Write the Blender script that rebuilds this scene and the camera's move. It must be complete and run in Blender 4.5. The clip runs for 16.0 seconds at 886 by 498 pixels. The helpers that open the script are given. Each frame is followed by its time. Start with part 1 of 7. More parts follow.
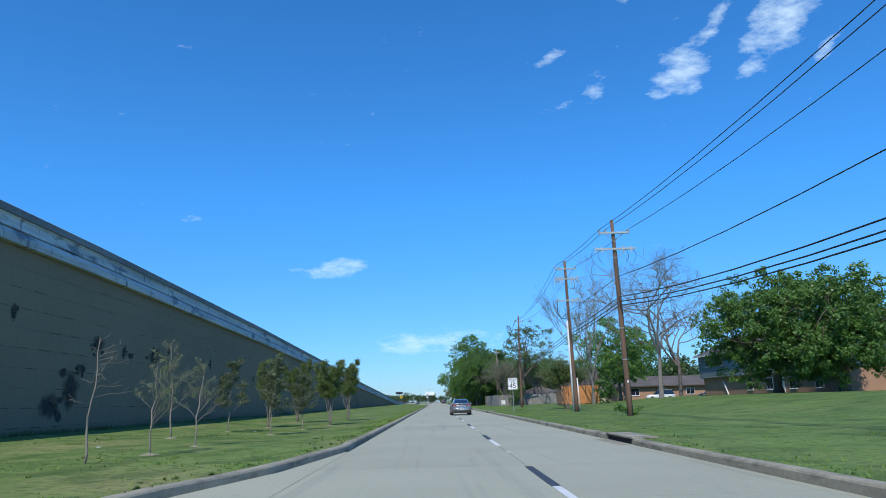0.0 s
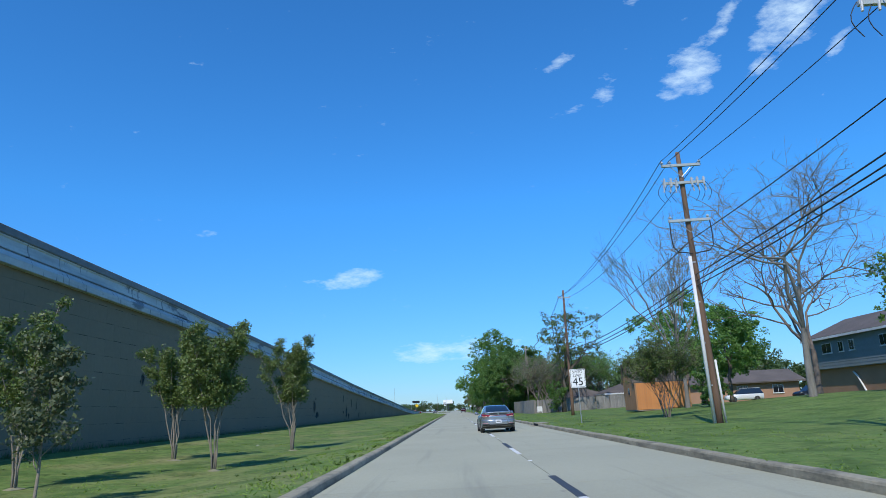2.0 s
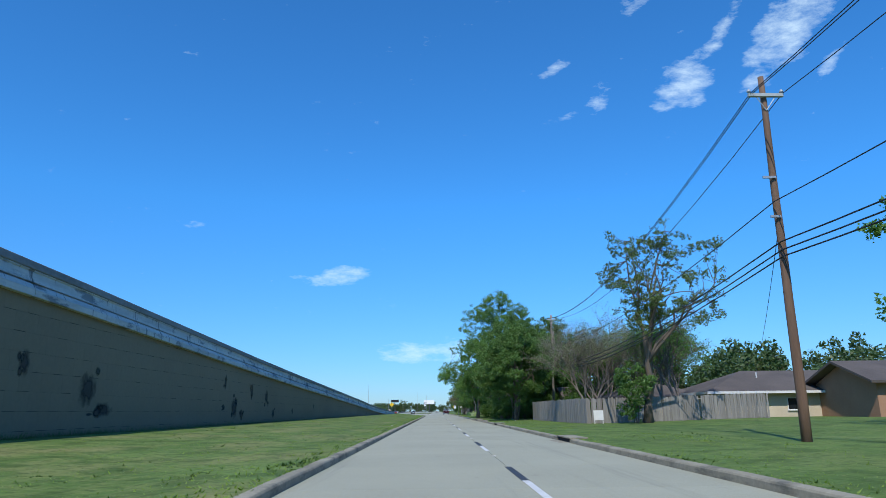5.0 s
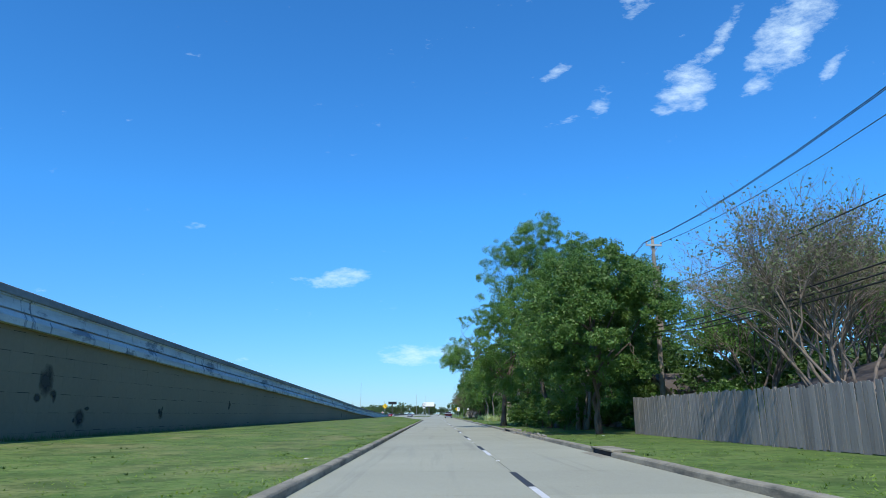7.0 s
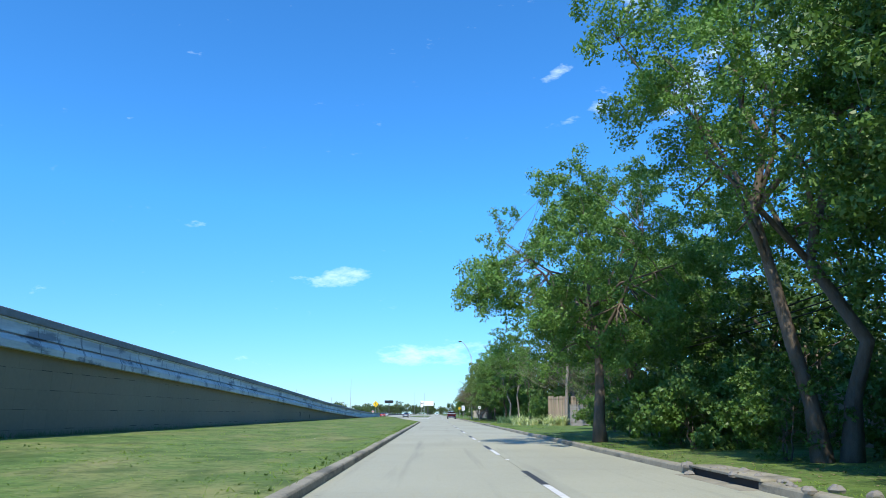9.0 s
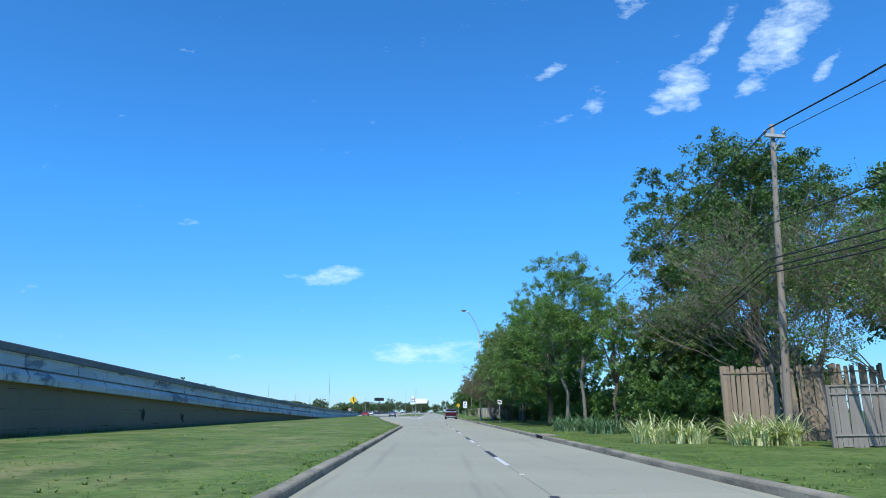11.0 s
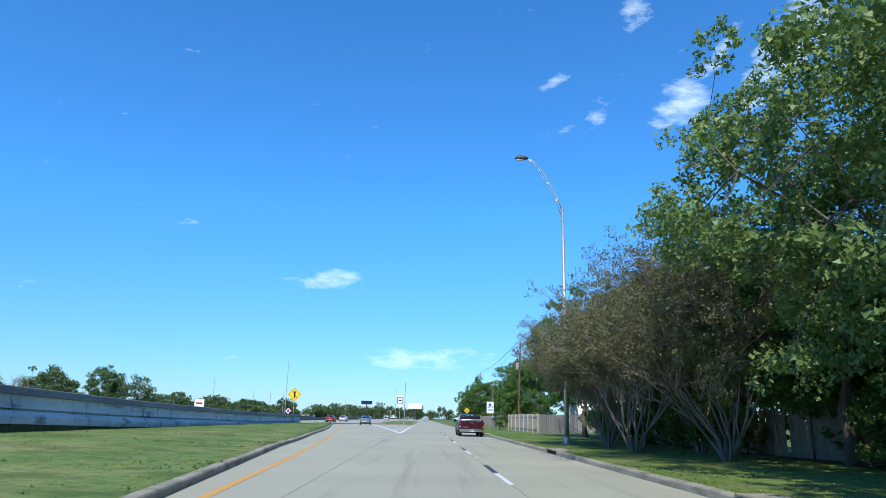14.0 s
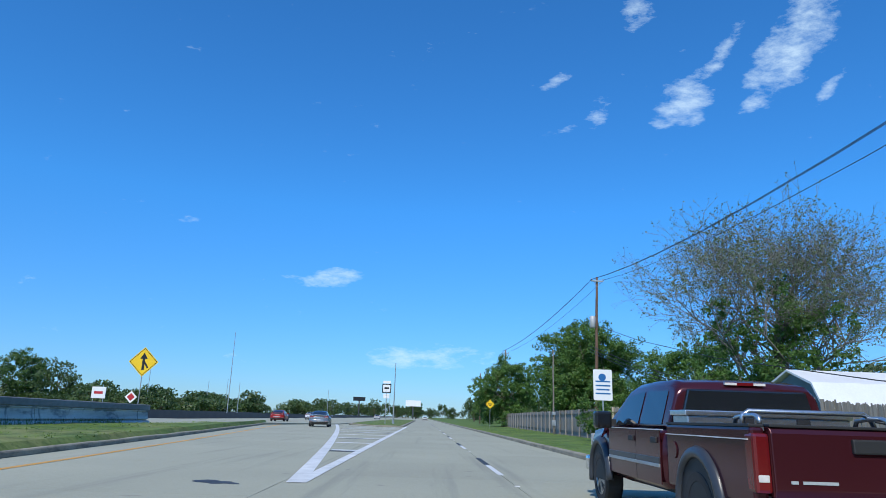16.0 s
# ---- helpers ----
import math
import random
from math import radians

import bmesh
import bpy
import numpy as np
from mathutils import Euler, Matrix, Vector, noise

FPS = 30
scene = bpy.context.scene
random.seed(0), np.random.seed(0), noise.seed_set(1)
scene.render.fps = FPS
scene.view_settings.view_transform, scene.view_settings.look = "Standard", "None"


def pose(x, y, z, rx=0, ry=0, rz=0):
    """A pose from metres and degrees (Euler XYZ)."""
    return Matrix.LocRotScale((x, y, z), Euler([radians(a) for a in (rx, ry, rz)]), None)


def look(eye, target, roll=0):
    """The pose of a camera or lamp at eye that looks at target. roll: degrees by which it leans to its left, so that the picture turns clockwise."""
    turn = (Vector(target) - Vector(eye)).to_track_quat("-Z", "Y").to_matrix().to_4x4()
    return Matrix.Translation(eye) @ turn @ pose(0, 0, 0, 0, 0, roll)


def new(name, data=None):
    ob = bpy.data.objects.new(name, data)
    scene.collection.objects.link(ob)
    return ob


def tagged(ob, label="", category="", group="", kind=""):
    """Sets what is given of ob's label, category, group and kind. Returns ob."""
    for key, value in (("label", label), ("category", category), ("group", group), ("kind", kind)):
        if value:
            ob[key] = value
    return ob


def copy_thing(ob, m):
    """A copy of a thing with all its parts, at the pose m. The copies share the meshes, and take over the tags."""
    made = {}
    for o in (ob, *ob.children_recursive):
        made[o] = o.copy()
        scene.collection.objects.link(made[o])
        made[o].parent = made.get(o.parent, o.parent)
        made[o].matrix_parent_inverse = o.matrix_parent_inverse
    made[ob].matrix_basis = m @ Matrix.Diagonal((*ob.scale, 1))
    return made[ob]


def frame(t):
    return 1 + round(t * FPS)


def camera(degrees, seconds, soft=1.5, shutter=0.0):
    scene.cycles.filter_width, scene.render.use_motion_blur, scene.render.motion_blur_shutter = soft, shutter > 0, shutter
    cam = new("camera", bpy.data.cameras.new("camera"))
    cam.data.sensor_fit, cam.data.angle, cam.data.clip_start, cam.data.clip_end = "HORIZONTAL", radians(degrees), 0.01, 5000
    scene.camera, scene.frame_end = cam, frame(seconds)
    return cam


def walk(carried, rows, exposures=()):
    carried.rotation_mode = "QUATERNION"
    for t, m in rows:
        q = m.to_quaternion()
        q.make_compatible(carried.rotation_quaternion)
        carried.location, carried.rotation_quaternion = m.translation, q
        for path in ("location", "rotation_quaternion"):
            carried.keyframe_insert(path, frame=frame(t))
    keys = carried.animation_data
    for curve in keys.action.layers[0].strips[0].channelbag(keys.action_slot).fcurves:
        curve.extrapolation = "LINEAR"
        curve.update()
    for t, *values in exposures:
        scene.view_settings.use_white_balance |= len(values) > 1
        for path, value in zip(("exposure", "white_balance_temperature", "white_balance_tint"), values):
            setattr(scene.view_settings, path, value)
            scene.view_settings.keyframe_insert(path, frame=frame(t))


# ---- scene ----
# ---- camera ----
cam = camera(68.0, 16.0, soft=0.55)
# seconds, eye, a point ahead, roll
PATH = [
    (0, (-1.76, -1.1, 1.27), (-1.595, 8.641, 3.528), -1.53),
    (0.5, (-1.75, 4.62, 1.28), (-1.655, 14.355, 3.575), -1.74),
    (1, (-1.75, 11.22, 1.29), (-1.809, 20.959, 3.58), -0.40),
    (1.5, (-1.77, 16.93, 1.26), (-1.852, 26.626, 3.685), -1.59),
    (2, (-1.75, 23.66, 1.28), (-1.794, 33.375, 3.663), -2.86),
    (2.5, (-1.81, 29.88, 1.27), (-1.759, 39.595, 3.64), -2.32),
    (3, (-1.88, 37.24, 1.26), (-1.838, 46.928, 3.757), -1.99),
    (5.5, (-1.58, 78.5, 1.25), (-1.425, 88.214, 3.62), -0.35),
    (6, (-1.57, 87.58, 1.25), (-1.414, 97.298, 3.601), -0.08),
    (6.5, (-1.61, 96.8, 1.25), (-1.408, 106.525, 3.569), -0.25),
    (7, (-1.73, 106.36, 1.29), (-1.607, 116.059, 3.722), -0.38),
    (7.5, (-1.76, 115.49, 1.3), (-1.683, 125.179, 3.774), 0.76),
    (8, (-1.82, 124.25, 1.24), (-1.754, 133.953, 3.66), -0.37),
    (8.5, (-2.07, 133.15, 1.27), (-1.969, 142.85, 3.7), -0.13),
    (11, (-1.96, 184.2, 1.29), (-1.743, 193.904, 3.695), -0.15),
    (11.5, (-1.97, 194.58, 1.31), (-1.613, 204.324, 3.531), 0.41),
    (12, (-1.96, 205.07, 1.31), (-1.644, 214.773, 3.707), 0.8),
    (12.5, (-1.91, 215.79, 1.29), (-1.556, 225.495, 3.674), 0.66),
    (13, (-1.84, 226.56, 1.27), (-1.559, 236.248, 3.733), 0.59),
    (13.5, (-1.9, 237.04, 1.33), (-1.426, 246.743, 3.702), 0.57),
    (14, (-1.91, 247.68, 1.3), (-1.681, 257.358, 3.805), 1.5),
    (14.5, (-1.93, 258.75, 1.29), (-1.572, 268.463, 3.663), 1.69),
    (15, (-1.87, 270.72, 1.26), (-1.576, 280.413, 3.74), 1.95),
    (15.5, (-1.79, 283.36, 1.21), (-1.572, 293.053, 3.723), 2),
    (16, (-1.76, 295.97, 1.16), (-1.534, 305.672, 3.655), 1.83),
]
walk(cam, [(t, look(eye, target, roll)) for t, eye, target, roll in PATH],
     exposures=[(0, 0.03, 6500, 10), (5.5, 0.0, 6500, 10), (7, 0.14, 6550, 10), (8, 0.40, 6700, 10), (8.7, 0.54, 6800, 10), (11, 0.22, 6500, 10), (12.5, 0.24, 6550, 10), (14, 0.34, 6800, 11), (14.6, 0.22, 6950, 12), (15.1, 0.20, 6700, 11), (15.5, 0.20, 6700, 11), (16, -0.06, 6450, 10)])

# ---- world and sun ----
SUN_EL, SUN_AZ = radians(47), radians(195)      # sun behind the road's start, a little to its left
sun_way = Vector((math.sin(SUN_AZ) * math.cos(SUN_EL), math.cos(SUN_AZ) * math.cos(SUN_EL), math.sin(SUN_EL)))
world = bpy.data.worlds.new("sky")
scene.world = world
world.use_nodes = True
wn, wl = world.node_tree.nodes, world.node_tree.links
wn.clear()


def wnode(kind, **kw):
    n = wn.new(kind)
    for k, v in kw.items():
        if k == "op":
            n.operation = v
        else:
            n.inputs[k].default_value = v
    return n


sky = wn.new("ShaderNodeTexSky")
sky.sky_type, sky.sun_disc = "NISHITA", False
sky.sun_elevation, sky.sun_rotation = SUN_EL, SUN_AZ
sky.altitude, sky.air_density, sky.dust_density, sky.ozone_density = 0.0, 1.0, 0.1, 4.0
coord = wn.new("ShaderNodeTexCoord")
# thin fair-weather clouds: noise inside a few soft patches of the sky
wisp = wn.new("ShaderNodeTexNoise")
wisp.inputs["Scale"].default_value, wisp.inputs["Detail"].default_value, wisp.inputs["Roughness"].default_value = 40.0, 12.0, 0.66
stretch = wn.new("ShaderNodeMapping")
stretch.inputs["Rotation"].default_value = (0.0, radians(42), 0.0)
stretch.inputs["Scale"].default_value = (0.55, 1.0, 1.5)
wl.new(coord.outputs["Generated"], stretch.inputs["Vector"])
wl.new(stretch.outputs["Vector"], wisp.inputs["Vector"])


def cloud_patch(azimuth, elevation, wide, tall, lean, strength):
    """A soft oval in the sky: degrees to the right of the road, degrees up, half sizes in degrees."""
    a, e = radians(azimuth), radians(elevation)
    mid = Vector((math.sin(a) * math.cos(e), math.cos(a) * math.cos(e), math.sin(e)))
    right = Vector((math.cos(a), -math.sin(a), 0))
    up = right.cross(mid)
    u = right * math.cos(radians(lean)) + up * math.sin(radians(lean))
    v = up * math.cos(radians(lean)) - right * math.sin(radians(lean))
    parts = []
    for axis, half in ((u, wide), (v, tall)):
        d = wn.new("ShaderNodeVectorMath")
        d.operation = "DOT_PRODUCT"
        d.inputs[1].default_value = axis / math.radians(half)
        wl.new(coord.outputs["Generated"], d.inputs[0])
        off = wnode("ShaderNodeMath", op="SUBTRACT")
        off.inputs[1].default_value = mid.dot(axis) / math.radians(half)
        wl.new(d.outputs["Value"], off.inputs[0])
        sq = wnode("ShaderNodeMath", op="MULTIPLY")
        wl.new(off.outputs[0], sq.inputs[0])
        wl.new(off.outputs[0], sq.inputs[1])
        parts.append(sq)
    r2 = wnode("ShaderNodeMath", op="ADD")
    wl.new(parts[0].outputs[0], r2.inputs[0])
    wl.new(parts[1].outputs[0], r2.inputs[1])
    front = wn.new("ShaderNodeVectorMath")
    front.operation = "DOT_PRODUCT"
    front.inputs[1].default_value = mid
    wl.new(coord.outputs["Generated"], front.inputs[0])
    ahead = wnode("ShaderNodeMath", op="GREATER_THAN")
    ahead.inputs[1].default_value = 0.0
    wl.new(front.outputs["Value"], ahead.inputs[0])
    fall = wn.new("ShaderNodeMapRange")
    fall.inputs["From Min"].default_value, fall.inputs["From Max"].default_value = 1.0, 0.0
    fall.inputs["To Min"].default_value, fall.inputs["To Max"].default_value = 0.0, strength
    wl.new(r2.outputs[0], fall.inputs["Value"])
    both = wnode("ShaderNodeMath", op="MULTIPLY")
    wl.new(fall.outputs[0], both.inputs[0])
    wl.new(ahead.outputs[0], both.inputs[1])
    return both


CLOUDS = (  # azimuth, elevation, half width, half height, lean, strength
    (-8.4, 11.4, 3.2, 1.1, 6, 1.0), (-11.6, 11.3, 1.8, 0.5, 0, 0.55),
    (23.2, 26.2, 3.0, 2.4, 48, 0.95), (26.6, 29.6, 2.8, 0.9, 50, 0.75), (21.8, 25.4, 2.2, 1.6, 30, 0.9),
    (31.8, 28.8, 6.2, 2.6, 50, 0.95), (34.3, 25.4, 2.0, 0.7, 48, 0.75), (28.8, 25.6, 2.6, 0.9, 42, 0.75),
    (11.7, 28.7, 1.8, 0.7, 30, 0.55), (15.5, 25.8, 1.7, 1.2, 50, 0.7), (12.2, 24.6, 2.2, 0.55, 14, 0.55),
    (-1.0, 31.0, 1.3, 1.2, 20, 0.5), (0.4, 5.0, 7.5, 1.5, 2, 0.72), (19.3, 33.4, 2.0, 1.7, 40, 0.75), (-20.5, 15.5, 2.0, 0.7, 0, 0.4),
    (46.0, 38.0, 9.0, 3.5, 45, 0.9), (-60.0, 40.0, 10.0, 3.0, 20, 0.6), (95.0, 30.0, 12.0, 3.0, 30, 0.8), (170.0, 35.0, 12.0, 4.0, 30, 0.8))
cover = None
for c in CLOUDS:
    one = cloud_patch(*c)
    if cover is None:
        cover = one
    else:
        m = wnode("ShaderNodeMath", op="MAXIMUM")
        wl.new(cover.outputs[0], m.inputs[0])
        wl.new(one.outputs[0], m.inputs[1])
        cover = m
dense = wnode("ShaderNodeMath", op="MULTIPLY_ADD")
dense.inputs[1].default_value = 0.42
wl.new(cover.outputs[0], dense.inputs[0])
wl.new(wisp.outputs["Fac"], dense.inputs[2])
amount = wn.new("ShaderNodeMapRange")
amount.inputs["From Min"].default_value, amount.inputs["From Max"].default_value = 0.66, 1.12
amount.inputs["To Max"].default_value = 0.85
wl.new(dense.outputs[0], amount.inputs["Value"])
tint = wn.new("ShaderNodeMix")
tint.data_type, tint.blend_type = "RGBA", "MIX"
wl.new(amount.outputs[0], tint.inputs["Factor"])
clear = wn.new("ShaderNodeMix")
clear.data_type, clear.blend_type = "RGBA", "MULTIPLY"
clear.inputs["Factor"].default_value = 1.0
# deep clear blue overhead, paler towards the horizon
split = wn.new("ShaderNodeSeparateXYZ")
wl.new(coord.outputs["Generated"], split.inputs["Vector"])
rise = wn.new("ShaderNodeMapRange")
rise.inputs["From Min"].default_value, rise.inputs["From Max"].default_value = -0.02, 0.30
wl.new(split.outputs["Z"], rise.inputs["Value"])
depth = wn.new("ShaderNodeMix")
depth.data_type = "RGBA"
wl.new(rise.outputs["Result"], depth.inputs["Factor"])
depth.inputs["A"].default_value, depth.inputs["B"].default_value = (0.40, 0.60, 0.95, 1), (0.34, 1.04, 1.60, 1)
wl.new(depth.outputs["Result"], clear.inputs["B"])
wl.new(sky.outputs["Color"], clear.inputs["A"])
wl.new(clear.outputs["Result"], tint.inputs["A"])
tint.inputs["B"].default_value = (6.5, 8.3, 9.6, 1)
back = wn.new("ShaderNodeBackground")
back.inputs["Strength"].default_value = SKY = 0.125
wl.new(tint.outputs["Result"], back.inputs["Color"])
wout = wn.new("ShaderNodeOutputWorld")
wl.new(back.outputs["Background"], wout.inputs["Surface"])

sun = new("sun", bpy.data.lights.new("sun", "SUN"))
sun.data.energy, sun.data.angle, sun.data.color = 3.9, radians(0.53), (1.0, 0.955, 0.84)
sun.matrix_basis = look(sun_way * 300, (0, 0, 0))
scene.view_settings.exposure = 0.0


# ---- materials ----
def material(name, base, rough=0.8, metal=0.0, second=None, scale=1.0, fine=30.0, bump=0.0, bump_scale=80.0, per_object=0.0, per_island=0.0, spec=0.5, extra=None, stretch=(1, 1, 1), world_space=False):
    """Base colour with variation at a large and a small scale, plus fine relief."""
    m = bpy.data.materials.new(name)
    m.use_nodes = True
    nt = m.node_tree
    n, l = nt.nodes, nt.links
    p = n["Principled BSDF"]
    p.inputs["Roughness"].default_value, p.inputs["Metallic"].default_value = rough, metal
    p.inputs["Specular IOR Level"].default_value = spec
    tc = n.new("ShaderNodeTexCoord")
    mp = n.new("ShaderNodeMapping")
    mp.inputs["Scale"].default_value = stretch
    l.new(n.new("ShaderNodeNewGeometry").outputs["Position"] if world_space else tc.outputs["Object"], mp.inputs["Vector"])
    second = second or tuple(c * 0.72 for c in base)
    big = n.new("ShaderNodeTexNoise")
    big.inputs["Scale"].default_value, big.inputs["Detail"].default_value = scale, 5
    small = n.new("ShaderNodeTexNoise")
    small.inputs["Scale"].default_value, small.inputs["Detail"].default_value = fine, 3
    for t in (big, small):
        l.new(mp.outputs["Vector"], t.inputs["Vector"])
    add = n.new("ShaderNodeMath")
    add.operation = "MULTIPLY_ADD"
    add.inputs[1].default_value = 0.45
    l.new(small.outputs["Fac"], add.inputs[0])
    l.new(big.outputs["Fac"], add.inputs[2])
    last = add
    if per_object or per_island:
        src = n.new("ShaderNodeObjectInfo") if per_object else n.new("ShaderNodeNewGeometry")
        rnd = n.new("ShaderNodeMath")
        rnd.operation = "MULTIPLY_ADD"
        rnd.inputs[1].default_value = per_object or per_island
        l.new(src.outputs["Random" if per_object else "Random Per Island"], rnd.inputs[0])
        l.new(last.outputs[0], rnd.inputs[2])
        last = rnd
    mr = n.new("ShaderNodeMapRange")
    width = 0.5 + (per_object or per_island)
    mr.inputs["From Min"].default_value, mr.inputs["From Max"].default_value = 0.48, 0.48 + width
    l.new(last.outputs[0], mr.inputs["Value"])
    mix = n.new("ShaderNodeMix")
    mix.data_type = "RGBA"
    l.new(mr.outputs["Result"], mix.inputs["Factor"])
    mix.inputs["A"].default_value, mix.inputs["B"].default_value = (*second, 1), (*base, 1)
    colour = mix.outputs["Result"]
    if extra:
        colour = extra(n, l, mp, colour)
    l.new(colour, p.inputs["Base Color"])
    if bump:
        bn = n.new("ShaderNodeTexNoise")
        bn.inputs["Scale"].default_value, bn.inputs["Detail"].default_value = bump_scale, 4
        l.new(mp.outputs["Vector"], bn.inputs["Vector"])
        b = n.new("ShaderNodeBump")
        b.inputs["Strength"].default_value, b.inputs["Distance"].default_value = bump, 0.02
        l.new(bn.outputs["Fac"], b.inputs["Height"])
        l.new(b.outputs["Normal"], p.inputs["Normal"])
    return m


def leaf_material(name, base, second, through_light=0.24):
    m = material(name, base, 0.45, second=second, scale=0.35, fine=3.0, per_island=0.7, spec=0.35)
    nt = m.node_tree
    p, out = nt.nodes["Principled BSDF"], nt.nodes["Material Output"]
    tr = nt.nodes.new("ShaderNodeBsdfTranslucent")
    mx = nt.nodes.new("ShaderNodeMixShader")
    mx.inputs["Fac"].default_value = through_light
    warm = nt.nodes.new("ShaderNodeMix")
    warm.data_type, warm.blend_type = "RGBA", "MULTIPLY"
    warm.inputs["Factor"].default_value = 1.0
    warm.inputs["B"].default_value = (1.1, 1.32, 0.55, 1)
    nt.links.new(p.inputs["Base Color"].links[0].from_socket, warm.inputs["A"])
    nt.links.new(warm.outputs["Result"], tr.inputs["Color"])
    nt.links.new(p.outputs["BSDF"], mx.inputs[1])
    nt.links.new(tr.outputs["BSDF"], mx.inputs[2])
    nt.links.new(mx.outputs["Shader"], out.inputs["Surface"])
    return m


def streaks(colour_of, low, high, sx=1.0, sy=1.0, sz=1.0, scale=1.0, amount=1.0, side=None):
    """Extra layer: stains of another colour where a stretched noise is high."""
    def put(n, l, mp, colour):
        mp2 = n.new("ShaderNodeMapping")
        mp2.inputs["Scale"].default_value = (sx, sy, sz)
        l.new(mp.outputs["Vector"], mp2.inputs["Vector"])
        t = n.new("ShaderNodeTexNoise")
        t.inputs["Scale"].default_value, t.inputs["Detail"].default_value, t.inputs["Roughness"].default_value = scale, 6, 0.6
        l.new(mp2.outputs["Vector"], t.inputs["Vector"])
        r = n.new("ShaderNodeMapRange")
        r.inputs["From Min"].default_value, r.inputs["From Max"].default_value = low, high
        r.inputs["To Max"].default_value = amount
        l.new(t.outputs["Fac"], r.inputs["Value"])
        mx = n.new("ShaderNodeMix")
        mx.data_type = "RGBA"
        weight = r.outputs["Result"]
        if side:                                   # drier on one side of the road than on the other
            xyz = n.new("ShaderNodeSeparateXYZ")
            l.new(mp.outputs["Vector"], xyz.inputs["Vector"])
            across = n.new("ShaderNodeMapRange")
            across.inputs["From Min"].default_value, across.inputs["From Max"].default_value = side[0], side[1]
            across.inputs["To Min"].default_value = side[2]
            l.new(xyz.outputs["X"], across.inputs["Value"])
            both = n.new("ShaderNodeMath")
            both.operation = "MULTIPLY"
            l.new(weight, both.inputs[0])
            l.new(across.outputs["Result"], both.inputs[1])
            weight = both.outputs[0]
        l.new(weight, mx.inputs["Factor"])
        l.new(colour, mx.inputs["A"])
        mx.inputs["B"].default_value = (*colour_of, 1)
        return mx.outputs["Result"]
    return put


def chain(*layers):
    def put(n, l, mp, colour):
        for layer in layers:
            colour = layer(n, l, mp, colour)
        return colour
    return put


M = {}
M["slab"] = material("pavement_concrete", (0.40, 0.40, 0.30), 0.85, second=(0.31, 0.31, 0.235), scale=0.25, fine=9, bump=0.35, bump_scale=60, per_object=0.22, world_space=True,
                     extra=chain(streaks((0.20, 0.198, 0.15), 0.5, 0.72, 1, 1, 1, 38.0, 0.45), streaks((0.46, 0.46, 0.37), 0.54, 0.72, 1, 0.5, 1, 22.0, 0.35), streaks((0.16, 0.168, 0.145), 0.56, 0.75, 1.6, 0.05, 1, 1.0, 0.5), streaks((0.12, 0.12, 0.12), 0.66, 0.72, 1, 1, 1, 2.2, 0.5)))
M["joint"] = material("joint_sealant", (0.13, 0.13, 0.12), 0.9, scale=0.5)
M["kerb"] = material("kerb_concrete", (0.37, 0.34, 0.255), 0.9, second=(0.20, 0.185, 0.14), scale=0.6, fine=12, bump=0.4, bump_scale=40,
                     extra=streaks((0.085, 0.085, 0.07), 0.5, 0.68, 0.8, 0.6, 3, 1.6, 0.8))
M["white_paint"] = material("white_road_paint", (0.78, 0.78, 0.76), 0.6, second=(0.5, 0.5, 0.48), scale=1.5, fine=25)
M["black_paint"] = material("black_contrast_paint", (0.028, 0.029, 0.031), 0.6, second=(0.06, 0.06, 0.06), scale=2, fine=25)
M["yellow_paint"] = material("yellow_road_paint", (0.70, 0.34, 0.03), 0.6, second=(0.52, 0.29, 0.06), scale=1.5, fine=20)
M["grass"] = material("lawn", (0.135, 0.215, 0.052), 0.9, second=(0.078, 0.14, 0.03), scale=0.22, fine=7, bump=1.0, bump_scale=9, spec=0.2,
                      extra=chain(streaks((0.27, 0.25, 0.11), 0.47, 0.68, 1, 0.5, 1, 0.35, 0.8, side=(6.0, -3.0, 0.25)), streaks((0.22, 0.25, 0.08), 0.46, 0.72, 1, 1, 1, 1.4, 0.65, side=(6.0, -3.0, 0.35)), streaks((0.04, 0.072, 0.016), 0.5, 0.68, 1, 1, 1, 4.5, 0.7), streaks((0.26, 0.27, 0.12), 0.56, 0.7, 1, 0.7, 1, 9.0, 0.5), streaks((0.045, 0.085, 0.018), 0.5, 0.62, 1, 0.8, 1, 0.75, 0.6)))
M["blade"] = leaf_material("grass_blades", (0.24, 0.34, 0.07), (0.15, 0.24, 0.04), 0.3)
M["wall"] = material("retaining_wall_concrete", (0.275, 0.215, 0.14), 0.9, second=(0.215, 0.168, 0.112), scale=0.12, fine=4, bump=0.3, bump_scale=30, per_object=0.12, world_space=True)
M["wall_far"] = material("retaining_wall_concrete_rest", (0.275, 0.215, 0.14), 0.9, second=(0.215, 0.168, 0.112), scale=0.12, fine=4, bump=0.3, bump_scale=30, per_island=0.12)
M["wall_joint"] = material("wall_joint", (0.075, 0.06, 0.045), 0.95, scale=0.4)
M["stain"] = material("damp_stain", (0.06, 0.054, 0.046), 0.9, scale=2, fine=15)
nt = M["stain"].node_tree                          # the stain thins out towards its ragged edge
tc, rag = nt.nodes.new("ShaderNodeTexCoord"), nt.nodes.new("ShaderNodeTexNoise")
rag.inputs["Scale"].default_value, rag.inputs["Detail"].default_value = 2.2, 6
mid = nt.nodes.new("ShaderNodeVectorMath")
mid.operation = "SUBTRACT"
mid.inputs[1].default_value = (0.5, 0.5, 0.5)
away = nt.nodes.new("ShaderNodeVectorMath")
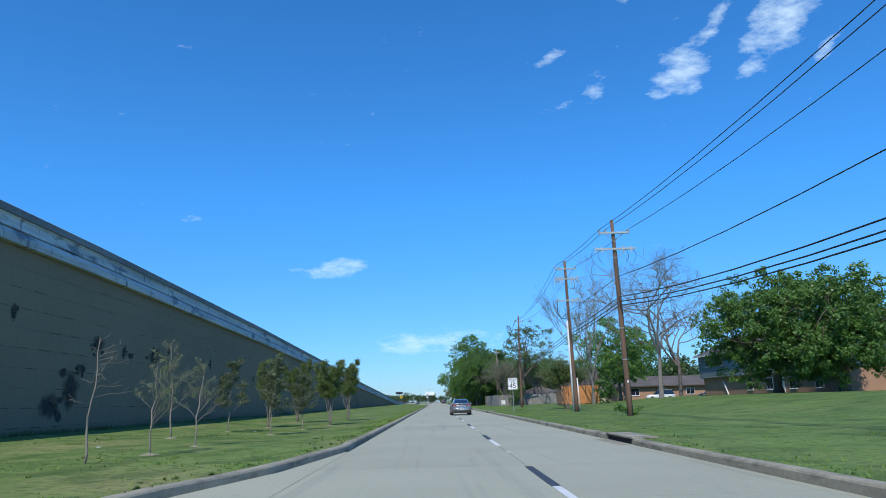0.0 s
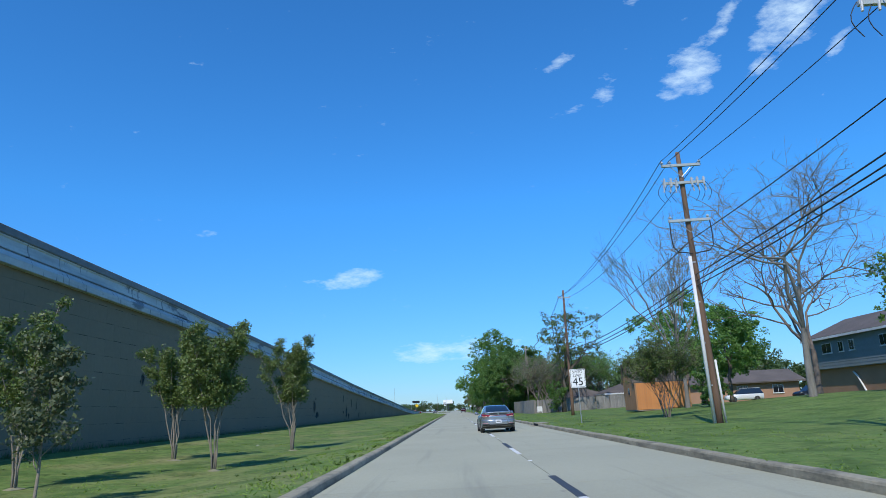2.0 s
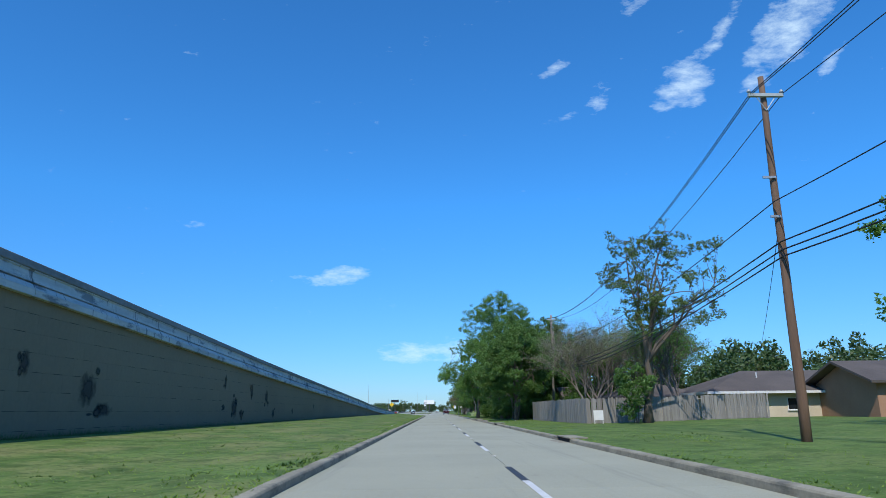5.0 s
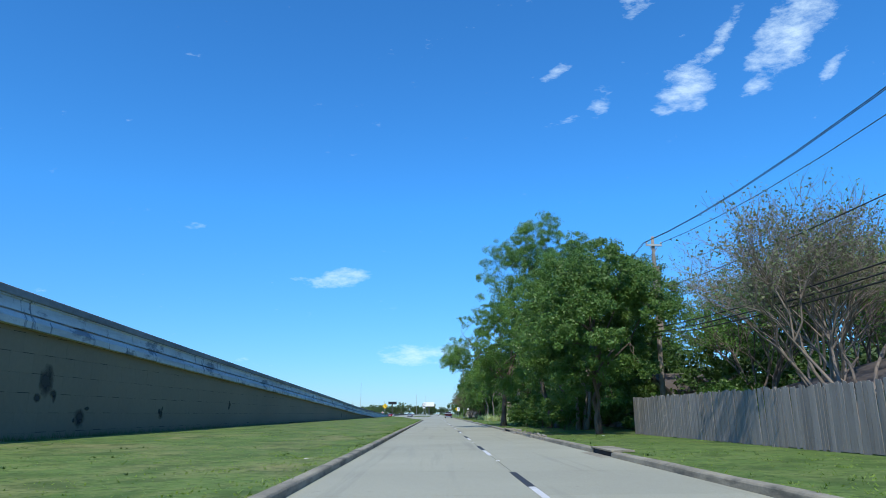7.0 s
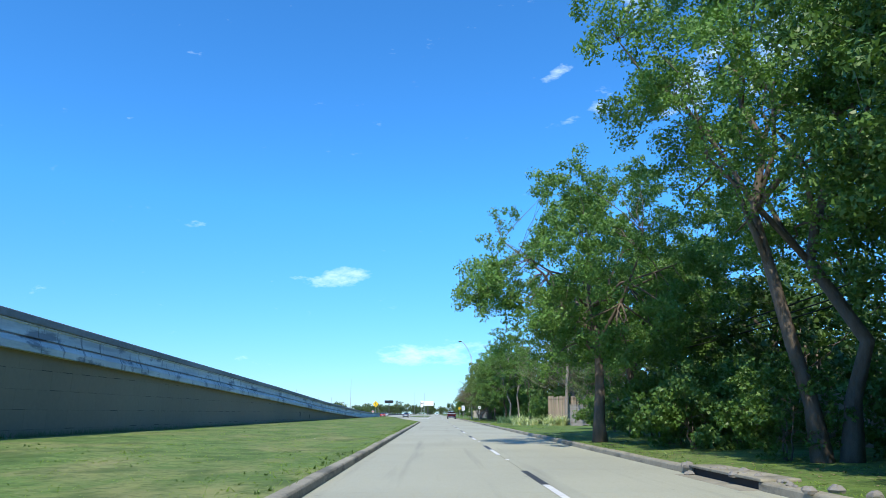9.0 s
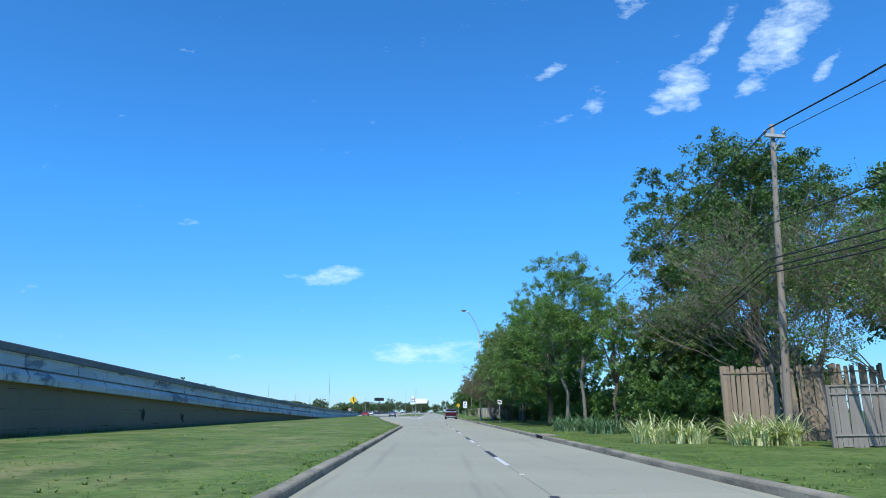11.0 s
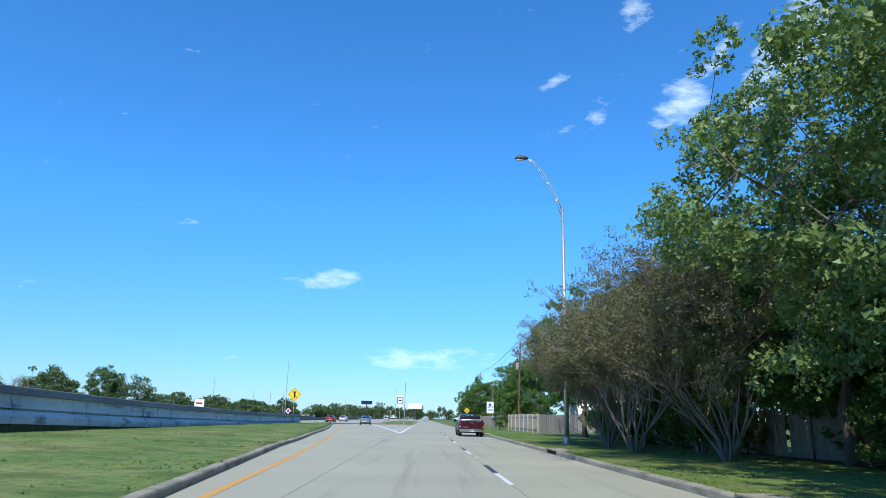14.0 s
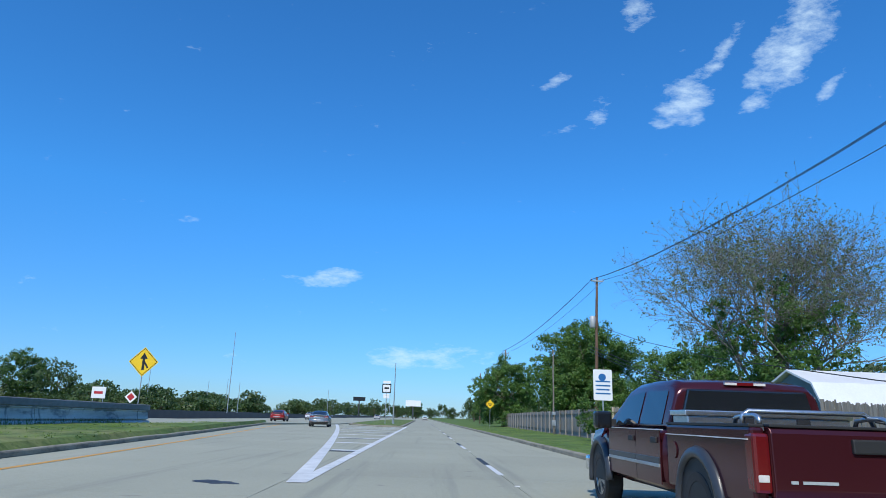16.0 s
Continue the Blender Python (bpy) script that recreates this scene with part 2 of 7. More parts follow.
away.operation = "MULTIPLY"
away.inputs[1].default_value = (0.0, 1.0, 1.0)
far_off = nt.nodes.new("ShaderNodeVectorMath")
far_off.operation = "LENGTH"
edge = nt.nodes.new("ShaderNodeMath")
edge.operation = "MULTIPLY_ADD"
edge.inputs[1].default_value = 0.55
thin = nt.nodes.new("ShaderNodeMapRange")
thin.inputs["From Min"].default_value, thin.inputs["From Max"].default_value = 0.74, 0.44
thin.inputs["To Min"].default_value, thin.inputs["To Max"].default_value = 0.0, 0.88
see, mixed = nt.nodes.new("ShaderNodeBsdfTransparent"), nt.nodes.new("ShaderNodeMixShader")
nt.links.new(tc.outputs["Generated"], mid.inputs[0])
nt.links.new(mid.outputs["Vector"], away.inputs[0])
nt.links.new(away.outputs["Vector"], far_off.inputs[0])
nt.links.new(tc.outputs["Object"], rag.inputs["Vector"])
nt.links.new(rag.outputs["Fac"], edge.inputs[0])
nt.links.new(far_off.outputs["Value"], edge.inputs[2])
nt.links.new(edge.outputs[0], thin.inputs["Value"])
nt.links.new(thin.outputs["Result"], mixed.inputs["Fac"])
nt.links.new(see.outputs["BSDF"], mixed.inputs[1])
nt.links.new(nt.nodes["Principled BSDF"].outputs["BSDF"], mixed.inputs[2])
nt.links.new(mixed.outputs["Shader"], nt.nodes["Material Output"].inputs["Surface"])
M["barrier"] = material("barrier_concrete", (0.60, 0.62, 0.61), 0.85, second=(0.46, 0.48, 0.48), scale=0.3, fine=5, bump=0.25, bump_scale=30, world_space=True,
                        extra=chain(streaks((0.30, 0.33, 0.35), 0.46, 0.66, 1, 0.22, 2.2, 1.0, 0.7), streaks((0.13, 0.15, 0.18), 0.56, 0.63, 1, 0.5, 1.6, 0.8, 0.8), streaks((0.10, 0.12, 0.15), 0.60, 0.64, 1, 2.6, 0.5, 1.1, 0.7)))
M["dark_metal"] = material("dark_weathered_metal", (0.08, 0.085, 0.09), 0.6, 0.3, scale=1)
M["galvanised"] = material("galvanised_steel", (0.52, 0.54, 0.55), 0.45, 0.7, scale=2, fine=20)
M["pole_wood"] = material("treated_pole_wood", (0.19, 0.115, 0.075), 0.85, second=(0.11, 0.065, 0.042), scale=1.2, fine=14, bump=0.4, bump_scale=30, stretch=(4, 4, 0.35))
M["pole_grey"] = material("grey_pole_wood", (0.30, 0.26, 0.22), 0.85, second=(0.2, 0.17, 0.14), scale=1.2, fine=14, bump=0.4, bump_scale=30, stretch=(4, 4, 0.35))
M["arm"] = material("painted_crossarm", (0.42, 0.46, 0.47), 0.6, scale=2)
M["ceramic"] = material("grey_ceramic", (0.5, 0.52, 0.54), 0.3, scale=3)
M["cable"] = material("black_cable", (0.018, 0.018, 0.02), 0.6, scale=3)
M["pvc"] = material("white_conduit", (0.72, 0.73, 0.73), 0.45, scale=1.5)
M["bark"] = material("bark", (0.17, 0.135, 0.105), 0.9, second=(0.09, 0.072, 0.056), scale=1.5, fine=18, bump=0.8, bump_scale=20, stretch=(3, 3, 0.7))
M["bark_pale"] = material("pale_bark", (0.30, 0.265, 0.22), 0.85, second=(0.17, 0.145, 0.12), scale=1.5, fine=18, bump=0.5, bump_scale=20, stretch=(3, 3, 0.7))
M["twig"] = material("grey_brown_twigs", (0.20, 0.165, 0.14), 0.9, second=(0.13, 0.105, 0.09), scale=2)
M["leaf_mid"] = leaf_material("mid_green_leaves", (0.13, 0.235, 0.05), (0.052, 0.115, 0.026))
M["leaf_bright"] = leaf_material("spring_green_leaves", (0.16, 0.29, 0.06), (0.068, 0.16, 0.034))
M["leaf_dark"] = leaf_material("dark_oak_leaves", (0.10, 0.18, 0.046), (0.04, 0.085, 0.023))
M["leaf_olive"] = leaf_material("olive_green_leaves", (0.155, 0.215, 0.06), (0.07, 0.105, 0.03))
M["leaf_grey"] = leaf_material("grey_green_leaves", (0.2, 0.24, 0.115), (0.09, 0.12, 0.052))
M["dead_leaf"] = material("dead_leaves", (0.26, 0.19, 0.11), 0.9, second=(0.12, 0.085, 0.05), scale=2, per_island=0.6)
M["leaf_fresh"] = leaf_material("fresh_grey_green_leaves", (0.19, 0.28, 0.09), (0.085, 0.145, 0.042))
M["leaf_dusky"] = leaf_material("dusky_grey_green_leaves", (0.13, 0.16, 0.085), (0.06, 0.08, 0.042))
M["leaf_far"] = leaf_material("distant_foliage", (0.105, 0.161, 0.056), (0.045, 0.081, 0.028))
M["ribbon"] = leaf_material("variegated_reed_leaves", (0.78, 0.78, 0.52), (0.32, 0.40, 0.15))
M["reed"] = leaf_material("blue_green_reed_leaves", (0.17, 0.29, 0.15), (0.07, 0.14, 0.065))
M["fence"] = material("weathered_fence_wood", (0.30, 0.285, 0.265), 0.9, second=(0.155, 0.145, 0.135), scale=0.7, fine=12, bump=0.4, bump_scale=20, per_object=0.5, stretch=(5, 5, 0.5), world_space=True)
M["fence_tan"] = material("tan_fence_wood", (0.50, 0.43, 0.34), 0.85, second=(0.38, 0.325, 0.255), scale=0.7, fine=12, bump=0.3, bump_scale=20, per_object=0.3, stretch=(5, 5, 0.5))
M["fence_brown"] = material("brown_fence_wood", (0.33, 0.27, 0.205), 0.9, second=(0.18, 0.145, 0.11), scale=0.7, fine=12, per_object=0.5, stretch=(5, 5, 0.5))
M["cedar"] = material("orange_cedar_boards", (0.62, 0.26, 0.085), 0.75, second=(0.42, 0.165, 0.055), scale=0.8, fine=12, per_object=0.35, stretch=(5, 5, 0.5))
M["brick"] = material("red_brown_brick", (0.40, 0.235, 0.15), 0.9, second=(0.29, 0.16, 0.10), scale=0.6, fine=6, per_island=0.4)
M["siding"] = material("blue_grey_siding", (0.21, 0.25, 0.27), 0.7, scale=0.4, fine=6, per_object=0.1)
M["cream"] = material("cream_render", (0.58, 0.50, 0.39), 0.85, scale=0.3, fine=8, bump=0.2)
M["white_wall"] = material("white_painted_wall", (0.74, 0.75, 0.75), 0.7, second=(0.64, 0.65, 0.65), scale=0.4, fine=8)
M["roof"] = material("brown_grey_shingles", (0.125, 0.105, 0.095), 0.9, second=(0.08, 0.068, 0.062), scale=0.5, fine=8, bump=0.5, bump_scale=12)
M["roof_white"] = material("white_metal_roof", (0.78, 0.79, 0.8), 0.4, second=(0.68, 0.69, 0.7), scale=0.6, fine=10)
M["glass_dark"] = material("dark_window_glass", (0.015, 0.018, 0.022), 0.06, scale=0.5, spec=0.8)
M["trim_white"] = material("white_trim", (0.75, 0.75, 0.74), 0.5, scale=1)
M["sign_white"] = material("white_sign_sheeting", (0.82, 0.82, 0.82), 0.4, second=(0.76, 0.76, 0.76), scale=1)
M["sign_black"] = material("black_sign_paint", (0.012, 0.012, 0.013), 0.4, scale=1)
M["sign_yellow"] = material("yellow_sign_sheeting", (0.88, 0.58, 0.012), 0.4, second=(0.8, 0.5, 0.01), scale=1)
M["sign_blue"] = material("blue_sign_paint", (0.03, 0.16, 0.42), 0.4, scale=1)
M["sign_red"] = material("red_sign_paint", (0.55, 0.03, 0.035), 0.4, scale=1)
M["car_silver"] = material("grey_blue_car_paint", (0.36, 0.40, 0.45), 0.26, 0.72, second=(0.33, 0.37, 0.42), scale=0.5, fine=300, spec=0.6)
M["car_maroon"] = material("dark_red_car_paint", (0.085, 0.018, 0.026), 0.16, 0.45, second=(0.07, 0.015, 0.021), scale=0.5, fine=300, spec=0.7)
M["car_red"] = material("red_car_paint", (0.4, 0.02, 0.02), 0.25, 0.2, scale=0.5)
M["car_white"] = material("white_car_paint", (0.75, 0.76, 0.77), 0.25, 0.0, scale=0.5)
M["car_black"] = material("gloss_black_trim", (0.012, 0.012, 0.013), 0.22, scale=1)
M["flare"] = material("blue_black_flare", (0.045, 0.052, 0.065), 0.35, scale=3)
M["rail_dark"] = material("dark_weathered_rail", (0.25, 0.26, 0.27), 0.7, second=(0.12, 0.125, 0.13), scale=0.4, fine=6, stretch=(1, 0.5, 1))
M["rail_brown"] = material("brown_rail_concrete", (0.13, 0.11, 0.095), 0.8, scale=0.5)
M["plastic"] = material("matt_black_plastic", (0.022, 0.023, 0.025), 0.6, scale=3)
M["rubber"] = material("tyre_rubber", (0.02, 0.02, 0.021), 0.8, second=(0.035, 0.034, 0.033), scale=3, fine=40)
M["rim"] = material("alloy_rim", (0.34, 0.35, 0.36), 0.3, 0.85, scale=2)
M["chrome"] = material("chrome", (0.75, 0.76, 0.78), 0.1, 1.0, scale=2)
M["tail_red"] = material("red_lamp_lens", (0.16, 0.009, 0.012), 0.15, scale=2, spec=0.8)
M["tail_amber"] = material("amber_lamp_lens", (0.60, 0.36, 0.26), 0.15, scale=2, spec=0.8)
M["tail_glow"] = material("bright_red_lens", (0.42, 0.03, 0.03), 0.15, scale=2, spec=0.8)
M["tail_pale"] = material("pale_red_reflector", (0.45, 0.22, 0.24), 0.25, scale=2)
M["panel_dark"] = material("smoked_grey_panel", (0.07, 0.072, 0.078), 0.3, 0.3, scale=2)
M["paint_shade"] = material("grey_blue_paint_shaded", (0.30, 0.34, 0.39), 0.35, 0.6, scale=2)
M["tail_clear"] = material("clear_lamp_lens", (0.75, 0.72, 0.68), 0.12, scale=2, spec=0.8)
M["plate"] = material("number_plate", (0.72, 0.73, 0.74), 0.4, scale=4)
M["alu"] = material("bright_tread_plate", (0.68, 0.70, 0.72), 0.28, 0.9, scale=6, fine=60, bump=0.12, bump_scale=40)
M["rubble"] = material("broken_concrete", (0.24, 0.225, 0.195), 0.9, second=(0.2, 0.19, 0.17), scale=2, fine=15, bump=0.5)
M["throat_shade"] = material("painted_throat_shade", (0.02, 0.02, 0.02), 0.9, scale=2)
M["litter"] = material("pale_litter", (0.7, 0.69, 0.66), 0.7, scale=4)
M["weed"] = leaf_material("weed_leaves", (0.10, 0.17, 0.035), (0.045, 0.085, 0.02), 0.3)
M["bark_grey"] = material("pale_grey_bark", (0.25, 0.235, 0.215), 0.9, second=(0.14, 0.13, 0.115), scale=1.5, fine=18, bump=0.8, bump_scale=20, stretch=(3, 3, 0.7))
M["shed_end"] = material("weathered_cedar_boards", (0.40, 0.22, 0.11), 0.85, second=(0.27, 0.145, 0.075), scale=0.8, fine=12, per_object=0.35, stretch=(5, 5, 0.5))
M["leaf_brown"] = leaf_material("brown_green_buds", (0.17, 0.175, 0.078), (0.075, 0.078, 0.038))
M["twig_pale"] = material("pale_brown_twigs", (0.25, 0.21, 0.175), 0.9, second=(0.16, 0.13, 0.11), scale=2)
M["soil"] = material("pale_bare_soil", (0.27, 0.25, 0.17), 0.95, second=(0.16, 0.16, 0.09), scale=3, fine=25, bump=0.5)


# ---- mesh helpers ----
class Geo:
    """Collects vertices and faces of one mesh."""

    def __init__(self):
        self.v, self.f = [], []

    def add(self, verts, faces):
        k = len(self.v)
        self.v += [tuple(p) for p in verts]
        self.f += [tuple(i + k for i in face) for face in faces]
        return self

    def box(self, x0, x1, y0, y1, z0, z1, turn=None):
        pts = [Vector(p) for p in ((x0, y0, z0), (x1, y0, z0), (x1, y1, z0), (x0, y1, z0), (x0, y0, z1), (x1, y0, z1), (x1, y1, z1), (x0, y1, z1))]
        if turn is not None:
            pts = [turn @ p for p in pts]
        return self.add(pts, ((3, 2, 1, 0), (4, 5, 6, 7), (0, 1, 5, 4), (1, 2, 6, 5), (2, 3, 7, 6), (3, 0, 4, 7)))

    def tube(self, points, radii, sides=8, cap=True):
        """A tapered tube along points."""
        pts = [Vector(p) for p in points]
        rings, last = [], None
        for i, p in enumerate(pts):
            d = (pts[min(i + 1, len(pts) - 1)] - pts[max(i - 1, 0)])
            if d.length < 1e-6:
                d = Vector((0, 0, 1))
            d.normalize()
            if last is None:
                side = d.orthogonal().normalized()
            else:
                side = (last - d * last.dot(d))
                side = side.normalized() if side.length > 1e-4 else d.orthogonal().normalized()
            last = side
            other = d.cross(side)
            r = radii[i] if hasattr(radii, "__len__") else radii
            rings.append([p + (side * math.cos(2 * math.pi * k / sides) + other * math.sin(2 * math.pi * k / sides)) * r for k in range(sides)])
        faces = [(i * sides + k, i * sides + (k + 1) % sides, (i + 1) * sides + (k + 1) % sides, (i + 1) * sides + k) for i in range(len(rings) - 1) for k in range(sides)]
        if cap:
            faces += [tuple(range(sides))[::-1], tuple((len(rings) - 1) * sides + k for k in range(sides))]
        return self.add([q for ring in rings for q in ring], faces)

    def loft(self, rings, closed=True, cap=True):
        n = len(rings[0])
        faces = [(i * n + k, i * n + (k + 1) % n, (i + 1) * n + (k + 1) % n, (i + 1) * n + k) for i in range(len(rings) - 1) for k in range(n if closed else n - 1)]
        if cap and closed:
            faces += [tuple(range(n))[::-1], tuple((len(rings) - 1) * n + k for k in range(n))]
        return self.add([p for r in rings for p in r], faces)

    def prism(self, outline, low, high, axis=1):
        """An outline of (a, b) pulled along an axis: 1 = y with (x, z), 0 = x with (y, z), 2 = z with (x, y)."""
        def at(a, b, c):
            return ((a, c, b), (c, a, b), (a, b, c))[(1, 0, 2).index(axis)]
        n = len(outline)
        pts = [at(a, b, low) for a, b in outline] + [at(a, b, high) for a, b in outline]
        faces = [(k, (k + 1) % n, n + (k + 1) % n, n + k) for k in range(n)] + [tuple(range(n))[::-1], tuple(range(n, 2 * n))]
        return self.add(pts, faces)

    def mesh(self, name, mat, smooth=False, bevel=0.0):
        me = bpy.data.meshes.new(name)
        me.from_pydata(self.v, [], self.f)
        bm = bmesh.new()
        bm.from_mesh(me)
        if len(self.f) < 60000:
            bmesh.ops.recalc_face_normals(bm, faces=bm.faces)
        if bevel:
            sharp = [e for e in bm.edges if len(e.link_faces) == 2 and e.calc_face_angle(0) > 0.6]
            bmesh.ops.bevel(bm, geom=sharp, offset=bevel, segments=2, affect="EDGES", profile=0.6)
        bm.to_mesh(me)
        bm.free()
        if smooth:
            me.polygons.foreach_set("use_smooth", [True] * len(me.polygons))
        me.materials.append(mat)
        return me


def part(name, geo, mat, parent, label="", smooth=False, bevel=0.0, at=None):
    """One mesh object under a thing or under a part."""
    me = geo if isinstance(geo, bpy.types.Mesh) else geo.mesh(name, mat, smooth, bevel)
    ob = new(name, me)
    ob.parent = parent
    if at is not None:
        ob.matrix_basis = at
    return tagged(ob, label)


def thing(name, m, label, category, group="", kind=""):
    ob = new(name)
    ob.empty_display_size = 0.2
    ob.matrix_basis = m
    return tagged(ob, label, category, group, kind)


def raw_mesh(name, verts, faces, mat):
    me = bpy.data.meshes.new(name)
    me.from_pydata(verts, [], faces)
    me.materials.append(mat)
    return me


def lerp_table(table):
    ys, zs = zip(*table)
    return lambda y: float(np.interp(y, ys, zs))


def smooth(a, b, x):
    t = min(1.0, max(0.0, (x - a) / (b - a)))
    return t * t * (3 - 2 * t)


# ---- plan of the road ----
RIGHT = 3.5                                    # face of the right kerb
WALL = -17.75                                  # face of the retaining wall
left_kerb = lerp_table([(-60, -14.0), (-5, -8.6), (9, -5.75), (12.5, -4.85), (17.6, -4.25), (40, -4.15), (242, -4.15), (246, -4.5), (252, -5.2), (277, -7.9), (285, -8.5), (296, -9.6), (312, -11.0), (325, -12.4), (340, -14.2), (365, -17.3), (378, -18.8)])
wall_top = lerp_table([(-120, 9.3), (0, 9.05), (30, 8.82), (60, 8.22), (100, 7.06), (130, 6.01), (150, 5.41), (210, 3.76), (240, 2.82), (285, 1.78), (310, 1.42), (336, 1.28)])


def deck(y):
    return max(0.06, wall_top(min(y, 336)) - 1.0) if y < 336 else max(0.06, 0.35 - (y - 336) * 0.006)


def lawn(x, y):
    """Height of the ground beside the road."""
    if x < 0:
        swale = smooth(14, 42, y) * (1 - smooth(62, 110, y)) * smooth(-4.9, -8.2, x) * smooth(-17.4, -12.6, x)
        return 0.15 + 0.25 * smooth(-5, -17, x) - 0.27 * swale
    rise = 0.75 * smooth(95, 70, y) + 0.25
    return 0.14 + 0.05 * smooth(4, 9, x) + rise * smooth(9, 26, x)


# ---- ground ----
rows = [-3000, -800, -250, -120] + list(range(-60, 420, 3)) + [425, 440, 470, 520, 600, 750, 1000, 1500, 3000]
fixed_left = [-3000, -900, -300, -120, -70, -49, -30, -18.2, -16, -14.5, -13, -11.5, -10, -8.5, -7, -5.8]
fixed_right = [5, 6.5, 8, 9.5, 11, 13, 15, 17, 19, 22, 26, 32, 45, 70, 120, 300, 900, 3000]
verts, faces = [], []
rng = random.Random(3)
for y in rows:
    lk = left_kerb(y)
    cols = []
    for x in fixed_left:
        x = min(x, lk - 0.35 - 0.02 * (fixed_left[::-1].index(x)))
        z = lawn(x, y)
        if y > 333 and -49.5 < x < WALL - 0.1 or y > 378 and -49.5 < x < 0:
            z = -0.3
        cols.append((x, y, z + rng.uniform(-0.015, 0.015)))
    road_z = 0.135 if y <= 378 and y > -60 else -0.3
    cols += [(lk - 0.14, y, road_z if y <= 378 else -0.3), (lk - 0.12, y, -0.3), (RIGHT + 0.12, y, -0.3), (RIGHT + 0.14, y, 0.135)]
    cols += [(x, y, lawn(x, y) + rng.uniform(-0.02, 0.02)) for x in fixed_right]
    verts += cols
n = len(fixed_left) + len(fixed_right) + 4
faces = [(i * n + k, i * n + k + 1, (i + 1) * n + k + 1, (i + 1) * n + k) for i in range(len(rows) - 1) for k in range(n - 1)]
ground = new("ground", raw_mesh("ground", verts, faces, M["grass"]))
tagged(ground, "mown lawn of mixed green and straw-coloured grass", "ground", kind="structure")

# short blades along both verges
blade_v, blade_f = [], []
rng = np.random.default_rng(5)
for lo, hi, count in ((-1, 1, 42000), (1, 2, 42000)):
    ys = rng.uniform(-2, 372, count)
    u = rng.random(count) ** 1.6
    for y, q in zip(ys, u):
        x = left_kerb(y) - 0.2 - q * 6.5 if hi == 1 else RIGHT + 0.2 + q * 5.0
        if hi == 1 and x < WALL + 0.2:
            continue
        z = lawn(x, y) - 0.02
        if q < 0.25:
            z = min(z, 0.135)
        h = rng.uniform(0.02, 0.055) * (1.8 if rng.random() < 0.05 else 1.0)
        w, a = rng.uniform(0.012, 0.03), rng.uniform(0, math.pi)
        dx, dy = math.cos(a) * w, math.sin(a) * w
        k = len(blade_v)
        blade_v += [(x - dx, y - dy, z), (x + dx, y + dy, z), (x + rng.uniform(-0.09, 0.09), y + rng.uniform(-0.09, 0.09), z + h)]
        blade_f.append((k, k + 1, k + 2))
# longer tufts where the mower left them
for _ in range(1500):
    cy = rng.uniform(2, 330)
    left = rng.random() < 0.72
    cx = left_kerb(cy) - 0.5 - (left_kerb(cy) - WALL - 1.0) * rng.random() ** 1.3 if left else RIGHT + 0.4 + 5.5 * rng.random() ** 1.3
    spread = rng.uniform(0.1, 0.45)
    for _ in range(int(rng.integers(14, 40))):
        x, y = cx + rng.normal(0, spread * 0.6), cy + rng.normal(0, spread)
        if x < WALL + 0.15 or left_kerb(y) - 0.3 < x < RIGHT + 0.3:
            continue
        z, h = lawn(x, y) - 0.02, rng.uniform(0.03, 0.065)
        w, a = rng.uniform(0.012, 0.026), rng.uniform(0, math.pi)
        k = len(blade_v)
        blade_v += [(x - math.cos(a) * w, y - math.sin(a) * w, z), (x + math.cos(a) * w, y + math.sin(a) * w, z), (x + rng.uniform(-0.07, 0.07), y + rng.uniform(-0.07, 0.07), z + h)]
        blade_f.append((k, k + 1, k + 2))
tagged(new("grass", raw_mesh("grass", blade_v, blade_f, M["blade"])), "short uneven grass blades along both kerbs", "grass", kind="stuff")

# low broad-leaved weeds in patches over both verges
weed_v, weed_f = [], []
rng = np.random.default_rng(6)
for _ in range(620):
    left = rng.random() < 0.66
    cy = rng.uniform(2, 330)
    edge = left_kerb(cy) if left else RIGHT
    cx = edge - 0.3 - min(11.0, edge - WALL - 0.9) * rng.random() ** 1.5 if left else RIGHT + 0.4 + 6.0 * rng.random() ** 1.5
    if rng.random() < 0.3:
        cx = edge - 0.35 if left else RIGHT + 0.42
    for _ in range(int(rng.integers(3, 9))):
        px, py = cx + rng.normal(0, 0.22), cy + rng.normal(0, 0.7)
        if edge - 0.3 < px < RIGHT + 0.3 or px < WALL + 0.1:
            continue
        pz, tall = lawn(px, py) - 0.03, rng.uniform(0.03, 0.08)
        for _ in range(7):
            a, r0, w = rng.uniform(0, 6.283), rng.uniform(0.03, 0.12), rng.uniform(0.015, 0.03)
            ox, oy = math.cos(a), math.sin(a)
            k = len(weed_v)
            weed_v += [(px - oy * w, py + ox * w, pz), (px + oy * w, py - ox * w, pz), (px + ox * r0, py + oy * r0, pz + 0.03 + tall * rng.random())]
            weed_f.append((k, k + 1, k + 2))
# taller uncut growth along the foot of the wall, dark leaves standing in for shade
for _ in range(16000):
    py = rng.uniform(0, 332)
    px, pz = WALL + 0.02 + abs(rng.normal(0, 0.22)), 0.36
    a, w = rng.uniform(0, 6.283), rng.uniform(0.015, 0.035)
    k = len(weed_v)
    weed_v += [(px, py - w, pz), (px, py + w, pz), (px + 0.1 * math.cos(a), py + 0.12 * math.sin(a), pz + rng.uniform(0.08, 0.34))]
    weed_f.append((k, k + 1, k + 2))
tagged(new("weeds", raw_mesh("weeds", weed_v, weed_f, M["weed"])), "low dark green weeds on the verges, a strip along the wall standing in for shade", "weeds", kind="stuff")

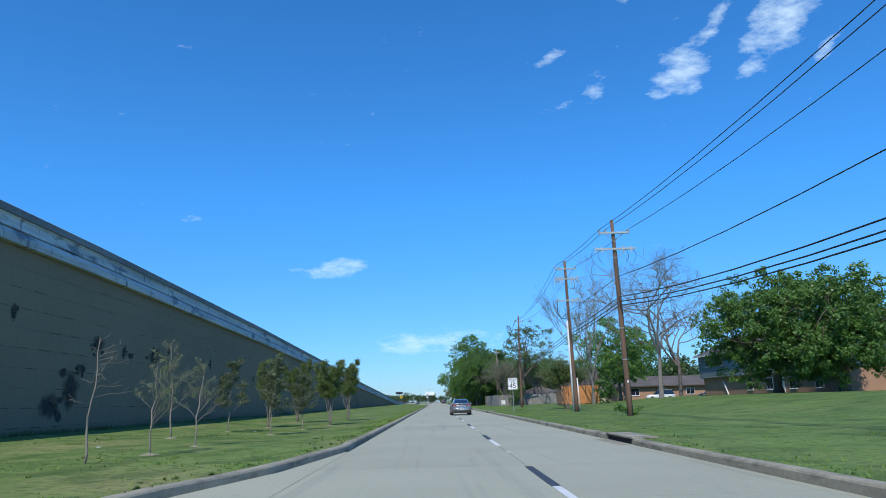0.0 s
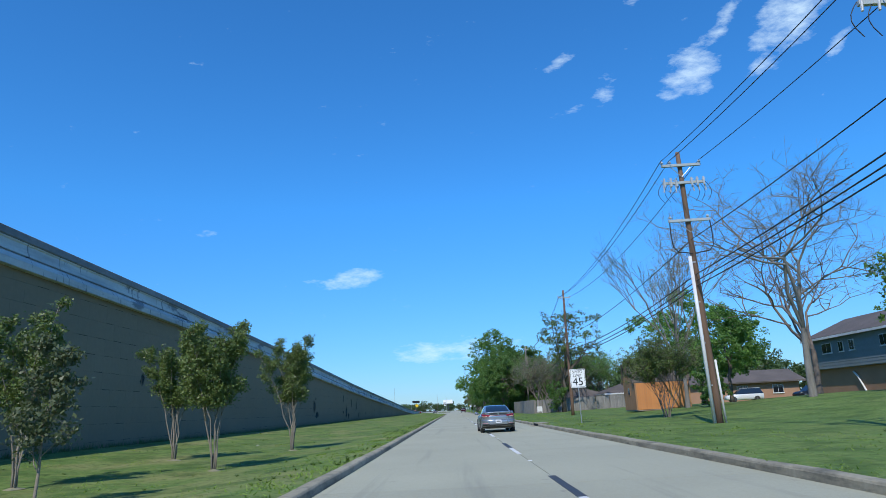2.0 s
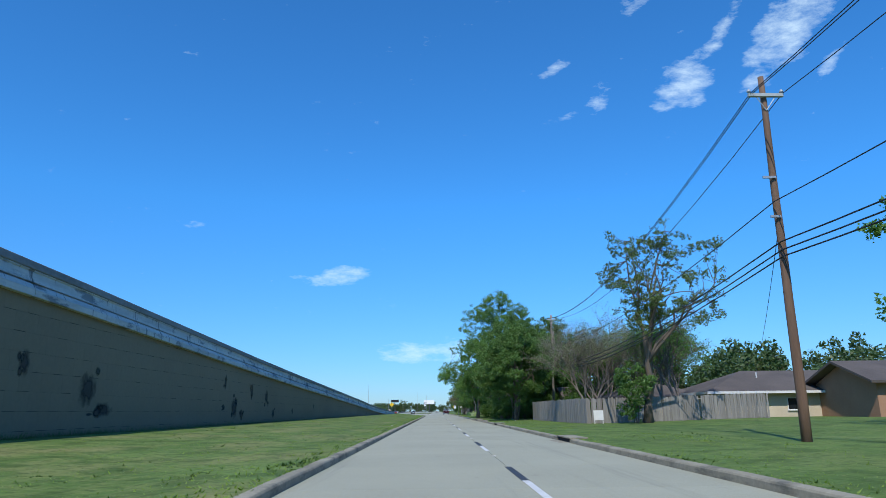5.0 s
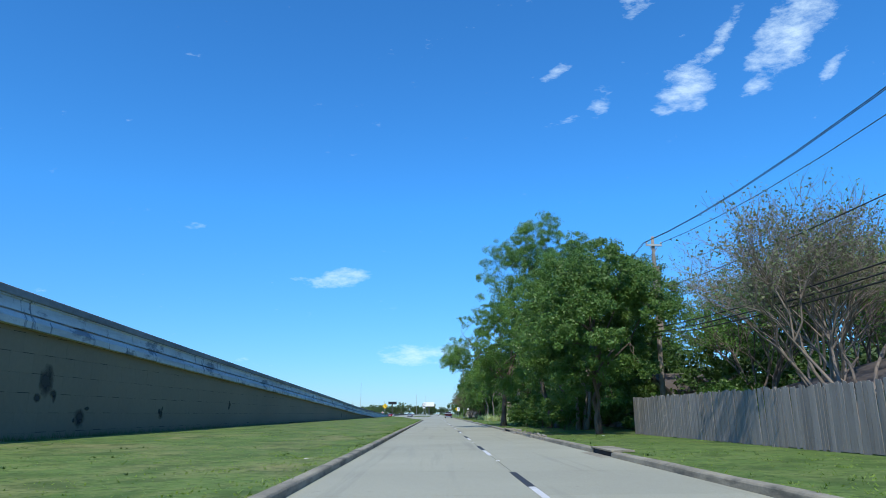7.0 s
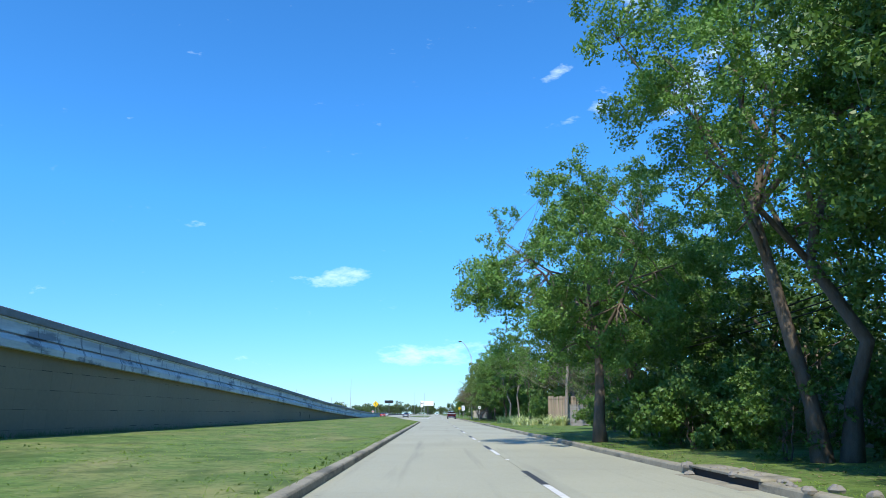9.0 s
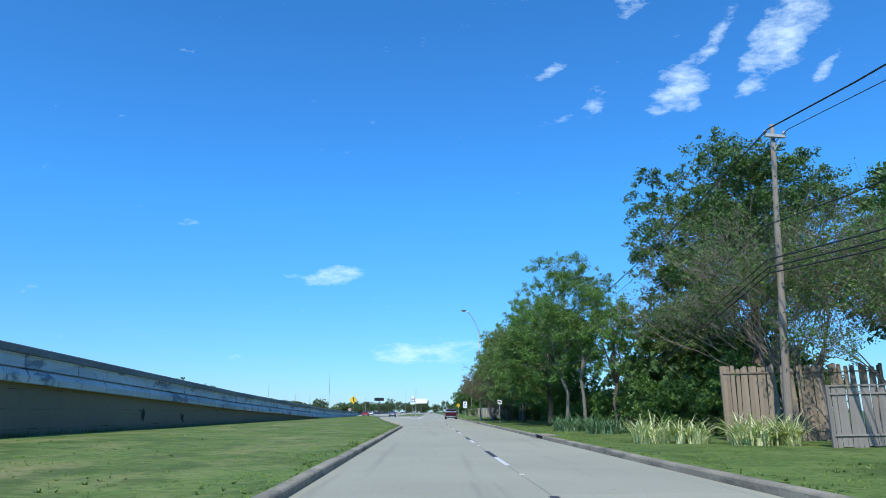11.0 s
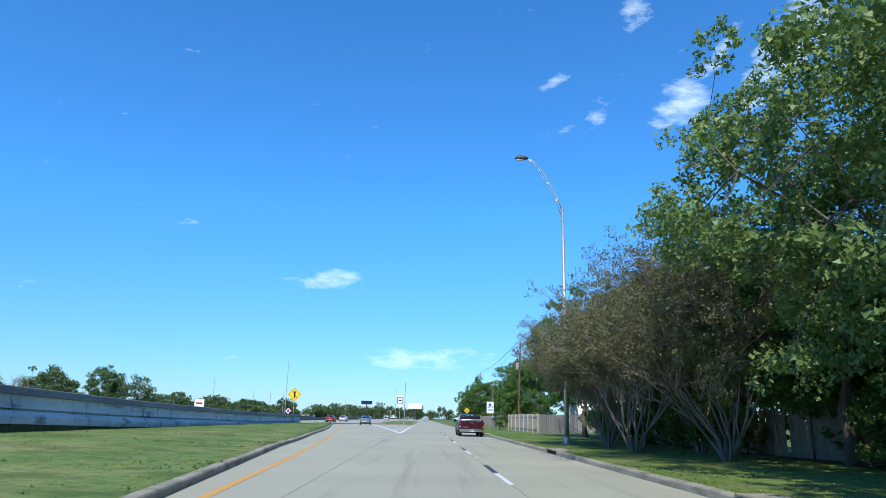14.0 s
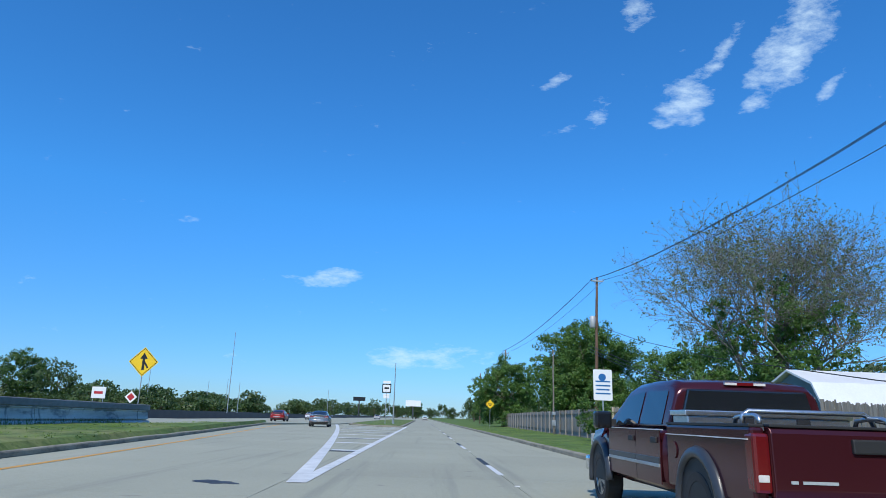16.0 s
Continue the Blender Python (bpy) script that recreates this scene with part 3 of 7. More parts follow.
# ---- road ----
road = thing("road", Matrix(), "two-lane concrete frontage road with worn joints", "road", kind="structure")
base = Geo()
ys = [-60, -5, 9, 12.5, 17.6, 40, 242, 246, 252, 277, 285, 296, 312, 325, 340, 365, 378]
pts = [(left_kerb(y) - 0.1, y, -0.03) for y in ys] + [(RIGHT + 0.1, y, -0.03) for y in ys[::-1]]
base.add(pts, [(i, i + 1, len(pts) - 2 - i, len(pts) - 1 - i) for i in range(len(ys) - 1)])
part("road_base", base, M["joint"], road)
# median of the far crossroads strip beyond the merge
far = Geo()
far.add([(-48, 378, -0.03), (RIGHT + 0.1, 378, -0.03), (RIGHT + 0.1, 1500, -0.03), (-48, 1500, -0.03)], [(0, 1, 2, 3)])
part("far_pavement", far, M["slab"], road)
merge = Geo()
mys = [y for y in range(246, 379, 6)] + [378]
for a, b in zip(mys[:-1], mys[1:]):
    if b - a > 0.5:
        merge.box(0, 1, a + 0.006, b - 0.006, -0.028, 0.0)
        k = len(merge.v) - 8
        for i in range(8):
            x, y, z = merge.v[k + i]
            merge.v[k + i] = (left_kerb(y) + 0.0 if x == 0 else -4.156, y, z)
part("merge_lane", merge, M["slab"], road)

# ---- kerbs ----
def kerb_run(name, line, inward, label):
    """A rounded kerb with a gutter lip, along points of its road face. inward: +1 where the road lies at larger x."""
    g = Geo()
    profile = [(0.0, -0.25), (0.0, 0.0), (-0.008, 0.115), (-0.03, 0.145), (-0.07, 0.157), (-0.24, 0.155), (-0.27, 0.14), (-0.27, -0.25)]
    rings = []
    wob = random.Random(len(line))
    for (x, y) in line:
        e = wob.uniform(-0.012, 0.012)
        rings.append([(x + inward * px, y, pz + (e if pz > 0.05 else 0)) for px, pz in profile])
    g.loft(rings)
    ob = new(name, g.mesh(name, M["kerb"], smooth=False))
    return tagged(ob, label, "kerb", kind="structure")


INLETS = [(18.6, 2.6), (68.0, 2.4), (97.2, 2.6), (128.0, 2.4), (156.0, 3.0), (217.8, 2.0), (258.4, 2.0), (276.2, 2.0), (308.0, 1.6)]
kerb_run("kerb_left", [(left_kerb(y), y) for y in [v * 1.5 - 30 for v in range(0, 272)]], 1, "rounded grey concrete kerb with dark weathered face")
edges = [-60.0] + [e for y, w in INLETS for e in (y - w / 2, y + w / 2)] + [1500.0]
for a, b in zip(edges[::2], edges[1::2]):
    steps = max(2, int(min(b, 430) - a) // 2)
    line = [(RIGHT, a + (min(b, 430) - a) * i / steps) for i in range(steps + 1)]
    kerb_run("kerb_right", line, -1, "rounded grey concrete kerb with dark weathered face")
kerb_run("kerb_right", [(RIGHT, 430.0), (RIGHT, 600.0), (RIGHT, 1500.0)], -1, "rounded grey concrete kerb with dark weathered face")
for y, w in INLETS:
    inlet = thing("storm_drain", pose(RIGHT, y, 0), "kerb inlet with a dark opening under a concrete lid", "drain", group="kerb inlets")
    h = w / 2
    part("lid", Geo().box(-0.01, 0.7, -h - 0.12, h + 0.12, 0.145, 0.2), M["kerb"], inlet, bevel=0.015)
    # solid near-black block painted in for the shade inside the opening
    part("throat", Geo().box(0.05, 0.3, -h, h, -0.25, 0.145), M["throat_shade"], inlet, "near-black block standing in for the shaded throat")
    part("sill", Geo().box(-0.35, 0.05, -h - 0.1, h + 0.1, -0.2, 0.004), M["kerb"], inlet)

# ---- highway on its embankment behind the wall ----
highway = thing("highway", Matrix(), "raised concrete highway descending to the level of the road", "highway", kind="structure")
g = Geo()
ys = list(range(-120, 340, 10)) + [345, 360, 380, 420, 500, 700, 1500]
rings = []
for y in ys:
    z = deck(y)
    xr = WALL - 0.45 if y < 337 else (-17.4 if y < 378 else -12.0)
    rings.append([(xr, y, -0.4), (xr, y, z), (-48.0, y, z), (-48.0, y, -0.4)])
g.loft(rings)
part("deck", g, M["slab"], highway)
g = Geo()
rings = []
for y in ys:
    z = deck(y)
    rings.append([(-48.0, y, z - 0.2), (-47.7, y, z), (-47.85, y, z + 0.95), (-48.1, y, z + 0.95), (-48.25, y, z - 0.2)])
g.loft(rings)
part("far_barrier", g, M["rail_brown"], highway, "dark brown barrier on the far side")
g = Geo()
rings = [[(-31.5, y, deck(y) - 0.05), (-31.6, y, deck(y) + 0.85), (-31.8, y, deck(y) + 0.85), (-31.9, y, deck(y) - 0.05)] for y in ys if y >= 300]
g.loft(rings)
part("median_barrier", g, M["rail_brown"], highway, "low dark median barrier")

# ---- retaining wall ----
wall = thing("wall_west", Matrix(), "tall retaining wall of brown-grey concrete blocks in shade", "wall", kind="structure")
g = Geo()
rings = []
wy = [-120] + list(range(-60, 336, 5)) + [336]
for y in wy:
    rings.append([(WALL - 0.02, y, -0.3), (WALL - 0.02, y, wall_top(y) - 1.15), (WALL - 0.5, y, wall_top(y) - 1.15), (WALL - 0.5, y, -0.3)])
g.loft(rings)
part("wall_core", g, M["wall_joint"], wall)

# parapet: overhanging upper band with two recessed lines, in separate lengths
parapet = thing("parapet", Matrix(), "pale concrete highway parapet streaked with dark stains", "parapet", kind="structure")
lengths = [-120, -80, -42] + [-5 + 9.15 * i + (0.35 if i == 4 else 0) for i in range(0, 38)]
lengths = [y for y in lengths if y < 333] + [336]
for a, b in zip(lengths[:-1], lengths[1:]):
    g = Geo()
    rings = []
    for y in (a + 0.02, (a + b) / 2, b - 0.02):
        t = wall_top(y)
        low = max(t - 1.33, 0.0)
        s = (t - low) / 1.33
        prof = [(-0.5, t - 0.24), (0.04, t - 0.24), (0.05, t - 0.26), (0.05, t - 0.28), (0.0, t - 0.32 * s), (0.03, t - 0.56 * s), (0.08, t - 0.72 * s), (0.08, t - 0.74 * s), (-0.05, t - 0.76 * s),
                (-0.05, t - 0.81 * s), (0.12, t - 0.83 * s), (0.22, t - 1.0 * s), (0.26, t - 1.06 * s), (0.26, low), (-0.5, low)]
        rings.append([(WALL + px, y, pz) for px, pz in prof])
    g.loft(rings)
    part("parapet_length", g, M["barrier"], parapet)
# a thin dark rail on top
g = Geo()
g.loft([[(WALL - 0.1 + px, y, wall_top(y) + pz) for px, pz in ((-0.2, -0.235), (0.16, -0.235), (0.2, -0.2), (0.2, 0.06), (0.17, 0.09), (-0.17, 0.09), (-0.2, 0.06))] for y in wy])
part("top_rail", g, M["rail_dark"], parapet, "dark weathered rail on top")

# island beyond the painted wedge
island = Geo()
outline = [(-3.8, 372), (-3.8, 420), (-3.8, 520), (-12.0, 520), (-12.4, 440), (-11.6, 395), (-10.5, 378), (-7.0, 371)]
island.prism(outline, -0.1, 0.15, axis=2)
ob = new("traffic_island", island.mesh("traffic_island", M["kerb"], bevel=0.04))
tagged(ob, "raised kerbed island between frontage road and highway", "traffic island", kind="structure")
top = Geo().prism([(x * 0.9 - 0.75, 374 + (y - 372) * 0.97) for x, y in outline], 0.14, 0.165, axis=2)
tagged(new("island_lawn", top.mesh("island_lawn", M["grass"])), "thin dry grass on the traffic island", "grass", kind="structure")

# ---- lane marks ----
marks = thing("lane_marks", Matrix(), "broken white lane line with black contrast dashes", "road marking", kind="structure")
white = Geo().box(-0.062, 0.062, 0, 3.05, 0.0, 0.004).mesh("white_dash", M["white_paint"])
black = Geo().box(-0.075, 0.075, 0, 3.05, 0.0, 0.004).mesh("black_dash", M["black_paint"])
for k in range(-3, 45):
    if k < 36:
        part("black_dash", black, None, marks, at=pose(0, 12.192 * k - 3.05, 0.001))
    part("white_dash", white, None, marks, at=pose(0, 12.192 * k - 6.1, 0.001))
studs = Geo().box(-0.05, 0.05, -0.05, 0.05, 0.0, 0.018).mesh("road_stud", M["white_paint"], bevel=0.01)
for k in range(0, 32):
    part("road_stud", studs, None, marks, at=pose(0.0, 12.192 * k + 3.6, 0.001))
yl = Geo()
line = [(left_kerb(y) + 0.28 + 1.0 * smooth(246, 280, y), y) for y in range(246, 378, 3)]
yl.add([(x + s * 0.085, y, z) for x, y in line for s, z in ((-1, 0.005), (1, 0.005))], [(2 * i, 2 * i + 1, 2 * i + 3, 2 * i + 2) for i in range(len(line) - 1)])
tagged(new("edge_line", yl.mesh("edge_line", M["yellow_paint"])), "solid yellow edge line, worn", "road marking", kind="structure")

gore = thing("painted_wedge", Matrix(), "white striped wedge where the ramp leaves the road", "road marking", kind="structure")
TIP = 308.0


def wedge_left(y):
    return -4.0 - (y - TIP) * 0.094 - 0.0003 * (y - TIP) ** 2


def strip(points, half, height=0.006):
    return Geo().add([(x + s * half, y, height) for x, y in points for s in (-1, 1)], [(2 * i, 2 * i + 1, 2 * i + 3, 2 * i + 2) for i in range(len(points) - 1)])


part("wedge_line", strip([(wedge_left(y) + 0.1, y) for y in range(308, 379, 5)], 0.16), M["white_paint"], gore)
part("wedge_line", strip([(-3.84 + 0.005 * (y - TIP), y) for y in range(308, 379, 5)], 0.13, 0.009), M["white_paint"], gore)
for i in range(9):
    y = 319 + i * 6.2
    part("wedge_bar", Geo().box(wedge_left(y) + 0.3, -3.93 + 0.005 * (y - TIP), y, y + 0.6, 0.003, 0.0062), M["white_paint"], gore)
    if i % 2 == 0:
        part("wedge_shadow_bar", Geo().box(wedge_left(y) + 0.3, -3.93 + 0.005 * (y - TIP), y - 0.7, y - 0.1, 0.003, 0.0055), M["black_paint"], gore)

# a dark tar smear near the tip of the wedge
smear = random.Random(31)
pts = [(-5.2 + 0.42 * math.cos(k * 0.3927) * smear.uniform(0.7, 1.15) - 0.22 * math.sin(k * 0.3927), 307.75 + 0.36 * math.sin(k * 0.3927) * smear.uniform(0.5, 1.1)) for k in range(16)]
part("tar_smear", Geo().prism(pts, 0.001, 0.004, axis=2), M["black_paint"], road, "dark tar smear")


# ---- trees ----
def leaf_cards(centres, counts, spread, size, seed, flat=0.0, tuft=False):
    """Pointed leaves scattered round clump centres."""
    r = np.random.default_rng(seed)
    base, wide = np.asarray(centres, float), np.asarray(spread, float) * np.ones(len(centres))
    if tuft:                                       # each clump is broken into small sprays with gaps between them
        per = 9
        d = r.normal(size=(len(base) * per, 3))
        d /= np.linalg.norm(d, axis=1, keepdims=True) + 1e-9
        base = np.repeat(base, per, axis=0) + d * (np.repeat(wide, per) * r.random(len(d)) ** 0.4)[:, None] * np.array([1, 1, 0.75])
        wide = np.repeat(wide, per) * r.uniform(0.26, 0.48, len(d))
        counts = [int(k / per) + 1 for k in counts for _ in range(per)]
    c, s = np.repeat(base, counts, axis=0), np.repeat(wide, counts)
    n = len(c)
    d = r.normal(size=(n, 3))
    d /= np.linalg.norm(d, axis=1, keepdims=True) + 1e-9
    p = c + d * (s * r.random(n) ** 0.45)[:, None] * np.array([1, 1, 0.8])
    u = r.normal(size=(n, 3)) * np.array([1, 1, 1 - flat])
    u /= np.linalg.norm(u, axis=1, keepdims=True) + 1e-9
    w = np.cross(u, d + np.array([-0.15, -0.5, 0.6]) + 0.5 * r.normal(size=(n, 3)))
    w /= np.linalg.norm(w, axis=1, keepdims=True) + 1e-9
    k = np.cross(u, w)
    length = size * r.uniform(0.6, 1.35, n)[:, None]
    half = length * 0.33
    v = np.empty((n, 3, 3))
    v[:, 0] = p + u * length * 0.55
    v[:, 1], v[:, 2] = p - u * length * 0.4 + w * half + k * half * 0.5, p - u * length * 0.35 - w * half - k * half * 0.5
    return v.reshape(-1, 3)


def leaf_mesh(name, v, mat):
    n = len(v) // 3
    me = bpy.data.meshes.new(name)
    me.vertices.add(3 * n)
    me.vertices.foreach_set("co", v.astype(np.float32).ravel())
    me.loops.add(3 * n)
    me.loops.foreach_set("vertex_index", np.arange(3 * n, dtype=np.int32))
    me.polygons.add(n)
    me.polygons.foreach_set("loop_start", np.arange(0, 3 * n, 3, dtype=np.int32))
    me.update(calc_edges=True)
    me.validate()
    me.materials.append(mat)
    return me


def bend(a, b, rng, wob=0.12, steps=4, lift=0.0):
    a, b = Vector(a), Vector(b)
    L = (b - a).length
    out = []
    for i in range(steps + 1):
        t = i / steps
        p = a.lerp(b, t)
        k = math.sin(math.pi * t)
        p += Vector((rng.uniform(-1, 1), rng.uniform(-1, 1), rng.uniform(-0.6, 0.6))) * wob * L * 0.35 * k
        p.z += lift * L * k
        out.append(p)
    return out


def leafy_tree(name, m, label, height, bole, radius, leaf_mat, bark_mat="bark", seed=1, clumps=60, leaves=150, leaf=0.3, limbs=7, trunk=0.25, clump=1.0,
               squash=1.0, lean=(0.0, 0.0), stems=1, hollow=0.35, low=None, group="roadside trees", category="tree", far=False, fine=False):
    """A trunk with limbs that carry clumps of leaves inside an uneven crown."""
    rng = random.Random(seed)
    ob = thing(name, m, label, category, group)
    low = bole if low is None else low
    zc, rz = (height + low) / 2, (height - low) / 2
    cx, cy = lean
    wood = Geo()
    bumps = [(rng.uniform(0, 6.28), rng.uniform(-1, 1), rng.uniform(0.75, 1.18)) for _ in range(9)]

    def reach(a, s):
        best = 1.0
        for ba, bs, k in bumps:
            near = math.cos(a - ba) * 0.6 + (1 - abs(s - bs)) * 0.4
            best += max(0.0, near - 0.55) * (k - 0.95) * 2.0
        return min(best, 1.12)

    starts = []
    for s in range(stems):
        off = (0, 0) if stems == 1 else (rng.uniform(-0.35, 0.35) * min(1, radius * 0.3), rng.uniform(-0.35, 0.35) * min(1, radius * 0.3))
        topx, topy = cx * 0.8 + off[0] * 4, cy * 0.8 + off[1] * 4
        line = bend((off[0], off[1], -0.15), (topx, topy, low + rz * 1.1), rng, 0.16 if stems > 1 else 0.10, 7)
        rr = trunk / math.sqrt(stems)
        radii = [rr * (1.35 if i == 0 else 1.0) * (1 - 0.75 * i / 7) for i in range(8)]
        wood.tube(line, radii, 8 if trunk > 0.12 else 6)
        starts.append((line, radii))
    limb_lines = []
    for i in range(limbs):
        line, radii = starts[i % len(starts)]
        at = rng.randint(3, 6)
        a = 6.283 * (i + rng.uniform(-0.3, 0.3)) / limbs
        s = rng.uniform(-0.35, 0.9)
        k = reach(a, s) * rng.uniform(0.6, 0.85)
        flat = math.sqrt(max(0.05, 1 - s * s))
        end = (cx + math.cos(a) * radius * flat * k, cy + math.sin(a) * radius * flat * k * squash, zc + s * rz * k)
        path = bend(line[at], end, rng, 0.22, 5, 0.06)
        r0 = radii[at] * 0.62
        wood.tube(path, [r0 * (1 - 0.82 * j / 5) for j in range(6)], 6)
        limb_lines += [(q, r0 * (1 - 0.82 * j / 5)) for j, q in enumerate(path) if j > 1]
    limb_lines += [(q, r * 0.5) for line, radii in starts for q, r in zip(line[4:], radii[4:])]
    centres = []
    for i in range(clumps):
        a, s = rng.uniform(0, 6.283), rng.uniform(-0.95, 1.0)
        f = (hollow + (1 - hollow) * rng.random() ** 0.6) * reach(a, s)
        flat = math.sqrt(1 - s * s)
        c = Vector((cx + math.cos(a) * radius * flat * f, cy + math.sin(a) * radius * flat * f * squash, zc + s * rz * f))
        centres.append(c)
        q, r0 = min(limb_lines, key=lambda e: (e[0] - c).length)
        wood.tube(bend(q, c, rng, 0.3, 3, 0.05), [min(r0, 0.05) * k for k in (1, 0.75, 0.5, 0.25)], 4, cap=False)
    part("trunk", wood, M[bark_mat], ob, smooth=True)
    sizes = [clump * rng.uniform(0.65, 1.25) for _ in centres]
    counts = [int(leaves * (s / clump) ** 2) for s in sizes]
    dense = 1.0 if far else (4.5 if fine else 2.6)
    counts = [int(c * dense) for c in counts]
    leaf *= 1.1 if far else (0.52 if fine else 0.68)
    part("crown", leaf_mesh("crown", leaf_cards(centres, counts, sizes, leaf, seed + 50, tuft=not far), M[leaf_mat]), None, ob)
    return ob


def bare_tree(name, m, label, height, bole, seed, trunk=0.2, levels=5, spread=0.62, bark_mat="twig", tips=0, leaf_mat="leaf_olive", leaf=0.12, stems=1, fork=3, group="roadside trees", shrink=0.72, tuft=0.28, flare=0.30, least=0.006):
    """A tree of forking twigs, with few or no leaves."""
    rng = random.Random(seed)
    ob = thing(name, m, label, "tree", group)
    wood, ends = Geo(), []

    def grow(p, d, length, r, level):
        q, r = p + d * length, max(r, least)
        mid = p.lerp(q, 0.5) + Vector((rng.uniform(-1, 1), rng.uniform(-1, 1), rng.uniform(-1, 1))) * length * 0.07
        if level >= levels - 1:
            wood.tube([p, q], [r, r * 0.68], 3, cap=False)
        else:
            wood.tube([p, mid, q], [r, r * 0.85, r * 0.68], 6 if level < 2 else (4 if level < 4 else 3), cap=False)
        if level >= levels:
            ends.append(q)
            return
        if level >= levels - 2:
            ends.append(mid)
        for i in range(fork if level else max(fork, 4)):
            side = Vector((rng.uniform(-1, 1), rng.uniform(-1, 1), rng.uniform(-0.45, 0.75)))
            nd = (d * (1 - spread) + side * spread).normalized()
            start = q if i < 2 else p.lerp(q, rng.uniform(0.5, 0.95))
            grow(start, nd, length * shrink * rng.uniform(0.75, 1.15), r * 0.62, level + 1)

    total = sum(shrink ** k for k in range(1, levels + 1))
    first = (height - bole) / total / 0.92
    for s in range(stems):
        a = 6.283 * s / stems + 0.5
        out = Vector((math.cos(a), math.sin(a), 0)) * (flare if stems > 1 else 0.05)
        foot = Vector((math.cos(a), math.sin(a), 0)) * (0.12 if stems > 1 else 0)
        d = (Vector((0, 0, 1)) + out * rng.uniform(0.5, 1.3)).normalized()
        top = foot + d * bole
        wood.tube([foot + Vector((0, 0, -0.1)), foot.lerp(top, 0.5) + Vector((rng.uniform(-0.05, 0.05), rng.uniform(-0.05, 0.05), 0)), top], [trunk * 1.25, trunk, trunk * 0.85], 8, cap=False)
        for i in range(4 if stems == 1 else 2):
            side = Vector((rng.uniform(-1, 1), rng.uniform(-1, 1), rng.uniform(0.1, 0.8)))
            grow(top, (d * (1 - spread) + side * spread).normalized(), first * shrink * rng.uniform(0.85, 1.15), trunk * 0.6, 1)
    part("trunk", wood, M[bark_mat], ob, smooth=True)
    if tips:
        part("crown", leaf_mesh("crown", leaf_cards([tuple(e) for e in ends], [tips] * len(ends), tuft, leaf, seed + 9), M[leaf_mat]), None, ob)
    return ob


def sapling(m, label, height, seed, first=0.35, angle=45, reach=0.42, twigs=7, leaves=0, leaf=0.07, leaf_mat="leaf_dusky", stems=1, droop=0.0, lean=0.06, top_heavy=0.0):
    """A thin young tree: leaders that run to the top, side branches along them, and fine twigs along those."""
    rng = random.Random(seed)
    ob = thing("young_tree", m, label, "tree", "young trees on the verge")
    wood, tips = Geo(), []
    for k in range(stems):
        a = 6.283 * k / stems + rng.uniform(-0.4, 0.4)
        out = 0.0 if stems == 1 else rng.uniform(0.14, 0.27) * height
        h = height * (1.0 if k == 0 else rng.uniform(0.80, 0.97))
        foot = (0.05 * math.cos(a) * (stems > 1), 0.05 * math.sin(a) * (stems > 1), -0.1)
        top = (math.cos(a) * out + rng.uniform(-lean, lean) * height, math.sin(a) * out + rng.uniform(-lean, lean) * height, h)
        line = bend(foot, top, rng, 0.06, 8)
        for i, p in enumerate(line):
            # stems rise steeply before they fan out
            p.xy += Vector(top).xy * ((i / 8) ** 1.7 - i / 8) * (stems > 1)
        r0 = 0.0092 * height / math.sqrt(stems) * (1.0 if stems == 1 else 1.25)
        wood.tube(line, [r0 * (1.15 - 1.0 * i / 8) + 0.003 for i in range(9)], 6)
        count = int((22 if stems == 1 else 14) * (1.15 - first))
        for i in range(count):
            t = first + (0.97 - first) * (i + rng.uniform(0.1, 0.9)) / count
            f = t * 8
            p = line[int(f)].lerp(line[min(8, int(f) + 1)], f % 1)
            b = rng.uniform(0, 6.283)
            up = math.radians(angle + rng.uniform(-14, 14))
            L = height * reach * (1.0 - 0.62 * (t - first) / (1 - first)) * rng.uniform(0.6, 1.1) * (1.0 if stems == 1 else 0.72)
            d = Vector((math.cos(b) * math.cos(up), math.sin(b) * math.cos(up), math.sin(up)))
            end = p + d * L
            end.z -= droop * L
            path = bend(p, end, rng, 0.2, 4, 0.05)
            rb = max(0.004, r0 * 0.5 * (1.1 - t))
            wood.tube(path, [rb * (1 - 0.16 * q) for q in range(5)], 4, cap=False)
            for _ in range(twigs):
                q = rng.uniform(0.25, 1.0) * 4
                base = path[min(3, int(q))].lerp(path[min(4, int(q) + 1)], q % 1)
                w = (d * 0.7 + Vector((rng.uniform(-1, 1), rng.uniform(-1, 1), rng.uniform(-0.3, 0.9)))).normalized()
                tip = base + w * L * rng.uniform(0.18, 0.42)
                wood.tube([base, base.lerp(tip, 0.5) + Vector((rng.uniform(-0.02, 0.02), rng.uniform(-0.02, 0.02), 0.01)), tip], [0.0042, 0.0034, 0.0022], 3, cap=False)
                if tip.z > height * top_heavy:
                    tips += [tuple(base.lerp(tip, 0.55)), tuple(tip)]
            if path[-1].z > height * top_heavy:
                tips.append(tuple(path[-1]))
    part("trunk", wood, M["bark_pale"], ob, smooth=True)
    if leaves:
        part("crown", leaf_mesh("crown", leaf_cards(tips, [leaves] * len(tips), 0.085 + 0.012 * leaves, leaf, seed + 9), M[leaf_mat]), None, ob)
    return ob


def stand(x, y):
    return pose(x, y, lawn(x, y) - 0.02)


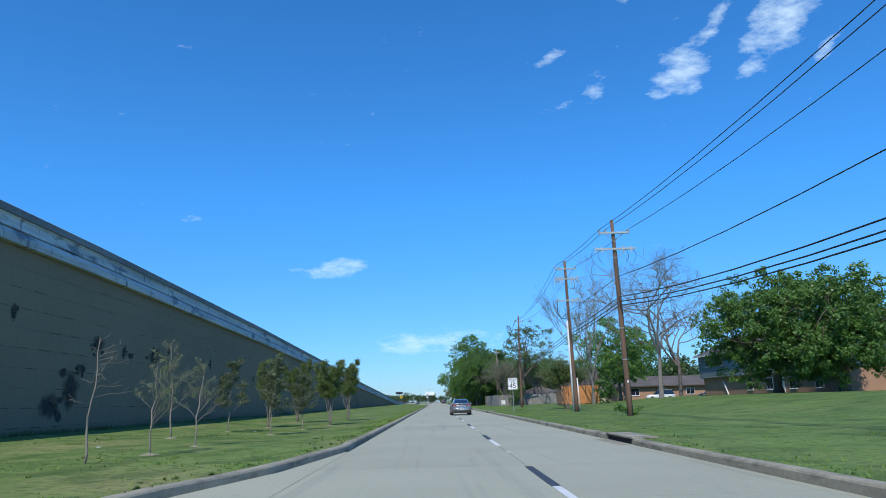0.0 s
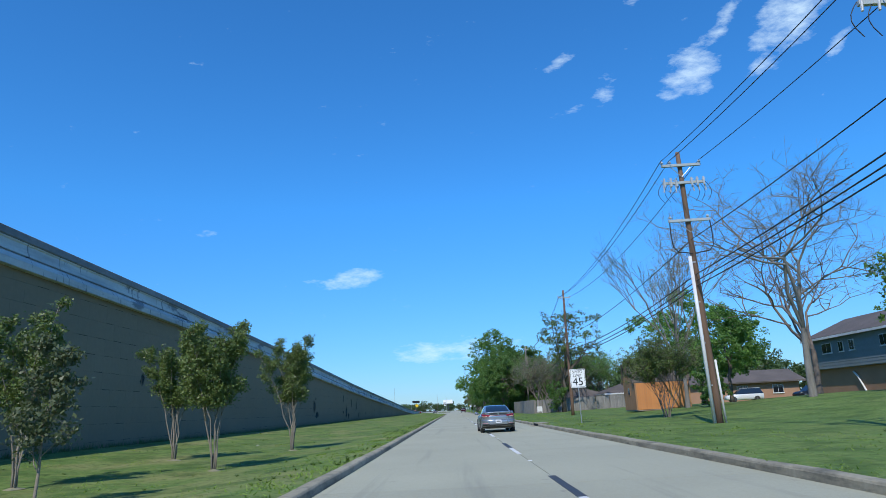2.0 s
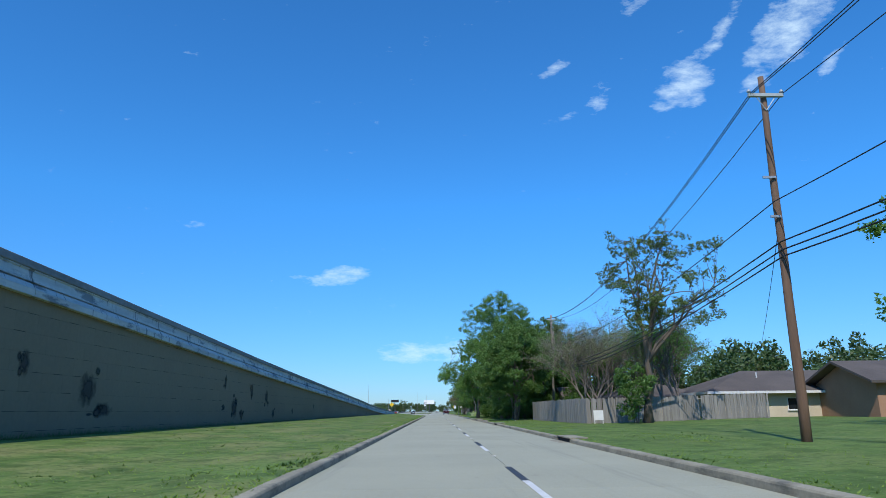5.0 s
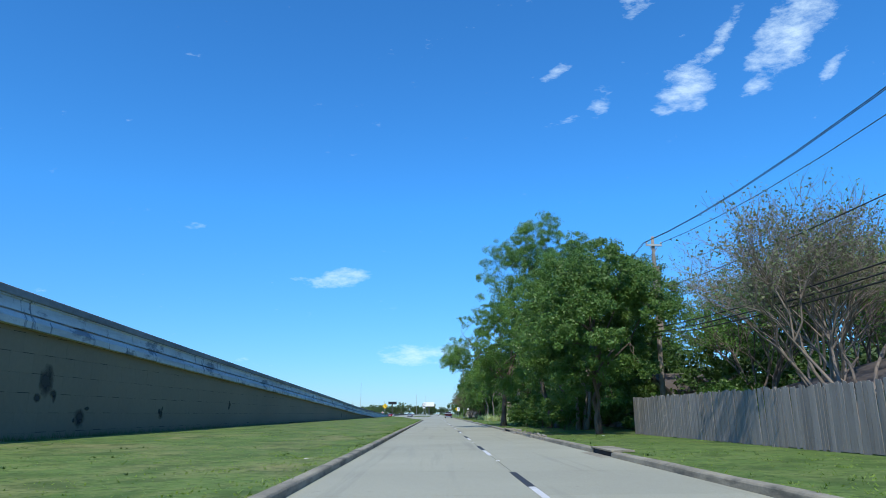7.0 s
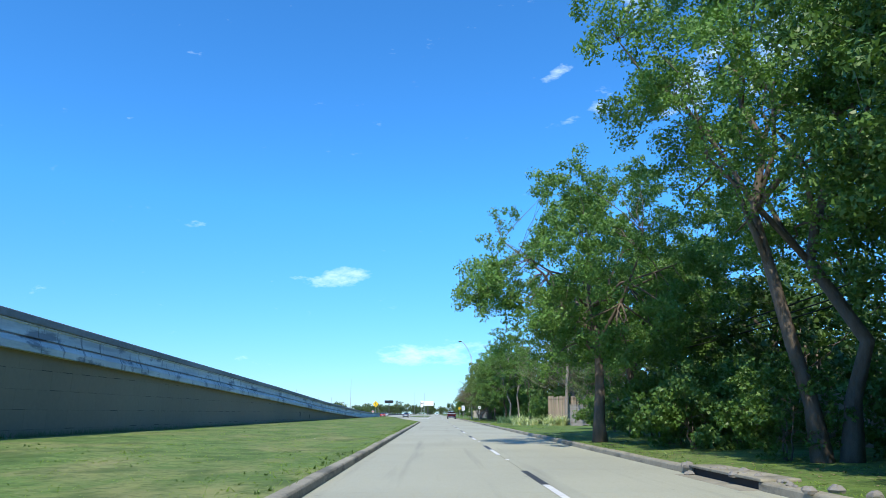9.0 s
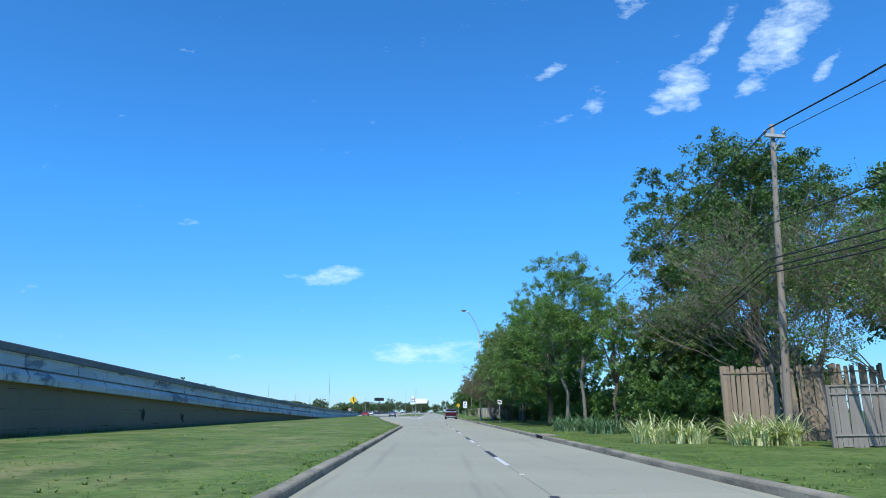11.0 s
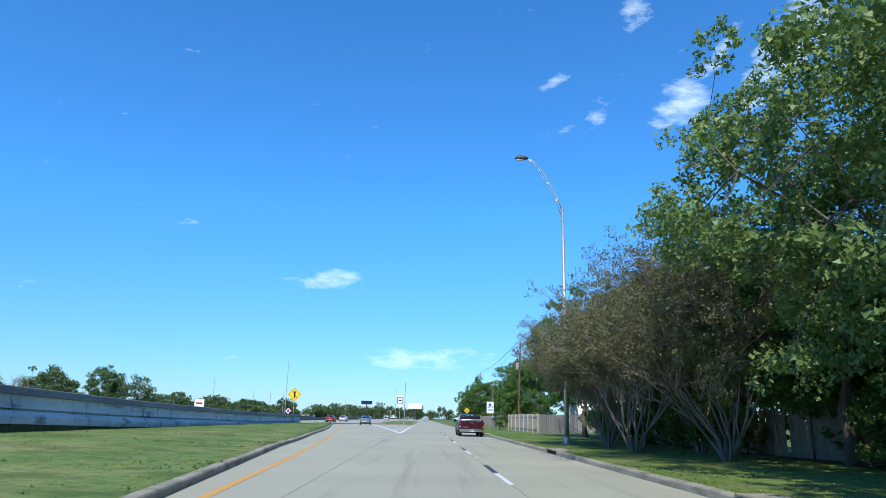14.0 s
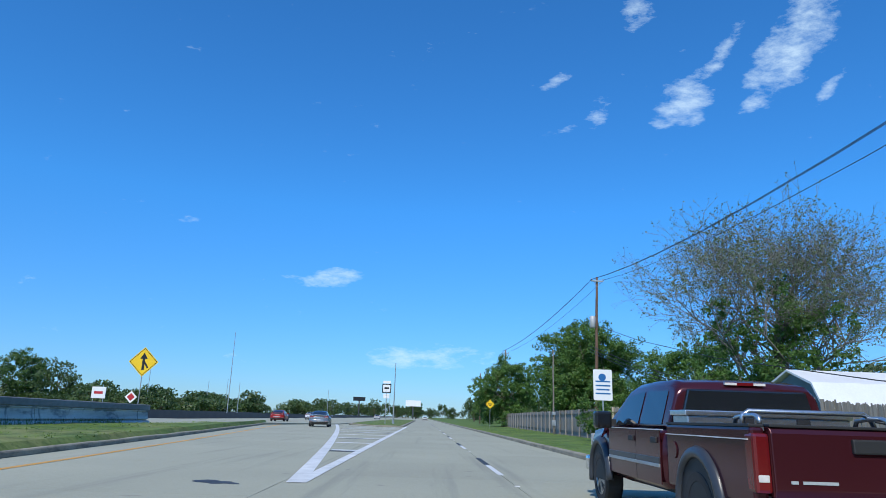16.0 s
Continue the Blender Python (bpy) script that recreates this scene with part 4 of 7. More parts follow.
# young trees on the left verge: x, y, height, habit
YOUNG = [(-9.0, 13.1, 2.6, "spreading"), (-8.65, 15.4, 2.25, "bare"), (-11.45, 23.9, 3.4, "bare"), (-8.65, 18.45, 2.35, "bare"), (-11.65, 31.3, 3.2, "slender"), (-8.75, 27.65, 3.1, "slender"),
         (-11.65, 39.0, 4.35, "vase"), (-8.9, 35.3, 2.75, "slender"), (-11.7, 47.7, 4.6, "domed"), (-8.65, 43.1, 4.4, "domed"), (-8.7, 52.6, 5.0, "domed")]
for i, (x, y, h, habit) in enumerate(YOUNG):
    if habit == "spreading":
        sapling(stand(x, y), "leafless young tree with crooked spreading pale twigs", h, 20 + i, first=0.48, angle=14, reach=0.42, twigs=6)
    elif habit == "bare":
        sapling(stand(x, y), "young tree of fine upright pale twigs with buds", h, 20 + i, first=0.30, angle=40, reach=0.40, twigs=13, leaves=2, leaf=0.04, leaf_mat="leaf_grey")
    elif habit == "slender":
        sapling(stand(x, y), "slender young tree with small grey-green leaves", h, 20 + i, first=0.24, angle=38, reach=0.36, twigs=10, leaves=7, leaf=0.085)
    elif habit == "vase":
        sapling(stand(x, y), "young multi-stemmed tree with leaf tufts on spreading pale stems", h * 0.95, 20 + i, first=0.38, angle=46, reach=0.30, twigs=11, leaves=8, leaf=0.072, leaf_mat="leaf_olive", stems=6, top_heavy=0.40)
    else:
        sapling(stand(x, y), "young multi-stemmed tree with a domed olive-green crown", h * 0.95, 20 + i, first=0.36, angle=50, reach=0.31, twigs=13, leaves=11, leaf=0.072, leaf_mat="leaf_olive", stems=7, top_heavy=0.45)

for x, y, h, habit in YOUNG[1:]:
    r = random.Random(int(h * 100))
    ring = [(0.26 * r.uniform(0.6, 1.2) * math.cos(k * 0.628), 0.26 * r.uniform(0.6, 1.2) * math.sin(k * 0.628), -0.02) for k in range(10)]
    g = Geo().add(ring + [(0, 0, 0.05)], [(k, (k + 1) % 10, 10) for k in range(10)])
    ob = new("soil_patch", g.mesh("soil_patch", M["soil"]))
    ob.matrix_basis = pose(x, y, lawn(x, y) + 0.012)
    tagged(ob, "patch of pale bare soil round a young tree", "soil", "soil patches")

# right side, from the start of the road onwards
T = leafy_tree
T("oak_tree", stand(29.4, 59.5), "broad evergreen oak with a dense dark crown on the lawn", 11.0, 2.2, 6.2, "leaf_mid", seed=101, clumps=200, leaves=100, leaf=0.34, limbs=11, trunk=0.42, clump=1.2, low=0.7, group="")
T("oak_tree", stand(31.8, 53.5), "broad evergreen oak with a dense dark crown on the lawn", 10.2, 2.2, 5.9, "leaf_mid", seed=102, clumps=190, leaves=95, leaf=0.34, limbs=11, trunk=0.42, clump=1.2, low=0.8, group="")
bare_tree("bare_tree", stand(21.2, 67.0), "tall leafless tree with fine grey twigs on the lawn", 18.5, 4.4, 111, trunk=0.22, levels=7, spread=0.62, bark_mat="bark_grey", group="")
bare_tree("bare_tree", stand(26.5, 76.0), "leafless tree with fine grey twigs behind the lawn", 14.5, 3.4, 112, trunk=0.22, levels=5, spread=0.55, group="")
bare_tree("bare_tree", stand(16.6, 77.0), "leafless tree with budding twigs in front of the cedar shed", 13.4, 2.4, 113, trunk=0.17, levels=6, spread=0.33, fork=3, group="", shrink=0.76, bark_mat="bark_grey", tips=1, leaf_mat="leaf_bright", leaf=0.1)
bare_tree("shrub_thicket", stand(10.9, 64.2), "upright grey-green shrub of many thin stems near the sign", 4.3, 0.7, 118, trunk=0.035, levels=6, spread=0.36, stems=7, fork=3, group="", shrink=0.78, bark_mat="twig", tips=5, leaf_mat="leaf_olive", leaf=0.09, tuft=0.16)
T("bush", stand(17.0, 72.5), "rounded dark green bush on the lawn", 2.5, 0.3, 1.25, "leaf_mid", seed=114, clumps=34, leaves=80, leaf=0.16, limbs=6, trunk=0.07, clump=0.42, low=0.15, stems=3, group="", category="bush")
T("bush", stand(9.6, 38.6), "low shrub at the foot of the utility pole", 0.7, 0.1, 0.7, "leaf_bright", seed=115, clumps=14, leaves=50, leaf=0.11, limbs=4, trunk=0.03, clump=0.25, low=0.05, stems=3, group="", category="bush")
T("tree", stand(25.0, 96.0), "light green leafy tree behind the bare tree", 12.0, 2.5, 7.0, "leaf_bright", seed=116, clumps=90, leaves=110, leaf=0.34, trunk=0.3, clump=1.2, low=2.2)
T("tree", stand(20.6, 78.0), "bright green young tree beside the cedar shed", 7.4, 2.2, 2.6, "leaf_bright", seed=117, clumps=44, leaves=100, leaf=0.26, trunk=0.18, clump=0.8, low=1.6)
T("tree", stand(13.6, 118.2), "tall leaning tree with open tufted crown by the fence", 14.9, 6.0, 4.6, "leaf_olive", seed=121, clumps=140, leaves=44, leaf=0.22, limbs=13, trunk=0.3, clump=0.62, lean=(1.6, -0.8), low=5.0, hollow=0.3, squash=0.65)
T("bush", stand(12.6, 117.6), "dark vine thicket round the foot of the leaning tree", 4.6, 0.3, 1.25, "leaf_mid", seed=122, clumps=40, leaves=80, leaf=0.2, limbs=6, trunk=0.08, clump=0.55, low=0.1, stems=3, category="bush")
bare_tree("bare_tree", stand(11.8, 128.0), "half-leafless grey tree with dense twigs behind the fence", 8.0, 1.6, 123, trunk=0.11, levels=7, spread=0.42, stems=4, fork=3, shrink=0.77, tips=1, leaf_mat="leaf_grey", leaf=0.11, bark_mat="twig_pale")
bare_tree("bare_tree", stand(14.5, 134.0), "half-leafless grey tree with dense twigs behind the fence", 9.3, 1.8, 124, trunk=0.12, levels=7, spread=0.42, stems=4, fork=3, shrink=0.77, tips=1, leaf_mat="leaf_bright", leaf=0.10, bark_mat="twig_pale")
bare_tree("bare_tree", stand(17.5, 124.0), "leafless grey tree behind the fence", 8.8, 2.0, 125, trunk=0.16, levels=6, spread=0.45, stems=3, fork=3, shrink=0.78, tips=5, leaf_mat="leaf_bright", leaf=0.11)
for i, (x, y, h) in enumerate(((15.6, 141.5, 8.6), (19.8, 138.5, 9.4), (23.5, 141.0, 9.4))):
    bare_tree("bare_tree", stand(x, y), "airy grey tree with fresh pale leaves behind the fence", h, 1.8, 126 + i, trunk=0.12, levels=6, spread=0.44, stems=4, fork=3, shrink=0.77, tips=7, leaf_mat="leaf_bright", leaf=0.12)
T("elm_tree", stand(7.1, 143.0), "large full elm with bright green leaves over the verge", 10.2, 2.6, 4.7, "leaf_mid", seed=131, clumps=130, leaves=188, leaf=0.24, limbs=12, trunk=0.2, clump=0.95, low=1.9, stems=2, fine=True)
T("elm_tree", stand(8.0, 151.4), "full elm with green leaves and pale stems", 12.8, 2.8, 4.6, "leaf_mid", "bark_pale", seed=137, clumps=120, leaves=174, leaf=0.22, limbs=12, trunk=0.24, clump=0.95, low=2.0, stems=3, fine=True)
T("elm_tree", stand(12.5, 156.0), "large full elm with green leaves behind the verge", 12.6, 2.6, 5.8, "leaf_mid", seed=132, clumps=130, leaves=188, leaf=0.22, limbs=12, trunk=0.34, clump=1.05, low=1.6, fine=True)
T("elm_tree", stand(7.3, 158.5), "large elm with paler feathery crown over the verge", 16.4, 3.0, 4.6, "leaf_bright", seed=133, clumps=170, leaves=159, leaf=0.19, limbs=15, trunk=0.3, clump=0.95, low=4.2, stems=2, fine=True)
T("elm_tree", stand(4.7, 170.5), "elm with green crown spreading over the kerb", 12.0, 2.6, 5.7, "leaf_bright", seed=134, clumps=150, leaves=174, leaf=0.21, limbs=10, trunk=0.26, clump=0.95, low=2.8, fine=True)
T("elm_tree", stand(8.2, 177.5), "elm with green crown over the verge", 10.6, 2.2, 4.2, "leaf_bright", seed=135, clumps=100, leaves=159, leaf=0.21, limbs=10, trunk=0.24, clump=0.95, low=1.4, fine=True)
T("tree", stand(15.5, 176.0), "dark green tree behind the verge fence", 13.5, 2.2, 5.2, "leaf_mid", seed=136, clumps=100, leaves=120, leaf=0.3, limbs=10, trunk=0.3, clump=1.05, low=1.5)
T("tree", stand(16.4, 220.5), "large dense dark-green tree behind the fence", 17.2, 3.0, 6.2, "leaf_dark", seed=141, clumps=190, leaves=110, leaf=0.3, limbs=14, trunk=0.4, clump=1.15, low=4.2, hollow=0.3, fine=True)
T("tree", stand(23.5, 214.5), "large dense dark-green tree behind the fence", 14.0, 3.0, 5.2, "leaf_dark", seed=142, clumps=110, leaves=120, leaf=0.33, limbs=12, trunk=0.4, clump=1.2, low=3.0)
bare_tree("vine_thicket", stand(12.6, 210.5), "tangle of brown vines and dead stems on the fence", 9.4, 0.9, 143, trunk=0.07, levels=6, spread=0.40, stems=6, fork=3, bark_mat="twig_pale", shrink=0.8, tips=5, leaf_mat="leaf_mid", leaf=0.095)
bare_tree("vine_thicket", stand(15.0, 206.0), "tangle of brown vines and dead stems on the fence", 8.2, 0.9, 144, trunk=0.07, levels=6, spread=0.40, stems=6, fork=3, bark_mat="twig_pale", shrink=0.8, tips=6, leaf_mat="leaf_mid", leaf=0.095)
T("tree", stand(13.0, 221.5), "thin-limbed green tree between the larger crowns", 12.4, 2.6, 3.5, "leaf_olive", seed=148, clumps=60, leaves=60, leaf=0.22, limbs=12, trunk=0.16, clump=0.7, low=2.2, stems=3, hollow=0.2, fine=True)
T("tree", stand(9.6, 225.5), "slender tree with layered tufts of leaves", 9.4, 3.2, 2.3, "leaf_bright", seed=145, clumps=34, leaves=70, leaf=0.22, limbs=9, trunk=0.14, clump=0.62, low=3.0, hollow=0.2, fine=True)
T("tree", stand(7.9, 232.4), "tall pale-barked tree with an airy crown", 12.6, 4.0, 3.9, "leaf_bright", "bark_grey", seed=146, clumps=90, leaves=62, leaf=0.24, limbs=11, trunk=0.15, clump=0.75, low=3.4, stems=1, fine=True)
T("tree", stand(9.0, 231.6), "tall pale-barked tree with an airy crown", 11.8, 4.4, 3.6, "leaf_mid", "bark_grey", seed=147, clumps=74, leaves=62, leaf=0.24, limbs=10, trunk=0.15, clump=0.75, low=3.8, stems=1, fine=True)
for i, (x, y, h, r, mat) in enumerate(((8.2, 240.5, 9.8, 4.1, "leaf_mid"), (9.8, 247.2, 12.2, 5.0, "leaf_bright"), (8.0, 254.4, 10.4, 4.9, "leaf_fresh"), (8.6, 261.6, 11.0, 5.0, "leaf_fresh"), (11.4, 268.5, 10.2, 5.0, "leaf_mid"))):
    T("tree", stand(x, y), "round-crowned green tree casting shade on the verge", h, 2.0, r, mat, seed=150 + i, clumps=135, leaves=105, leaf=0.25, limbs=12, trunk=0.2, clump=0.95, low=1.3, fine=True)
for i, (x, y, h) in enumerate(((8.2, 270.0, 7.2), (7.0, 275.8, 6.7), (10.2, 277.0, 9.0), (7.4, 281.4, 6.5), (10.0, 286.5, 8.2), (11.6, 292.0, 8.0))):
    bare_tree("crape_myrtle", stand(x, y), "multi-stemmed tree with a dense brown twiggy crown", h, 0.8, 160 + i, trunk=0.06, levels=6, spread=0.42, stems=8, fork=3, bark_mat="twig_pale", shrink=0.8, tips=14, leaf_mat="leaf_brown", leaf=0.08, flare=0.5, tuft=0.22)
T("tree", stand(10.6, 299.5), "green tree beside the brown thicket", 11.4, 1.6, 4.4, "leaf_mid", seed=170, clumps=150, leaves=110, leaf=0.25, limbs=10, trunk=0.2, clump=0.85, low=1.4, fine=True)
bare_tree("bare_tree", stand(19.3, 336.0), "wide thinly leaved grey tree behind the fence", 14.6, 1.8, 171, trunk=0.18, levels=7, least=0.009, spread=0.5, stems=4, fork=3, shrink=0.78, tips=3, leaf_mat="leaf_grey", leaf=0.11, bark_mat="bark_grey", tuft=0.2, flare=0.5)
T("tree", stand(19.8, 335.4), "round airy grey-green tree with fine twigs behind the fence", 14.6, 2.4, 6.9, "leaf_grey", "twig_pale", seed=177, clumps=220, leaves=14, leaf=0.2, limbs=18, trunk=0.22, clump=0.8, low=3.0, hollow=0.3)
T("tree", stand(18.8, 334.2), "dark green undergrowth round a grey tree", 9.4, 1.0, 4.4, "leaf_mid", seed=172, clumps=90, leaves=90, leaf=0.25, limbs=9, trunk=0.18, clump=0.8, low=0.6, hollow=0.2)
T("tree", stand(17.2, 372.0), "broad dark green tree behind the fence", 12.0, 1.8, 5.8, "leaf_mid", seed=173, clumps=320, leaves=100, leaf=0.34, limbs=12, trunk=0.3, clump=1.35, low=0.4, hollow=0.2)
T("tree", stand(26.0, 362.0), "broad green tree behind the fence", 9.0, 1.8, 6.0, "leaf_mid", seed=174, clumps=80, leaves=100, leaf=0.36, limbs=9, trunk=0.3, clump=1.3, low=1.2)
T("tree", stand(10.4, 396.0), "round green tree beside the road", 9.6, 1.6, 4.8, "leaf_mid", seed=175, clumps=110, leaves=90, leaf=0.38, limbs=9, trunk=0.25, clump=1.2, low=0.5)
T("bush", stand(7.9, 333.5), "upright green bush at the fence corner", 2.6, 0.2, 0.8, "leaf_mid", seed=176, clumps=24, leaves=70, leaf=0.15, limbs=5, trunk=0.05, clump=0.4, low=0.1, stems=3, category="bush")

# dark undergrowth below the roadside crowns
under = [T("undergrowth", stand(11.2 + i, 150.0 + 3 * i), "dense dark undergrowth below the roadside trees", 2.4 + 0.5 * i, 0.2, 1.9, "leaf_mid", seed=190 + i, clumps=40, leaves=70, leaf=0.22, limbs=6, trunk=0.07, clump=0.6, low=0.1, stems=3, group="roadside undergrowth", category="bush") for i in range(3)]
nook = random.Random(21)
for i, (x, y) in enumerate([(12.2, 137.0), (13.5, 141.0), (16.5, 138.5), (19.5, 141.5), (7.2, 152.5), (6.6, 159.5), (6.4, 164.5), (7.0, 168.0), (9.6, 155), (10.5, 160), (8.6, 166), (9.8, 169), (8.8, 175), (9.6, 178), (9.0, 184), (9.4, 188), (9.9, 192), (13.2, 234.5), (15.0, 236.5), (12.8, 226.6), (11.6, 213), (11.0, 216.5), (10.2, 219.5), (11.6, 224.5), (10.4, 236.0), (11.0, 240.0), (10.6, 248.0), (11.2, 252.0), (10.4, 228.5), (11.5, 233), (11.2, 237.5), (10.8, 243), (11.6, 257), (11.8, 266), (10.8, 276), (11.2, 281), (10.6, 287), (11.4, 293), (12.0, 298)]):
    s = nook.uniform(0.7, 1.1)
    copy_thing(under[i % 3], pose(x, y, lawn(x, y) - 0.02, 0, 0, nook.uniform(0, 360)) @ Matrix.Diagonal((s, s, s, 1)))

# distant trees, a few shapes set out many times
far_kinds = [T("distant_tree", pose(-114 - 34 * i, 452 + 24 * i, 0.2), "dark round distant tree beyond the highway", 14.0 - 1.5 * i, 2.2, 7.0 - 0.6 * i, "leaf_far", seed=180 + i, clumps=52, leaves=42, leaf=0.68, limbs=6, trunk=0.35, clump=1.6, low=0.8, group="distant trees", far=True) for i in range(3)]
T("oak_tree", pose(-131, 486, 0.2), "dense round dark oak beyond the highway", 14.2, 2.0, 8.0, "leaf_dark", seed=185, clumps=110, leaves=90, leaf=0.55, limbs=9, trunk=0.4, clump=1.6, low=0.6, group="", far=True)
for i, (x, y) in enumerate(((-124.0, 462.0), (-133.0, 470.0))):
    bare_tree("bare_tree", pose(x, y, 0.2), "leafless grey tree beyond the highway", 12.5, 3.0, 187 + i, trunk=0.22, levels=6, spread=0.5, group="")
T("oak_tree", pose(-112, 482, 0.2), "dense round dark oak beyond the highway", 15.2, 2.0, 8.2, "leaf_dark", seed=184, clumps=110, leaves=90, leaf=0.5, limbs=9, trunk=0.4, clump=1.4, low=0.6, group="", far=True)
spots = random.Random(8)
places = [(-95, 470, 0.85)]
places += [(spots.uniform(-75, 60), spots.uniform(760, 980), spots.uniform(0.6, 1.0)) for _ in range(46)]
places += [(14 + spots.uniform(-4, 14) + (y - 410) * 0.05, y, spots.uniform(0.5, 0.8)) for y in range(412, 760, 14)]
places += [(spots.uniform(46, 72), y, spots.uniform(0.6, 0.95)) for y in range(96, 400, 20)]
places += [(34 + 4.6 * k, 168 + spots.uniform(-6, 10), spots.uniform(0.62, 0.82)) for k in range(14)]
places += [(spots.uniform(26, 40), y, spots.uniform(0.55, 0.8)) for y in range(150, 330, 18)]
for i, (x, y, s) in enumerate(places):
    copy_thing(far_kinds[i % 3], pose(x, y, 0.1, 0, 0, spots.uniform(0, 360)) @ Matrix.Diagonal((s, s, s * spots.uniform(0.8, 1.1), 1)))


low_kinds = [T("distant_bush", pose(-62 + 9 * i, 452 + 5 * i, 0.1), "low dark bushy tree in the line beyond the highway", 4.6 - 0.5 * i, 0.5, 4.2, "leaf_far", seed=240 + i, clumps=26, leaves=40, leaf=0.5, limbs=5, trunk=0.15, clump=1.2, low=0.2, group="bushes beyond the highway", category="bush", far=True) for i in range(2)]
for i in range(74):
    x, y, s = spots.uniform(-118, -50) if i < 60 else spots.uniform(-50, -36), spots.uniform(448, 520) if i < 60 else spots.uniform(520, 600), spots.uniform(0.9, 1.5)
    copy_thing(low_kinds[i % 2], pose(x, y, 0.1, 0, 0, spots.uniform(0, 360)) @ Matrix.Diagonal((s, s, s * spots.uniform(0.75, 1.15), 1)))

# dense shaded growth behind the roadside trees
back = [T("shade_tree", stand(14.6 + 2 * i, 158.0 + 5 * i), "dark tree filling the gaps behind the roadside trees", 7.6 - 0.7 * i, 0.8, 3.4, "leaf_dark", seed=260 + i, clumps=70, leaves=36, leaf=0.42, limbs=8, trunk=0.18, clump=1.0, low=0.2, group="trees in the second row") for i in range(2)]
for i, (x, y) in enumerate([(17.0, 148.5), (21.5, 149.0), (13.4, 170.0), (13.8, 183.0), (16.4, 226.0), (12.6, 222.0), (19.0, 233.0), (24.5, 238.0), (24.5, 247.0), (25.0, 258.0), (13.6, 268.0), (14.6, 276.0), (13.2, 284.0), (14.8, 291.0), (13.9, 304.0)]):
    copy_thing(back[i % 2], pose(x, y, lawn(x, y) - 0.02, 0, 0, spots.uniform(0, 360)) @ Matrix.Diagonal((1, 1, spots.uniform(0.85, 1.1), 1)))


# reed and grass clumps on the right verge
def reeds(x, y, rx, ry, count, height, mat, label, seed):
    r = random.Random(seed)
    v, f = [], []
    for _ in range(count):
        a, q = r.uniform(0, 6.283), r.random() ** 0.5
        px, py = math.cos(a) * rx * q, math.sin(a) * ry * q
        h, lean_a, bow = height * r.uniform(0.35, 1.15), r.uniform(0, 6.283), r.uniform(0.35, 1.35)
        w = r.uniform(0.02, 0.042)
        sx, sy = -math.sin(lean_a) * w, math.cos(lean_a) * w
        k = len(v)
        for t in (0.0, 0.35, 0.7, 1.0):
            out = bow * h * t * t
            z = h * (t - 0.48 * bow * t ** 2.6)
            ww = 1 - 0.9 * t ** 2
            cx, cy = px + math.cos(lean_a) * out, py + math.sin(lean_a) * out
            v += [(cx - sx * ww, cy - sy * ww, z), (cx + sx * ww, cy + sy * ww, z)]
        f += [(k + 2 * i, k + 2 * i + 1, k + 2 * i + 3, k + 2 * i + 2) for i in range(3)]
    ob = new("reed_clump", raw_mesh("reed_clump", v, f, M[mat]))
    ob.matrix_basis = pose(x, y, lawn(x, y) - 0.03)
    return tagged(ob, label, "reeds", group="reed clumps")


for i, (x, y, rx, ry, h, mat) in enumerate(((6.3, 209.4, 0.75, 0.8, 1.35, "ribbon"), (7.4, 208.2, 0.6, 0.6, 1.15, "ribbon"), (8.9, 207.0, 0.65, 0.6, 1.35, "ribbon"), (10.0, 206.9, 0.55, 0.6, 1.3, "ribbon"), (7.1, 228.8, 0.75, 1.2, 1.0, "reed"), (6.8, 224.6, 1.2, 1.6, 1.35, "reed"), (7.4, 219.6, 1.3, 1.4, 1.2, "reed"))):
    reeds(x, y, rx * (0.85 + 0.1 * (i % 3)), ry, 230 if mat == "ribbon" else 300, h, mat, "arching clump of pale striped reed leaves" if mat == "ribbon" else "clump of blue-green reed leaves", 200 + i)


# ---- utility poles and cables ----
def cross_arm(parent, z, half, mat="arm", pins=(), yoff=-0.18, brace=True):
    arm = part("cross_arm", Geo().box(-half, half, yoff - 0.055, yoff + 0.055, z - 0.06, z + 0.06), M[mat], parent, bevel=0.008)
    for x in pins:
        g = Geo()
        g.tube([(x, yoff, z + 0.05), (x, yoff, z + 0.12)], 0.018, 6)
        g.tube([(x, yoff, z + 0.11), (x, yoff, z + 0.15), (x, yoff, z + 0.19), (x, yoff, z + 0.22)], [0.06, 0.075, 0.05, 0.03], 10)
        part("insulator", g, M["ceramic"], arm, smooth=True)
    if brace:
        for s in (-1, 1):
            part("brace", Geo().tube([(s * half * 0.55, yoff, z - 0.05), (0, yoff + 0.05, z - 0.55)], 0.018, 5), M["galvanised"], arm)
    return arm


def hanger(parent, x, z, drop, side):
    """A short arm end fitting: fuse cut-out with its loop of lead."""
    cut = part("fuse_cutout", Geo().tube([(x, -0.22, z), (x + side * 0.06, -0.26, z - drop)], [0.04, 0.03], 7).tube([(x - 0.05, -0.22, z), (x + 0.12 * side, -0.22, z + 0.05)], 0.02, 5), M["ceramic"], parent)
    loop = [(x + side * (0.1 + 0.22 * math.sin(t * 3.14)), -0.2, z - drop * 0.2 - 0.9 * t) for t in (0, 0.15, 0.35, 0.55, 0.75, 1.0)]
    part("lead", Geo().tube(loop, 0.012, 5), M["cable"], cut)


